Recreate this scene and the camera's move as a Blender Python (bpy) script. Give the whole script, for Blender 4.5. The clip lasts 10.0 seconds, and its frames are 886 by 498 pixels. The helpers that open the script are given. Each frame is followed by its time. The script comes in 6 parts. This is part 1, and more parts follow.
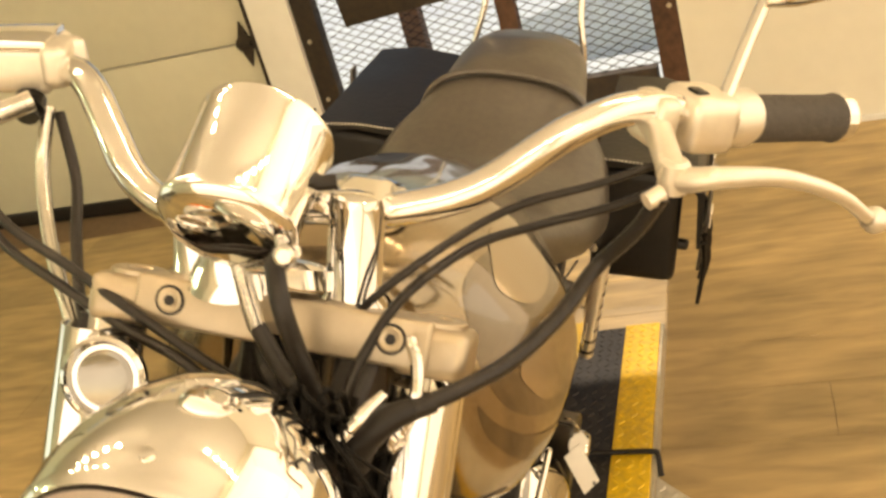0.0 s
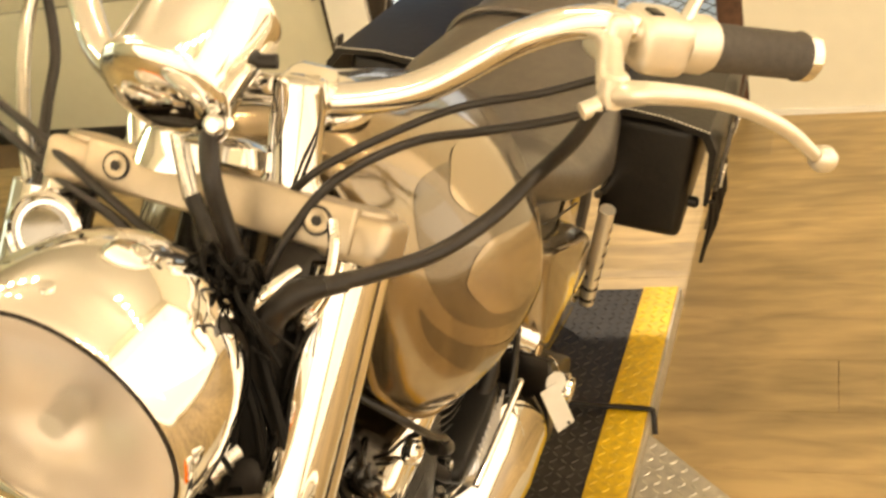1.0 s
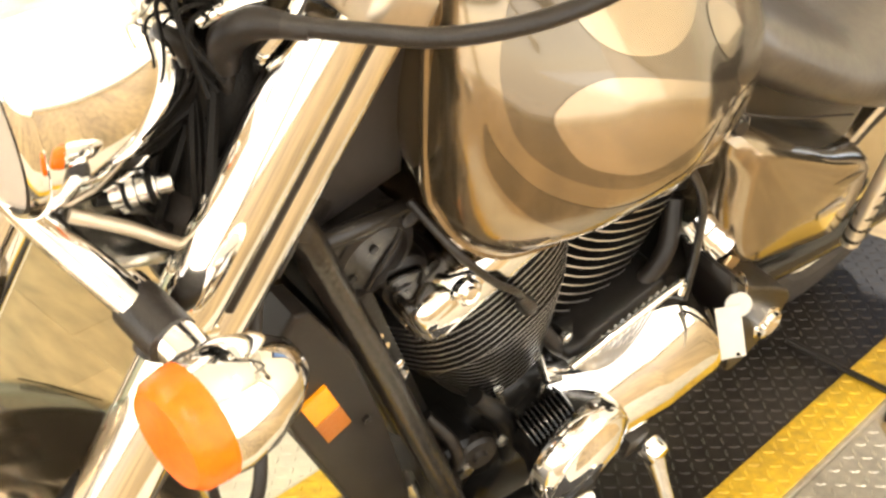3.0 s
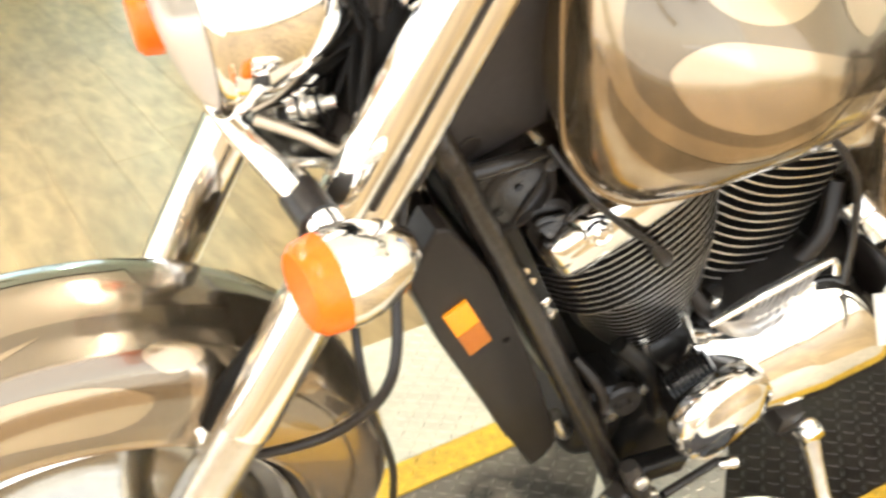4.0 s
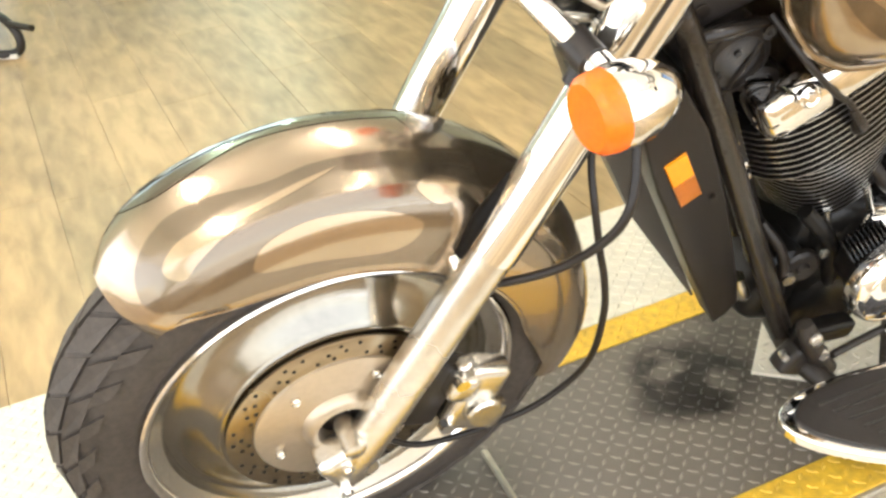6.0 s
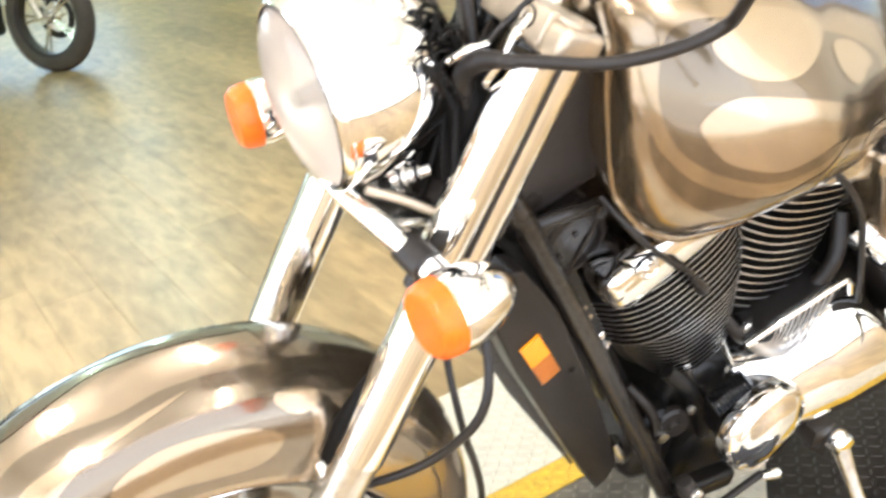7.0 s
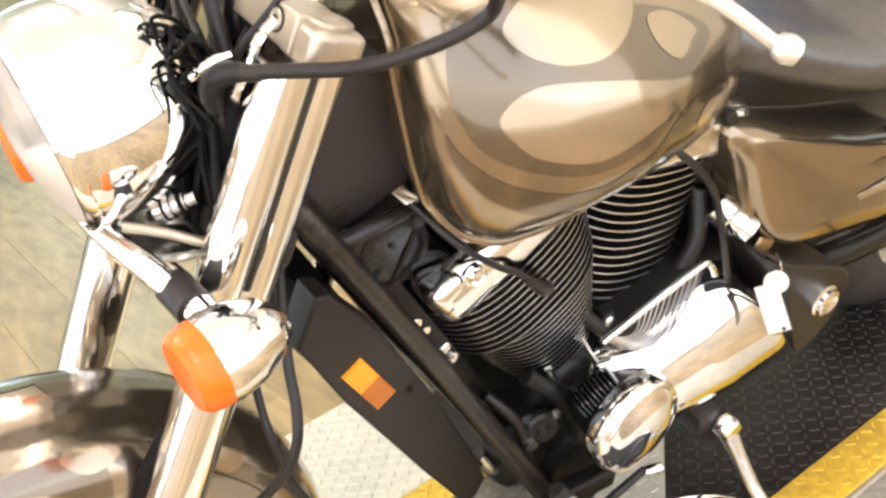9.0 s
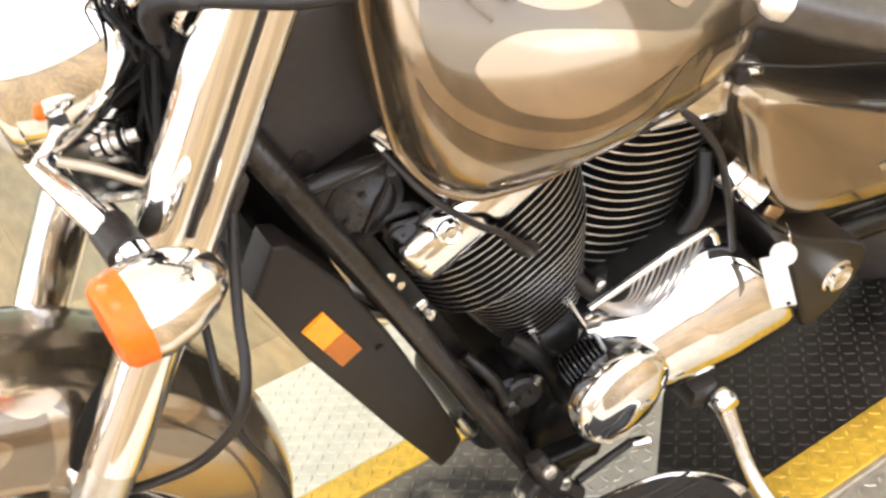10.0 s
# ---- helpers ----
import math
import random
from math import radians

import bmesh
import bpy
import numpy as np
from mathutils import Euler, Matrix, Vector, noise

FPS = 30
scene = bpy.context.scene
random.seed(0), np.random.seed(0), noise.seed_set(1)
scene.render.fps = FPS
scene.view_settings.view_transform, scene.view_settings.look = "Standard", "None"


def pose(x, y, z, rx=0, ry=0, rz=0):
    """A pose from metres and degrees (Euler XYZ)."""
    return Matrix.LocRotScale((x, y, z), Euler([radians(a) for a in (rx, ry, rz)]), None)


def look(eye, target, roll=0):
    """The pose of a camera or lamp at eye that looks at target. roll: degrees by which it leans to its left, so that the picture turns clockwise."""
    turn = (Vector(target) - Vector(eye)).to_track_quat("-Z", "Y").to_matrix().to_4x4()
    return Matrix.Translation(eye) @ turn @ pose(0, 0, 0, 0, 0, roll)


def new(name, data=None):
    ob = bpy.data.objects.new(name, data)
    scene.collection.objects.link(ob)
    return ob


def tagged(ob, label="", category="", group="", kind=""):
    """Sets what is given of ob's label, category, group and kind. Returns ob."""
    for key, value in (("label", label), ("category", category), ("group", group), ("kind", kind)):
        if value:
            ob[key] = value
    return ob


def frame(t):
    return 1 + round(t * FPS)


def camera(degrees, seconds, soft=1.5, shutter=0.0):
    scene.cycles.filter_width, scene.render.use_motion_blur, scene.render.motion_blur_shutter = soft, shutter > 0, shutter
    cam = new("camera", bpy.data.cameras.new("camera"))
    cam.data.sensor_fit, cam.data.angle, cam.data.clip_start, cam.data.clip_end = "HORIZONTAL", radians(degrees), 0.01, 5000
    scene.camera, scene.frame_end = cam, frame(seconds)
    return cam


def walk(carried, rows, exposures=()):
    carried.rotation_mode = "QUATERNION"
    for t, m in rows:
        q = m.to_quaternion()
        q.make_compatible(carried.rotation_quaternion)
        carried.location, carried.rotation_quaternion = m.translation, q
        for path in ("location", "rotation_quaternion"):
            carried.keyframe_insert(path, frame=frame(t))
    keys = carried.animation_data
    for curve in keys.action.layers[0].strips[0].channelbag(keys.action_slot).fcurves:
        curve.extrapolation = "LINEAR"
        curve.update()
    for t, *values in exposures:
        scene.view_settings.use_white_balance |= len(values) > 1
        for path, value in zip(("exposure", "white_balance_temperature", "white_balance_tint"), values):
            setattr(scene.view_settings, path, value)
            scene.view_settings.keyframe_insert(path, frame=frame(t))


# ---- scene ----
cam = camera(45.18, 10.0, soft=2.7, shutter=0.4)
ROWS = [  # seconds, eye, a point one metre ahead, roll
    (0, (0.3045, -1.6906, 1.3229), (0.0004, -0.8328, 0.9087), -16.54),
    (0.5, (0.3698, -1.7063, 1.2995), (0.0405, -0.8658, 0.8693), -14.94),
    (1, (0.3966, -1.7050, 1.2638), (0.0337, -0.8786, 0.8333), -12.66),
    (1.5, (0.4058, -1.6209, 1.2192), (-0.0473, -0.8579, 0.7582), -9.83),
    (2, (0.4349, -1.5480, 1.1741), (-0.1011, -0.8492, 0.7005), -9.45),
    (2.2, (0.4546, -1.5155, 1.1641), (-0.1012, -0.8535, 0.6613), -7.93),
    (3.5, (0.6462, -1.4745, 1.1234), (-0.0721, -0.9615, 0.6534), -3.33),
    (4, (0.7397, -1.4851, 1.1268), (-0.0518, -1.0927, 0.6582), -5.77),
    (4.5, (0.7457, -1.5770, 1.1420), (-0.0748, -1.2431, 0.6779), -6.41),
    (5, (0.7790, -1.6691, 1.1370), (-0.0272, -1.3542, 0.6360), -5.36),
    (5.2, (0.8001, -1.7008, 1.1318), (-0.0046, -1.4029, 0.6183), -5.61),
    (6.3, (0.8371, -1.7062, 1.1341), (0.0288, -1.3935, 0.6353), -8.38),
    (6.5, (0.8417, -1.6830, 1.1495), (0.0271, -1.3422, 0.6802), -8.68),
    (7, (0.8471, -1.6399, 1.1789), (0.0325, -1.2184, 0.7805), -9.91),
    (7.5, (0.8679, -1.5786, 1.1874), (0.0748, -1.1083, 0.8003), -12.13),
    (8, (0.8671, -1.5429, 1.1770), (0.0834, -1.0677, 0.7770), -12.87),
    (8.5, (0.8605, -1.4958, 1.1591), (0.0809, -1.0307, 0.7397), -14.01),
    (9, (0.8442, -1.4460, 1.1442), (0.0528, -1.0051, 0.7207), -14.18),
    (9.5, (0.8425, -1.4058, 1.1289), (0.0419, -0.9992, 0.6887), -14.07),
    (10, (0.8187, -1.3552, 1.1113), (0.0230, -0.9671, 0.6463), -12.37),
]
walk(cam, [(t, look(eye, ahead, roll)) for t, eye, ahead, roll in ROWS],
     exposures=[(0.0, -0.68, 8950, 14), (1.0, -0.47, 8800, 13), (2.2, -0.43, 8050, 12), (3.3, 0.34, 5950, 10), (4.5, 0.27, 5640, 9), (5.2, 0.02, 5780, 9), (6.3, 0.28, 5450, 11), (7.0, 0.36, 5250, 13), (8.0, 0.08, 5350, 15), (10.0, 0.12, 5400, 15)])

# ---- world and lights ----
world = bpy.data.worlds.new("sky")
scene.world = world
world.use_nodes = True
wn = world.node_tree.nodes
sky = wn.new("ShaderNodeTexSky")
sky.sky_type, sky.sun_disc, sky.sun_elevation, sky.sun_rotation = "NISHITA", False, radians(40), radians(200)
world.node_tree.links.new(sky.outputs[0], wn["Background"].inputs[0])
wn["Background"].inputs[1].default_value = 0.15
sun = new("sun", bpy.data.lights.new("sun", "SUN"))
sun.data.energy, sun.data.angle, sun.data.color = 5.0, radians(0.5), (1.0, 0.98, 0.95)
sun.matrix_world = look((0, 12, 10), (0, 4, 0))

CEILING, FLOOR = 2.9, -0.05
WARM, COOL_FILL = (1.0, 0.87, 0.68), (0.74, 1.0, 0.70)
# pendant tracks over the showroom, five globes each: x, y, watts, tone
# the two greenish tracks are unseen, added to cool the far floor
TRACKS = ((-1.4, -2.4, 58, WARM), (1.2, -2.6, 66, WARM), (1.3, -0.3, 58, WARM), (-1.5, -0.5, 62, WARM), (-5.0, -1.6, 52, COOL_FILL), (-7.6, 0.2, 68, COOL_FILL))

# shop window in the side wall
shop = new("shop_window_light", bpy.data.lights.new("shop_window_light", "AREA"))
shop.data.shape, shop.data.size, shop.data.size_y = "RECTANGLE", 5.2, 2.62
shop.data.energy, shop.data.color = 104, (1.0, 0.89, 0.73)
shop.matrix_world = look((2.13, -1.15, 1.33), (0, -1.15, 1.33))

# shop front behind the viewer
front = new("shop_front_light", bpy.data.lights.new("shop_front_light", "AREA"))
front.data.shape, front.data.size, front.data.size_y = "RECTANGLE", 4.6, 2.3
front.data.energy, front.data.color = 82, (1.0, 0.89, 0.73)
front.matrix_world = look((-0.45, -3.97, 1.17), (-0.45, 0, 1.17))

# unseen window added in the far wall for cool light on the distant floor
far_light = new("far_window_light", bpy.data.lights.new("far_window_light", "AREA"))
far_light.data.shape, far_light.data.size, far_light.data.size_y = "RECTANGLE", 4.8, 2.1
far_light.data.energy, far_light.data.color = 48, (0.82, 1.0, 0.90)
far_light.matrix_world = look((-9.70, -1.6, 1.45), (0, -1.6, 1.45))

# ---- materials ----
MATS = {}


def mat(name, base, rough=0.5, metal=0.0, var=0.12, scale=30.0, bump=0.0, bscale=200.0, coat=0.0, spec=0.5, second=None, stretch=(1, 1, 1), rvar=0.25):
    """A procedural surface: base colour with broad and fine variation, uneven roughness and fine relief."""
    m = bpy.data.materials.new(name)
    m.use_nodes = True
    n, l = m.node_tree.nodes, m.node_tree.links
    b = n["Principled BSDF"]
    co = n.new("ShaderNodeTexCoord")
    mp = n.new("ShaderNodeMapping")
    mp.inputs["Scale"].default_value = stretch
    l.new(co.outputs["Object"], mp.inputs[0])
    broad, fine = n.new("ShaderNodeTexNoise"), n.new("ShaderNodeTexNoise")
    broad.inputs["Scale"].default_value, fine.inputs["Scale"].default_value = scale * 0.2, scale * 2.5
    broad.inputs["Detail"].default_value = fine.inputs["Detail"].default_value = 4
    l.new(mp.outputs[0], broad.inputs[0]), l.new(mp.outputs[0], fine.inputs[0])
    add = n.new("ShaderNodeMath")
    add.operation = "ADD"
    l.new(broad.outputs[0], add.inputs[0]), l.new(fine.outputs[0], add.inputs[1])
    half = n.new("ShaderNodeMath")
    half.operation, half.inputs[1].default_value = "MULTIPLY", 0.5
    l.new(add.outputs[0], half.inputs[0])
    ramp = n.new("ShaderNodeValToRGB")
    dark = second or [c * (1 - var) for c in base]
    light = [min(1, c * (1 + var)) for c in base]
    ramp.color_ramp.elements[0].position, ramp.color_ramp.elements[1].position = 0.36, 0.64
    ramp.color_ramp.elements[0].color, ramp.color_ramp.elements[1].color = (*dark, 1), (*light, 1)
    l.new(half.outputs[0], ramp.inputs[0])
    l.new(ramp.outputs[0], b.inputs["Base Color"])
    rr = n.new("ShaderNodeMapRange")
    rr.inputs["To Min"].default_value, rr.inputs["To Max"].default_value = max(0.02, rough * (1 - rvar)), min(1, rough * (1 + rvar))
    l.new(broad.outputs[0], rr.inputs[0])
    l.new(rr.outputs[0], b.inputs["Roughness"])
    b.inputs["Metallic"].default_value, b.inputs["Coat Weight"].default_value = metal, coat
    b.inputs["Coat Roughness"].default_value = 0.035
    b.inputs["Specular IOR Level"].default_value = spec
    if bump:
        tex, bp = n.new("ShaderNodeTexNoise"), n.new("ShaderNodeBump")
        tex.inputs["Scale"].default_value, tex.inputs["Detail"].default_value = bscale, 3
        bp.inputs["Strength"].default_value, bp.inputs["Distance"].default_value = bump, 0.002
        l.new(mp.outputs[0], tex.inputs[0]), l.new(tex.outputs[0], bp.inputs["Height"]), l.new(bp.outputs[0], b.inputs["Normal"])
    MATS[name] = m
    return m


def glow(name, colour, strength):
    m = bpy.data.materials.new(name)
    m.use_nodes = True
    b = m.node_tree.nodes["Principled BSDF"]
    b.inputs["Base Color"].default_value = (*colour, 1)
    b.inputs["Emission Color"].default_value, b.inputs["Emission Strength"].default_value = (*colour, 1), strength
    return m


CHROME = mat("chrome", (0.87, 0.85, 0.82), 0.05, 1.0, 0.03, 12)
SATIN = mat("cast_aluminium", (0.72, 0.69, 0.63), 0.26, 1.0, 0.10, 40, 0.15, 400)
ALLOY = mat("cream_painted_alloy", (0.50, 0.42, 0.31), 0.34, 0.7, 0.06, 40, 0.1, 300)
LEVER = mat("bright_lever_alloy", (0.80, 0.74, 0.64), 0.36, 0.75, 0.05, 40, 0.1, 300)
DISH = mat("brushed_dish_aluminium", (0.31, 0.285, 0.24), 0.15, 1.0, 0.06, 25, 0.05, 300)
DISC = mat("bronzed_disc_steel", (0.36, 0.295, 0.20), 0.27, 1.0, 0.08, 40, 0.1, 300)
POLISHED = mat("polished_aluminium", (0.76, 0.73, 0.67), 0.23, 1.0, 0.06, 25, 0.05, 300)
TAUPE = mat("pewter_metallic_paint", (0.298, 0.226, 0.138), 0.19, 0.88, 0.02, 8, coat=0.9, rvar=0.05)
SMOKE = mat("smoke_brown_flame_paint", (0.166, 0.126, 0.078), 0.20, 0.86, 0.02, 8, coat=0.9, rvar=0.05)
PALE = mat("pale_champagne_base_paint", (0.37, 0.290, 0.197), 0.20, 0.82, 0.02, 8, coat=0.9, rvar=0.05)
MIST = mat("smoke_grey_fender_flame_paint", (0.205, 0.162, 0.110), 0.20, 0.84, 0.02, 8, coat=0.9, rvar=0.05)
CHAMP = mat("champagne_flame_paint", (0.400, 0.312, 0.203), 0.19, 0.84, 0.02, 8, coat=0.9, rvar=0.05)
BLACK = mat("black_enamel", (0.010, 0.009, 0.008), 0.18, 0.0, 0.3, 60, 0.1, 300, spec=0.4)
SATINBLACK = mat("satin_black_steel", (0.021, 0.017, 0.014), 0.36, 0.0, 0.3, 50, 0.2, 350, spec=0.35)
PLASTIC = mat("black_plastic", (0.014, 0.011, 0.009), 0.33, 0.0, 0.2, 60, 0.2, 700, spec=0.3)
PANEL = mat("matt_black_panel", (0.027, 0.022, 0.019), 0.44, 0.0, 0.2, 40, 0.25, 600, spec=0.42)
SOFTCHROME = mat("worn_chrome", (0.84, 0.81, 0.77), 0.12, 1.0, 0.04, 14)
RUBBER = mat("black_rubber", (0.015, 0.0115, 0.009), 0.33, 0.0, 0.25, 60, 0.3, 500, spec=0.38)
LOOM = mat("dull_black_wiring", (0.006, 0.005, 0.004), 0.5, 0.0, 0.25, 60, 0.3, 500, spec=0.12)
TYRE = mat("tyre_rubber", (0.052, 0.042, 0.033), 0.75, 0.0, 0.3, 40, 0.3, 300)
GRIP = mat("grip_rubber", (0.066, 0.056, 0.047), 0.7, 0.0, 0.2, 60, 0.5, 600)
LEATHER = mat("black_leather", (0.060, 0.049, 0.038), 0.36, 0.0, 0.30, 30, 0.20, 120, coat=0.1, spec=0.95)
BAGHIDE = mat("saddlebag_leather", (0.010, 0.0078, 0.006), 0.36, 0.0, 0.30, 26, 0.35, 120, spec=0.30)
FINBLACK = mat("engine_black", (0.008, 0.007, 0.006), 0.32, 0.0, 0.3, 60, 0.2, 300, spec=0.3)
FINEDGE = mat("machined_fin_edge", (0.66, 0.65, 0.63), 0.34, 1.0, 0.08, 60)
AMBER = mat("amber_lens", (0.98, 0.155, 0.002), 0.24, 0.0, 0.10, 60, 0.25, 180, spec=0.35)
REFLEX = mat("amber_reflector", (0.98, 0.34, 0.004), 0.25, 0.0, 0.08, 300, 0.4, 400)
REFLEXDARK = mat("amber_reflector_prism", (0.40, 0.12, 0.006), 0.3, 0.0, 0.1, 300, 0.4, 400)
SUBFLOOR = mat("brown_subfloor", (0.16, 0.10, 0.055), 0.8, 0.0, 0.2, 20)
TAG = mat("paper_tag", (0.66, 0.63, 0.56), 0.6, 0.0, 0.04, 30)
BRASS = mat("brass_key", (0.55, 0.42, 0.25), 0.3, 1.0, 0.1, 60)
YELLOW = mat("yellow_safety_paint", (0.78, 0.50, 0.025), 0.5, 0.0, 0.12, 25, 0.2, 200, second=(0.50, 0.31, 0.03))
# paler than the near ramp's steel
PALESTEEL = mat("pale_steel", (0.74, 0.69, 0.58), 0.46, 0.35, 0.12, 12, 0.2, 200)
STEEL = mat("bare_tread_steel", (0.62, 0.57, 0.47), 0.42, 0.75, 0.18, 25, 0.2, 200)
WALL = mat("cream_wall_paint", (0.78, 0.74, 0.63), 0.75, 0.0, 0.03, 6, 0.15, 120)
TRIM = mat("white_trim_paint", (0.82, 0.80, 0.74), 0.5, 0.0, 0.03, 8)
DOORSTEEL = mat("cream_door_steel", (0.60, 0.57, 0.44), 0.5, 0.0, 0.03, 8, 0.1, 60)
IRON = mat("rusty_dark_iron", (0.045, 0.032, 0.022), 0.6, 0.5, 0.4, 18, 0.4, 120, second=(0.035, 0.028, 0.024))
RUST = mat("rusty_brown_steel", (0.105, 0.052, 0.032), 0.7, 0.2, 0.4, 18, 0.4, 120)
# blue skylight and outdoor brightness are put into this base colour
CONCRETE = mat("skylight_blue_concrete", (0.74, 0.85, 1.0), 0.85, 0.0, 0.10, 5, 0.3, 60)
CEILPAINT = mat("white_ceiling_paint", (0.80, 0.78, 0.72), 0.8, 0.0, 0.02, 6)


def glass(name, tint, rough=0.02):
    m = bpy.data.materials.new(name)
    m.use_nodes = True
    b = m.node_tree.nodes["Principled BSDF"]
    b.inputs["Base Color"].default_value = (*tint, 1)
    b.inputs["Transmission Weight"].default_value, b.inputs["Roughness"].default_value, b.inputs["IOR"].default_value = 1.0, rough, 1.45
    return m


GLASS = glass("headlamp_glass", (1.0, 0.98, 0.95), 0.22)
MIRROR = mat("bright_reflector_bowl", (0.82, 0.75, 0.68), 0.30, 0.6, 0.05, 40, 0.3, 60)


def deck_material(name, base, bare):
    """Black deck paint, worn to grey steel towards the front, with an oil stain of its own shape."""
    m = mat(name, base, 0.42, 0.0, 0.5, 14, 0.2, 200, spec=0.28, second=[c * 0.52 for c in base])
    n, l = m.node_tree.nodes, m.node_tree.links
    b = n["Principled BSDF"]
    old = b.inputs["Base Color"].links[0].from_socket
    co = n.new("ShaderNodeTexCoord")
    noise = n.new("ShaderNodeTexNoise")
    noise.inputs["Scale"].default_value, noise.inputs["Detail"].default_value = 9.0, 6
    l.new(co.outputs["Object"], noise.inputs[0])

    def math_node(op, a, c):
        q = n.new("ShaderNodeMath")
        q.operation, q.use_clamp = op, op == "MULTIPLY"
        for k, v in enumerate((a, c)):
            if isinstance(v, (int, float)):
                q.inputs[k].default_value = v
            else:
                l.new(v, q.inputs[k])
        return q.outputs[0]

    xyz = n.new("ShaderNodeSeparateXYZ")
    l.new(co.outputs["Object"], xyz.inputs[0])
    wob = math_node("ADD", xyz.outputs[1], math_node("MULTIPLY", math_node("SUBTRACT", noise.outputs[0], 0.5), 0.5))
    front = n.new("ShaderNodeMapRange")
    front.inputs["From Min"].default_value, front.inputs["From Max"].default_value = -0.55, -0.78
    front.inputs["To Max"].default_value = 0.85
    l.new(wob, front.inputs[0])
    gap = n.new("ShaderNodeVectorMath")
    gap.operation = "DISTANCE"
    gap.inputs[1].default_value = (-0.35, -0.86, 0.0)
    warp = n.new("ShaderNodeVectorMath")
    warp.operation = "MULTIPLY_ADD"
    l.new(noise.outputs[1], warp.inputs[0])
    warp.inputs[1].default_value = (0.16, 0.16, 0.0)
    l.new(co.outputs["Object"], warp.inputs[2])
    shift = n.new("ShaderNodeVectorMath")
    shift.operation = "SUBTRACT"
    shift.inputs[1].default_value = (0.08, 0.08, 0.0)
    l.new(warp.outputs[0], shift.inputs[0])
    l.new(shift.outputs[0], gap.inputs[0])
    stain = n.new("ShaderNodeMapRange")
    stain.inputs["From Min"].default_value, stain.inputs["From Max"].default_value = 0.075, 0.13
    l.new(gap.outputs["Value"], stain.inputs[0])
    smear = n.new("ShaderNodeMapRange")
    smear.inputs["From Min"].default_value, smear.inputs["From Max"].default_value = 0.52, 0.62
    l.new(noise.outputs[0], smear.inputs[0])
    keep = math_node("MAXIMUM", stain.outputs[0], math_node("MULTIPLY", smear.outputs[0], 0.9))
    fac = math_node("MULTIPLY", front.outputs[0], keep)
    mix = n.new("ShaderNodeMix")
    mix.data_type = "RGBA"
    l.new(fac, mix.inputs["Factor"]), l.new(old, mix.inputs["A"])
    mix.inputs["B"].default_value = (*bare, 1)
    l.new(mix.outputs["Result"], b.inputs["Base Color"])
    return m


DECK = deck_material("worn_black_deck_paint", (0.023, 0.0185, 0.015), (0.175, 0.153, 0.122))
DECKLUG = deck_material("scuffed_deck_lugs", (0.036, 0.030, 0.025), (0.275, 0.243, 0.197))
TUBE = mat("worn_black_frame_paint", (0.020, 0.0155, 0.012), 0.22, 0.0, 0.5, 30, 0.45, 160, spec=0.5)
GUSSET = mat("brown_black_frame_paint", (0.020, 0.0165, 0.0135), 0.25, 0.0, 0.2, 40, 0.2, 300, spec=0.35)


def plank_material():
    """Printed oak planks: each takes its own tone; the grain runs along x."""
    m = mat("oak_vinyl_planks", (0.43, 0.305, 0.146), 0.38, 0.0, 0.16, 9, 0.10, 90, stretch=(0.26, 1.0, 1), second=(0.235, 0.165, 0.076))
    n, l = m.node_tree.nodes, m.node_tree.links
    for q in n:
        if q.bl_idname == "ShaderNodeTexNoise":
            q.inputs["Distortion"].default_value = 0.35
    b = n["Principled BSDF"]
    old = b.inputs["Base Color"].links[0].from_socket
    info = n.new("ShaderNodeObjectInfo")
    geo = n.new("ShaderNodeNewGeometry")
    mix = n.new("ShaderNodeMath")
    mix.operation = "ADD"
    l.new(info.outputs["Random"], mix.inputs[0]), l.new(geo.outputs["Random Per Island"], mix.inputs[1])
    frac = n.new("ShaderNodeMath")
    frac.operation = "FRACT"
    l.new(mix.outputs[0], frac.inputs[0])
    rng = n.new("ShaderNodeMapRange")
    rng.inputs["To Min"].default_value, rng.inputs["To Max"].default_value = 0.85, 1.13
    l.new(frac.outputs[0], rng.inputs[0])
    hsv = n.new("ShaderNodeHueSaturation")
    l.new(rng.outputs[0], hsv.inputs["Value"]), l.new(old, hsv.inputs["Color"]), l.new(hsv.outputs[0], b.inputs["Base Color"])
    return m


PLANK = plank_material()

# ---- builders ----


def link_mesh(name, bm, material, smooth=True):
    me = bpy.data.meshes.new(name)
    bm.normal_update()
    bm.to_mesh(me)
    bm.free()
    for one in material if isinstance(material, (list, tuple)) else (material,):
        me.materials.append(one)
    if smooth:
        me.shade_smooth()
        me.set_sharp_from_angle(angle=radians(38))
    return me


def part(name, bm, material, parent, label="", smooth=True):
    """Links a bmesh as one mesh object under a thing or a part."""
    ob = new(name, link_mesh(name, bm, material, smooth))
    ob.parent = parent
    if label:
        tagged(ob, label)
    return ob


def thing(name, bm, material, label, category, group="", kind="", smooth=True):
    return tagged(new(name, link_mesh(name, bm, material, smooth)), label, category, group, kind)


def empty(name, label, category, m=None, group=""):
    ob = tagged(new(name), label, category, group)
    ob.empty_display_size = 0.1
    if m is not None:
        ob.matrix_world = m
    return ob


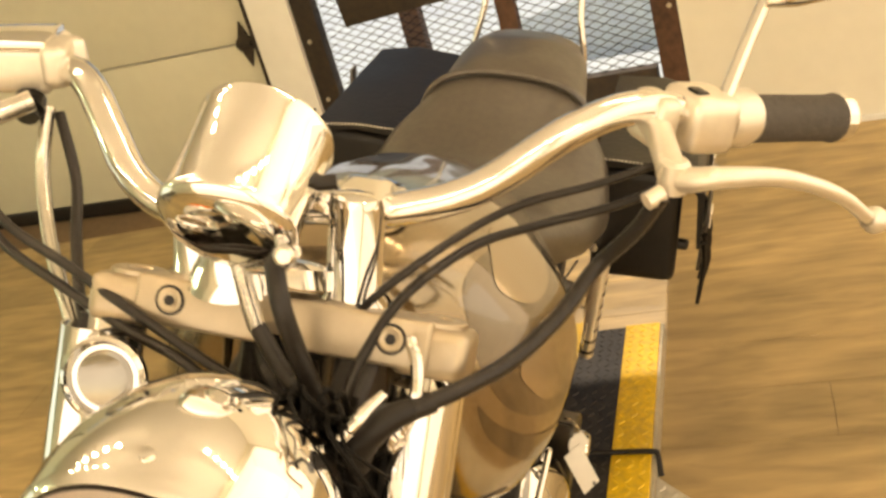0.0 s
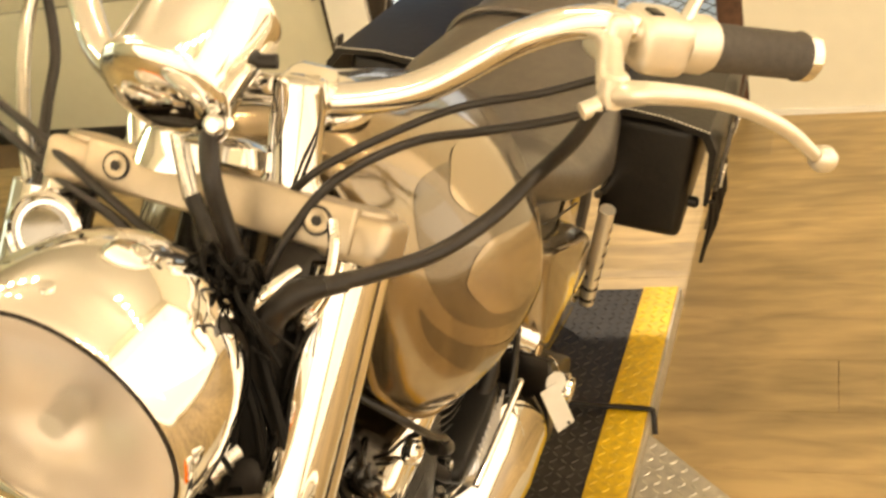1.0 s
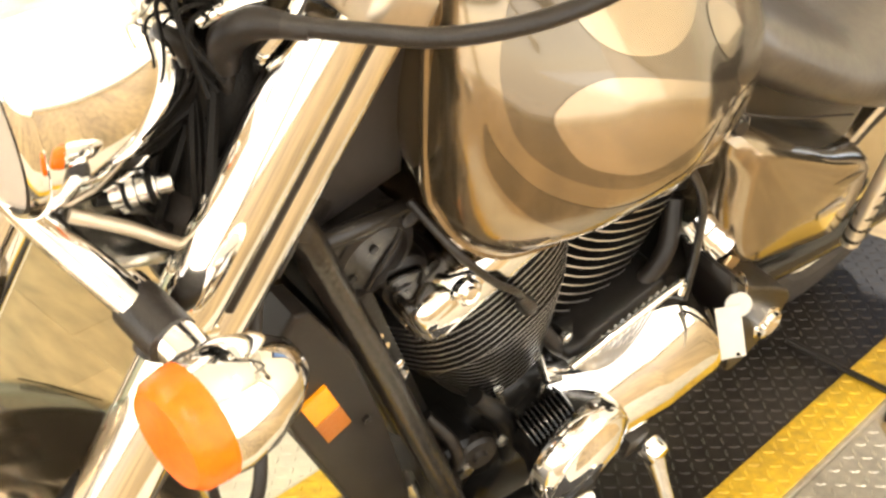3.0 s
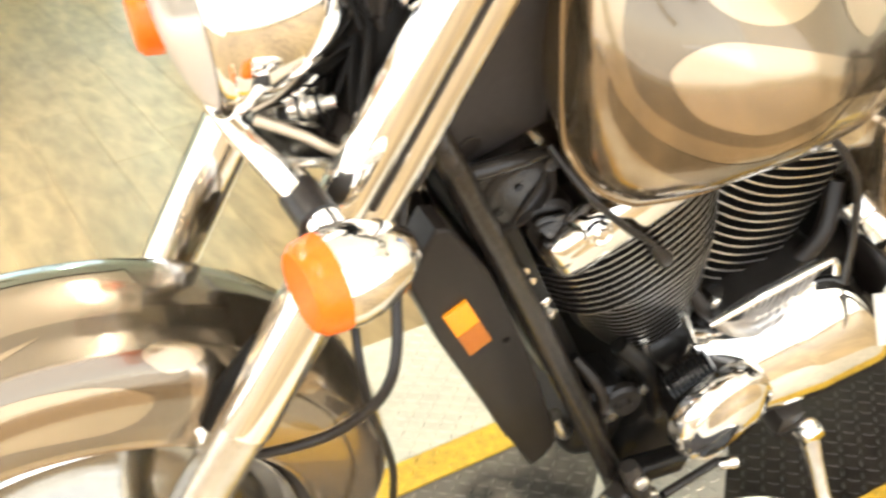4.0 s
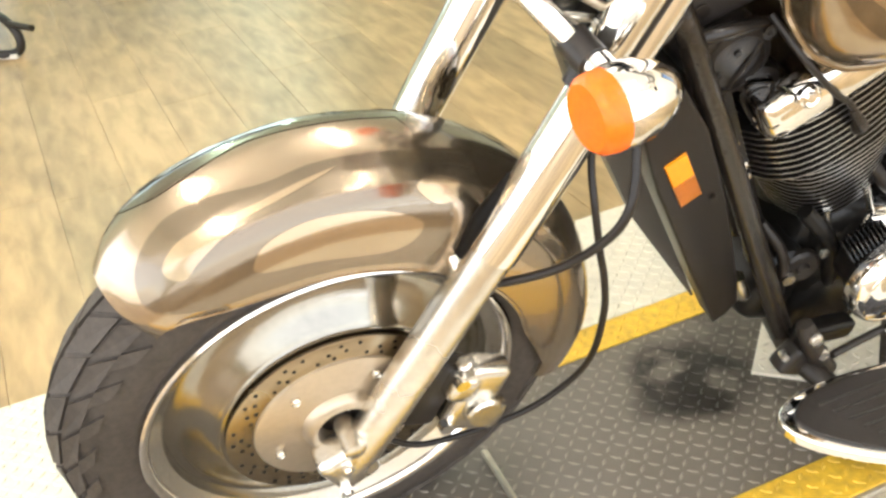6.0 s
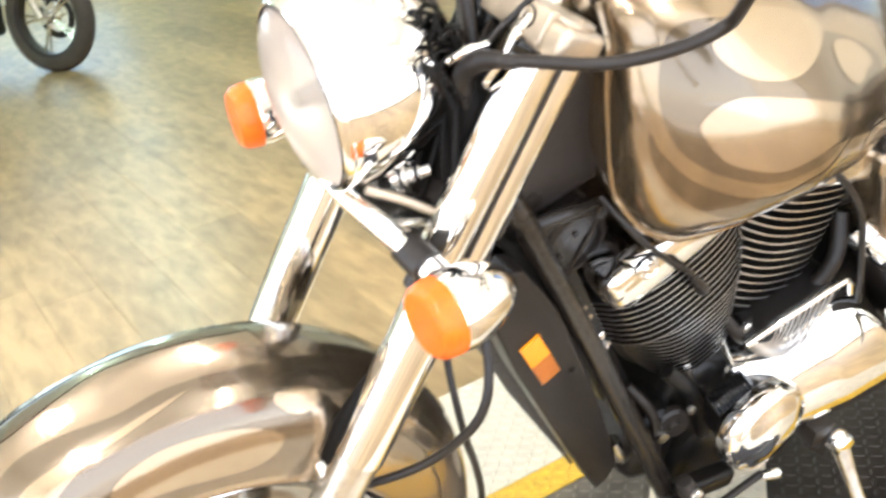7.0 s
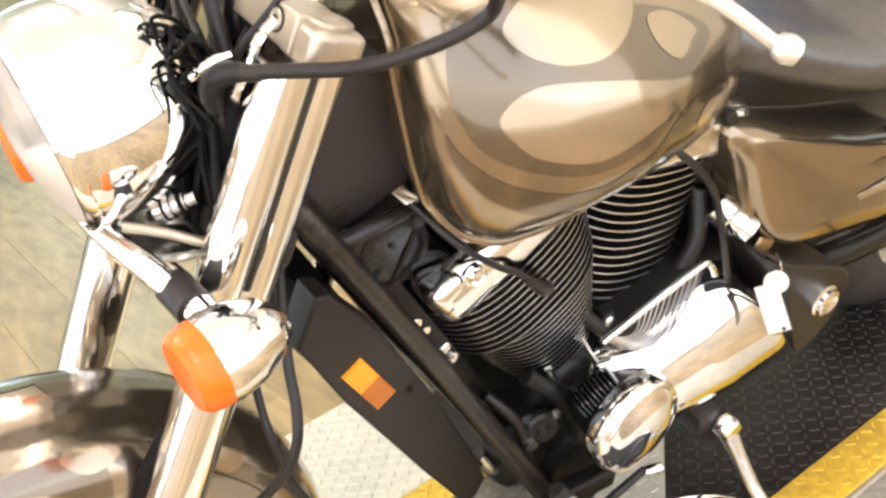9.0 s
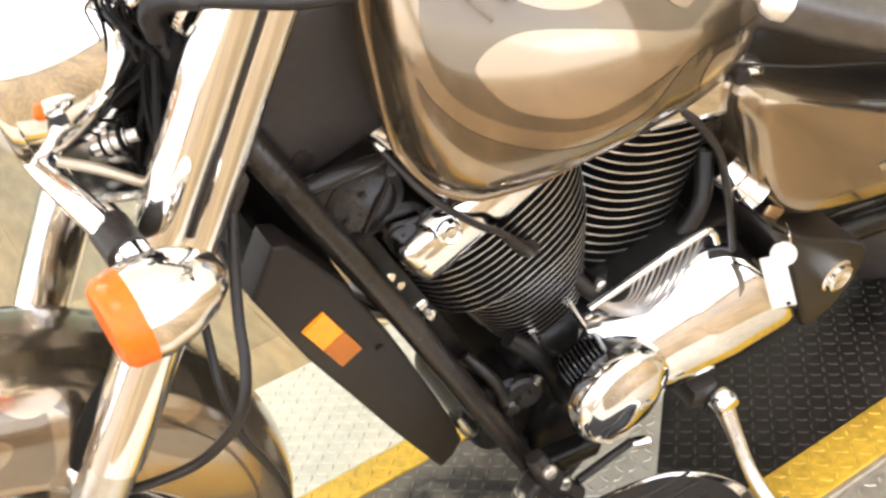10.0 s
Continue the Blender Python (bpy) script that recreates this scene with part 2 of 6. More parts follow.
def add_box(bm, centre, size, turn=None, bevel=0.0, seg=2):
    """A box of that size; turn: a 3x3 matrix."""
    made = bmesh.ops.create_cube(bm, size=1.0)["verts"]
    for v in made:
        v.co = Vector((v.co.x * size[0], v.co.y * size[1], v.co.z * size[2]))
    if bevel:
        edges = list({e for v in made for e in v.link_edges})
        out = bmesh.ops.bevel(bm, geom=edges, offset=bevel, segments=seg, affect="EDGES", profile=0.6)
        made = list({v for f in out["faces"] for v in f.verts} | {v for v in made if v.is_valid})
    for v in made:
        v.co = (turn @ v.co if turn else v.co) + Vector(centre)
    return bm


def box(centre, size, turn=None, bevel=0.0, seg=2):
    return add_box(bmesh.new(), centre, size, turn, bevel, seg)


def smooth_path(points, steps=6):
    """A Catmull-Rom line through the points."""
    p = [Vector(q) for q in points]
    if len(p) < 3 or steps < 2:
        return p
    p = [2 * p[0] - p[1]] + p + [2 * p[-1] - p[-2]]
    out = []
    for a, b, c, d in zip(p, p[1:], p[2:], p[3:]):
        for k in range(steps):
            t = k / steps
            out.append(0.5 * (2 * b + (c - a) * t + (2 * a - 5 * b + 4 * c - d) * t * t + (3 * b - a - 3 * c + d) * t ** 3))
    return out + [p[-2]]


def add_tube(bm, points, radius, sides=12, steps=6, caps=True):
    """A round tube along a smooth line; radius: one number or one for each point."""
    path = smooth_path(points, steps)
    rs = [radius] * len(path)
    if isinstance(radius, (list, tuple)):
        rs = [float(np.interp(k / (len(path) - 1) * (len(radius) - 1), range(len(radius)), radius)) for k in range(len(path))]
    rings, side = [], None
    for k, q in enumerate(path):
        way = (path[min(k + 1, len(path) - 1)] - path[max(k - 1, 0)]).normalized()
        if side is None:
            side = way.orthogonal().normalized()
        side = (side - way * side.dot(way)).normalized()
        up = way.cross(side)
        rings.append([bm.verts.new(q + rs[k] * (math.cos(a) * side + math.sin(a) * up)) for a in (2 * math.pi * j / sides for j in range(sides))])
    for a, b in zip(rings, rings[1:]):
        for j in range(sides):
            bm.faces.new((a[j], a[(j + 1) % sides], b[(j + 1) % sides], b[j]))
    if caps:
        bm.faces.new(rings[0][::-1]), bm.faces.new(rings[-1])
    return bm


def tube(points, radius, sides=12, steps=6, caps=True):
    return add_tube(bmesh.new(), points, radius, sides, steps, caps)


def add_lathe(bm, origin, axis, profile, sides=40, closed=False, squash=(1, 1)):
    """Turns a profile of (along, radius) round an axis. closed: the profile is a ring."""
    origin, axis = Vector(origin), Vector(axis).normalized()
    u = Vector((0, 0, 1)).cross(axis) if abs(axis.z) < 0.9 else Vector((1, 0, 0)).cross(axis)
    u.normalize()
    v = axis.cross(u)
    rings = []
    for along, radius in profile:
        c = origin + axis * along
        if radius < 1e-5:
            rings.append([bm.verts.new(c)])
        else:
            rings.append([bm.verts.new(c + radius * (squash[0] * math.cos(a) * u + squash[1] * math.sin(a) * v)) for a in (2 * math.pi * j / sides for j in range(sides))])
    pairs = list(zip(rings, rings[1:])) + ([(rings[-1], rings[0])] if closed else [])
    for a, b in pairs:
        for j in range(sides):
            quad = [a[j % len(a)], a[(j + 1) % sides % len(a)], b[(j + 1) % sides % len(b)], b[j % len(b)]]
            quad = [w for k, w in enumerate(quad) if w not in quad[:k]]
            if len(quad) > 2:
                bm.faces.new(quad)
    return bm


def lathe(origin, axis, profile, sides=40, closed=False, squash=(1, 1)):
    bm = add_lathe(bmesh.new(), origin, axis, profile, sides, closed, squash)
    bmesh.ops.recalc_face_normals(bm, faces=bm.faces)
    return bm


def loft(sections, close_ring=True, caps=True):
    """A skin over rings of equally many points."""
    bm = bmesh.new()
    rings = [[bm.verts.new(p) for p in ring] for ring in sections]
    n = len(rings[0])
    for a, b in zip(rings, rings[1:]):
        for j in range(n if close_ring else n - 1):
            bm.faces.new((a[j], a[(j + 1) % n], b[(j + 1) % n], b[j]))
    if caps and close_ring:
        bm.faces.new(rings[0][::-1]), bm.faces.new(rings[-1])
    bmesh.ops.recalc_face_normals(bm, faces=bm.faces)
    return bm


def slab(outline, x0, x1, bevel=0.0):
    """A plate with an outline in the (y, z) plane between two x; crown lifts its middle outwards."""
    pts = [Vector((0, *p)) for p in outline]
    bm = bmesh.new()
    a, b = [bm.verts.new((x0, p.y, p.z)) for p in pts], [bm.verts.new((x1, p.y, p.z)) for p in pts]
    n = len(pts)
    for j in range(n):
        bm.faces.new((a[j], a[(j + 1) % n], b[(j + 1) % n], b[j]))
    fa, fb = bm.faces.new(a[::-1]), bm.faces.new(b)
    bmesh.ops.recalc_face_normals(bm, faces=bm.faces)
    if bevel:
        bmesh.ops.bevel(bm, geom=list(fb.edges), offset=bevel, segments=4, affect="EDGES", profile=0.55)
    return bm


def round_outline(points, steps=5):
    """A closed smooth outline through a few points."""
    p = [Vector((*q, 0)) for q in points]
    n, out = len(p), []
    for k in range(n):
        a, b, c, d = p[k - 1], p[k], p[(k + 1) % n], p[(k + 2) % n]
        for j in range(steps):
            t = j / steps
            q = 0.5 * (2 * b + (c - a) * t + (2 * a - 5 * b + 4 * c - d) * t * t + (3 * b - a - 3 * c + d) * t ** 3)
            out.append((q.x, q.y))
    return out


def lerp(x, xs, ys):
    return float(np.interp(x, xs, ys))


def pillow(outline, x0, x1, shrink=0.72, steps=7):
    """A domed cover: an outline in (y, z) drawn in towards its middle as it rises from x0 to x1."""
    cy = sum(p[0] for p in outline) / len(outline)
    cz = sum(p[1] for p in outline) / len(outline)
    rings = [[(x0, y, z) for y, z in outline]]
    for k in range(steps + 1):
        a = 0.5 * math.pi * k / steps
        g = 1 - (1 - shrink) * (1 - math.cos(a))
        x = x0 + (x1 - x0) * (0.45 + 0.55 * math.sin(a))
        rings.append([(x, cy + (y - cy) * g, cz + (z - cz) * g) for y, z in outline])
    for g, dx in ((0.5, 0.004), (0.25, 0.006), (0.02, 0.0065)):
        rings.append([(x1 + dx * (1 if x1 > x0 else -1), cy + (y - cy) * shrink * g, cz + (z - cz) * shrink * g) for y, z in outline])
    return loft(rings)

# ---- the showroom ----
WALL_TURN = -5.14  # the back wall stands a little askew to the lift
wall_m = pose(0, 1.695, 0, 0, 0, WALL_TURN)


def wall_piece(name, x0, x1, z0, z1, y0=0.0, y1=0.14, material=None, label="", category="wall", kind="structure", bevel=0.0):
    ob = thing(name, box(((x0 + x1) / 2, (y0 + y1) / 2, (z0 + z1) / 2), (x1 - x0, y1 - y0, z1 - z0), None, bevel), material, label, category, kind=kind)
    ob.matrix_world = wall_m
    return ob


wall_piece("wall_back_east", 0.085, 3.2, FLOOR, CEILING, material=WALL, label="cream painted plain wall beside the gate")
wall_piece("wall_back_jamb", -1.40, -1.235, FLOOR, 2.25, -0.012, 0.14, TRIM, "white painted upright door jamb", "trim", bevel=0.004)
wall_piece("wall_back_head", -1.40, 0.085, 2.25, CEILING, material=WALL, label="cream painted wall over the gate")
wall_piece("wall_back_west_head", -4.3, -1.40, 2.35, CEILING, material=WALL, label="cream painted wall over the garage door")
wall_piece("wall_back_west", -9.9, -4.3, FLOOR, CEILING, material=WALL, label="cream painted wall past the garage door")
east = bmesh.new()
for y0, y1, z0, z1 in ((-4.2, -3.8, -0.1, 2.9), (1.5, 2.2, -0.1, 2.9), (-3.8, 1.5, -0.1, -0.02), (-3.8, 1.5, 2.68, 2.9)):
    add_box(east, (2.15, (y0 + y1) / 2, (z0 + z1) / 2), (0.15, y1 - y0, z1 - z0))
thing("wall_east", east, WALL, "cream painted side wall with a shop window", "wall", kind="structure")
shopwin = tagged(new("window_1"), "wide white framed shop window in the side wall", "window", kind="structure")
for y in (-3.77, 1.47):
    part("window_frame", box((2.13, y, 1.33), (0.06, 0.06, 2.68), None, 0.004), TRIM, shopwin)
for z in (0.01, 2.65):
    part("window_frame", box((2.13, -1.15, z), (0.06, 5.18, 0.06), None, 0.004), TRIM, shopwin)
west = bmesh.new()
for y0, y1, z0, z1 in ((-6.0, -4.05, -0.1, 2.9), (0.85, 3.0, -0.1, 2.9), (-4.05, 0.85, -0.1, 0.38), (-4.05, 0.85, 2.52, 2.9)):
    add_box(west, (-9.8, (y0 + y1) / 2, (z0 + z1) / 2), (0.15, y1 - y0, z1 - z0))
thing("wall_west", west, WALL, "cream painted far wall of the showroom with an added window", "wall", kind="structure")
farwin = tagged(new("window_3"), "wide white framed window added in the unseen far wall", "window", kind="structure")
for y in (-4.02, 0.82):
    part("window_frame", box((-9.72, y, 1.45), (0.06, 0.06, 2.14), None, 0.004), TRIM, farwin)
for z in (0.41, 2.49):
    part("window_frame", box((-9.72, -1.6, z), (0.06, 4.78, 0.06), None, 0.004), TRIM, farwin)
frontwall = bmesh.new()
for x0, x1, z0, z1 in ((-9.9, -2.8, -0.1, 2.9), (1.9, 2.2, -0.1, 2.9), (-2.8, 1.9, -0.1, -0.02), (-2.8, 1.9, 2.36, 2.9)):
    add_box(frontwall, ((x0 + x1) / 2, -4.0, (z0 + z1) / 2), (x1 - x0, 0.15, z1 - z0))
thing("wall_front", frontwall, WALL, "cream painted front wall with a shop window", "wall", kind="structure")
shopfront = tagged(new("window_2"), "wide white framed shop front window", "window", kind="structure")
for x in (-2.77, 1.87):
    part("window_frame", box((x, -3.97, 1.17), (0.06, 0.06, 2.36), None, 0.004), TRIM, shopfront)
for z in (0.01, 2.33):
    part("window_frame", box((-0.45, -3.97, z), (4.58, 0.06, 0.06), None, 0.004), TRIM, shopfront)
thing("ceiling", box((-3.4, -1.4, CEILING + 0.06), (13.2, 8.0, 0.12)), CEILPAINT, "white painted ceiling", "ceiling", kind="structure")
ob = wall_piece("baseboard", 0.09, 2.85, FLOOR, FLOOR + 0.018, -0.012, -0.001, TRIM, "thin pale strip at the foot of the wall", "trim")

# garage door: four steel sections with hinges
door = tagged(new("door_1"), "closed cream steel overhead garage door in sections", "garage door", kind="structure")
door.matrix_world = wall_m
for k in range(4):
    z0 = FLOOR + 0.06 + k * 0.545
    bm = box((-2.85, 0.06, z0 + 0.27), (2.86, 0.045, 0.538), None, 0.004)
    panel = part("door_section", bm, DOORSTEEL, door)
    if k:
        for x in (-4.2, -1.47):
            hinge = bmesh.new()
            rim = [(0, 0.085), (0.022, 0.028), (0.036, 0.014), (0.036, -0.014), (0.022, -0.028), (0, -0.085), (-0.022, -0.028), (-0.036, -0.014), (-0.036, 0.014), (-0.022, 0.028)]
            fa, ba = ([hinge.verts.new((x + p, yy, z0 - 0.005 + q)) for p, q in rim] for yy in (0.026, 0.035))
            hinge.faces.new(fa), hinge.faces.new(ba[::-1])
            for j in range(len(rim)):
                hinge.faces.new((fa[j], ba[j], ba[(j + 1) % len(rim)], fa[(j + 1) % len(rim)]))
            bmesh.ops.recalc_face_normals(hinge, faces=hinge.faces)
            add_tube(hinge, [(x - 0.03, 0.016, z0 - 0.004), (x + 0.03, 0.016, z0 - 0.004)], 0.008, 8, 1)
            part("hinge", hinge, IRON, panel, "dark steel door hinge")
part("door_seal", box((-2.85, 0.055, FLOOR + 0.03), (2.86, 0.05, 0.06), None, 0.006), RUBBER, door, "black rubber door seal")
track = bmesh.new()
for x in (-1.405, -4.295):
    add_box(track, (x, 0.02, 1.1), (0.03, 0.05, 2.3), None, 0.003)
part("door_track", track, IRON, door, "dark steel door track")

# mesh gate with an iron frame
gate = tagged(new("door_2"), "closed security gate of expanded metal mesh in a rusty iron frame", "gate", kind="structure")
gate.matrix_world = wall_m
G0, G1, GB = -1.232, 0.082, 0.22
part("gate_stile", box((G0 + 0.04, 0.03, 1.06), (0.08, 0.05, 2.22), None, 0.004), IRON, gate)
part("gate_stile", box((G1 - 0.04, 0.03, 1.06), (0.08, 0.05, 2.22), None, 0.004), RUST, gate, "rusty brown gate stile")
part("gate_stile", box((-0.47, 0.035, 1.1), (0.065, 0.04, 2.0), None, 0.004), RUST, gate, "rusty brown middle stile")
part("gate_rail", box((-0.575, 0.03, 0.09), (1.12, 0.05, 0.27), None, 0.004), IRON, gate)
part("gate_rail", box((-0.575, 0.03, 2.16), (1.12, 0.05, 0.10), None, 0.004), IRON, gate)
part("gate_plate", box((-0.82, -0.03, 0.665), (0.42, 0.03, 0.19), Matrix.Rotation(radians(-4), 3, "Y"), 0.004), IRON, gate, "dark iron lock plate")
bolts = bmesh.new()
for x, z in ((-1.20, 0.3), (-1.20, 0.52), (-1.20, 0.75), (0.06, 0.42), (0.06, 0.7)):
    add_lathe(bolts, (x, 0.004, z), (0, -1, 0), [(0, 0.008), (0.004, 0.008), (0.006, 0.0)], 10)
part("gate_bolt", bolts, STEEL, gate)
latch = tube([(-1.19, -0.02, 0.24), (-1.15, -0.04, 0.245), (-1.11, -0.03, 0.23), (-1.12, -0.02, 0.20), (-1.17, -0.02, 0.19)], 0.008, 8)
add_box(latch, (-1.185, 0.0, 0.22), (0.04, 0.02, 0.10), None, 0.003)
part("latch", latch, BRASS, gate, "tarnished brass latch")
mesh_bm = bmesh.new()  # expanded metal: crossing slanted strands
dx, dz = 0.030, 0.0145
z0m, z1m = GB - 0.01, 1.3
for x0, x1 in ((G0 + 0.075, -0.49), (-0.45, G1 - 0.07)):
    w, h = x1 - x0, z1m - z0m
    slope = dz / dx
    for sgn in (1, -1):
        n = int((h + w * slope) / (2 * dz)) + 1
        for k in range(n + 1):
            c = -w * slope + 2 * dz * k if sgn > 0 else 2 * dz * k
            pts = []
            for x in (0, w):
                pts.append((x, c + sgn * slope * x))
            (xa, za), (xb, zb) = pts
            lo, hi = min(za, zb), max(za, zb)
            if hi < 0 or lo > h:
                continue
            def clip(z):
                return xa + (z - za) * (xb - xa) / (zb - za)
            ends = []
            for x, z in ((xa, za), (xb, zb)):
                if z < 0:
                    x, z = clip(0.0), 0.0
                elif z > h:
                    x, z = clip(h), h
                ends.append(Vector((x0 + x, 0.035, z0m + z)))
            a, b = ends
            if (b - a).length < 0.01:
                continue
            side = Vector((0, 0, 0.0013))
            dep = Vector((0, 0.002, 0))
            vs = [mesh_bm.verts.new(q) for q in (a - side, b - side, b + side, a + side, a - side + dep, b - side + dep, b + side + dep, a + side + dep)]
            for f in ((0, 1, 2, 3), (7, 6, 5, 4), (0, 4, 5, 1), (3, 2, 6, 7)):
                mesh_bm.faces.new([vs[j] for j in f])
tagged(part("gate_mesh", mesh_bm, LOOM, gate, "dark expanded metal mesh", smooth=False), kind="stuff")

# outside; the blue of the sky's light is in the concrete's colour
thing("ground", box((-1.5, 32, FLOOR - 0.11), (120, 60, 0.06)), CONCRETE, "pale concrete yard outside the gate, tinted with sky light", "ground", kind="structure")
post = box((-1.15, 2.9, 0.6), (0.09, 0.09, 1.4), None, 0.004)
thing("fence_post", post, RUST, "brown steel post standing outside the gate", "post")
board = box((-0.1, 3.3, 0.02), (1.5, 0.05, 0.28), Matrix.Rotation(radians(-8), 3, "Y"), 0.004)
thing("timber_board", board, CONCRETE, "bluish grey board lying outside the gate", "board")
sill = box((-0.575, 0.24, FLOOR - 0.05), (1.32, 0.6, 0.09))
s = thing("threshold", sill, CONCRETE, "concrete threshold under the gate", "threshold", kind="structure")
s.matrix_world = wall_m

# floor of oak planks, laid along x
floor = thing("floor", box((-3.4, -1.75, FLOOR - 0.035), (13.0, 7.9, 0.06)), SUBFLOOR, "brown oak vinyl plank floor of the showroom", "floor", kind="structure")

# lamps in the ceiling
GLOBE = 0.042


def globe_mesh(watts, tone):
    bm = bmesh.new()
    bmesh.ops.create_icosphere(bm, subdivisions=2, radius=GLOBE)
    return link_mesh("globe", bm, glow("lit_globe", tone, watts / 5 / (4 * math.pi * GLOBE ** 2 * math.pi)))


for x, y, watts, tone in TRACKS:
    track_lamp = tagged(new("ceiling_lamp"), "hanging white track lamp with five lit glass globes", "lamp", "ceiling lamps")
    track_lamp.matrix_world = pose(x, y, CEILING)
    part("track_bar", box((0, 0, -0.22), (1.30, 0.05, 0.03), None, 0.008), TRIM, track_lamp)
    for xr in (-0.5, 0.5):
        part("hanger_rod", tube([(xr, 0, 0), (xr, 0, -0.21)], 0.006, 8, 1), TRIM, track_lamp)
    data = globe_mesh(watts, tone)
    for k in range(5):
        xg = -0.56 + 0.28 * k
        part("globe_holder", lathe((xg, 0, -0.235), (0, 0, -1), [(0, 0.014), (0.05, 0.018), (0.055, 0.0)], 12), TRIM, track_lamp)
        globe = new("globe", data)
        globe.parent = track_lamp
        globe.location = (xg, 0, -0.335)
        tagged(globe, "lit warm white glass globe")

# ---- the lift ----
lift = empty("lift_platform", "low motorcycle lift with a black diamond-plate deck and yellow edges", "lift")
X0, X1, Y0, Y1 = -0.555, 0.0, -2.1, 0.49
part("deck", box(((X0 + X1) / 2, (Y0 + Y1) / 2, -0.026), (X1 - X0 - 0.004, Y1 - Y0, 0.044), None, 0.002), DECK, lift)
part("edge_strip", box((X1 - 0.04, (Y0 + Y1) / 2, -0.0245), (0.080, Y1 - Y0 + 0.002, 0.049), None, 0.002), YELLOW, lift, "yellow painted edge strip")
part("edge_strip", box((X0 + 0.035, (Y0 + Y1) / 2, -0.0245), (0.070, Y1 - Y0 + 0.002, 0.049), None, 0.002), YELLOW, lift, "yellow painted edge strip")
for x in (X1 + 0.004, X0 - 0.004):
    part("side_rail", box((x, (Y0 + Y1) / 2, -0.026), (0.008, Y1 - Y0, 0.044), None, 0.002), STEEL, lift, "bare steel side rail")


def lugs(x0, x1, y0, y1, z, pitch=0.0205, inside=None, turn=0.0):
    """Raised lozenges of tread plate, alternately crossed."""
    verts, faces = [], []
    i = 0
    nx, ny = int((x1 - x0) / pitch), int((y1 - y0) / pitch)
    for a in range(nx):
        for b in range(ny):
            cx, cy = x0 + (a + 0.5) * (x1 - x0) / nx, y0 + (b + 0.5) * (y1 - y0) / ny
            if inside and not inside(cx, cy):
                continue
            ang = radians(45 if (a + b) % 2 else -45) + turn
            c, s = math.cos(ang), math.sin(ang)
            zz = z(cx, cy) if callable(z) else z
            L, W, H = 0.0100, 0.0032, 0.0017
            for u, v, h in ((-L, 0, 0), (0, -W, 0), (L, 0, 0), (0, W, 0), (-L * 0.6, 0, H), (0, -W * 0.45, H), (L * 0.6, 0, H), (0, W * 0.45, H)):
                verts.append((cx + u * c - v * s, cy + u * s + v * c, zz + h))
            faces += [tuple(i + j for j in f) for f in ((0, 1, 5, 4), (1, 2, 6, 5), (2, 3, 7, 6), (3, 0, 4, 7), (4, 5, 6, 7))]
            i += 8
    return verts, faces


def lug_part(name, data, material, parent):
    me = bpy.data.meshes.new(name)
    me.from_pydata(data[0], [], data[1])
    me.materials.append(material)
    ob = new(name, me)
    ob.parent = parent
    tagged(ob, kind="stuff")
    return ob


lug_part("tread_pattern", lugs(X0 + 0.072, X1 - 0.082, Y0, Y1, -0.004), DECKLUG, lift)
lug_part("tread_pattern", lugs(X1 - 0.078, X1 - 0.002, Y0, Y1, 0.0), YELLOW, lift)
lug_part("tread_pattern", lugs(X0 + 0.002, X0 + 0.068, Y0, Y1, 0.0), YELLOW, lift)

# side ramp of bare tread plate
ramp = empty("side_ramp", "bare steel diamond-plate side ramp lying against the lift", "ramp")
ramp_bm = bmesh.new()
corner = [(0.010, -0.055), (0.34, -0.37), (0.34, -2.1), (0.010, -2.1)]
hi = lambda x, y: -0.012 - 0.028 * (x / 0.34)
top = [ramp_bm.verts.new((x, y, hi(x, y))) for x, y in corner]
low = [ramp_bm.verts.new((x, y, hi(x, y) - 0.006)) for x, y in corner]
ramp_bm.faces.new(top), ramp_bm.faces.new(low[::-1])
for j in range(4):
    ramp_bm.faces.new((low[j], low[(j + 1) % 4], top[(j + 1) % 4], top[j]))
bmesh.ops.recalc_face_normals(ramp_bm, faces=ramp_bm.faces)
part("ramp_plate", ramp_bm, STEEL, ramp)
lug_part("tread_pattern", lugs(0.012, 0.338, -2.1, -0.06, hi, inside=lambda x, y: y < -0.065 - 0.955 * (x - 0.01)), STEEL, ramp)

ramp2 = empty("side_ramp", "pale diamond-plate side ramp on the far edge of the lift", "ramp")
r2 = bmesh.new()
corner2 = [(X0 - 0.012, -0.055), (X0 - 0.012, -2.1), (-0.965, -2.1), (-0.965, -0.37)]
hi2 = lambda x, y: -0.012 - 0.028 * (X0 - x) / 0.41
top = [r2.verts.new((x, y, hi2(x, y))) for x, y in corner2]
low = [r2.verts.new((x, y, hi2(x, y) - 0.006)) for x, y in corner2]
r2.faces.new(top), r2.faces.new(low[::-1])
for j in range(4):
    r2.faces.new((low[j], low[(j + 1) % 4], top[(j + 1) % 4], top[j]))
bmesh.ops.recalc_face_normals(r2, faces=r2.faces)
part("ramp_plate", r2, PALESTEEL, ramp2)
lug_part("tread_pattern", lugs(-0.963, X0 - 0.014, -2.1, -0.06, hi2, inside=lambda x, y: y < -0.065 - 0.77 * (X0 - 0.012 - x)), PALESTEEL, ramp2)

pad = empty("steel_plate", "loose square of bare diamond plate lying on the deck", "plate", pose(-0.297, -0.763, 0, 0, 0, 45))
part("plate_body", box((0.0975, 0.125, -0.001), (0.195, 0.25, 0.006), None, 0.001), PALESTEEL, pad)
lug_part("tread_pattern", lugs(0.004, 0.19, 0.004, 0.246, 0.002), STEEL, pad)

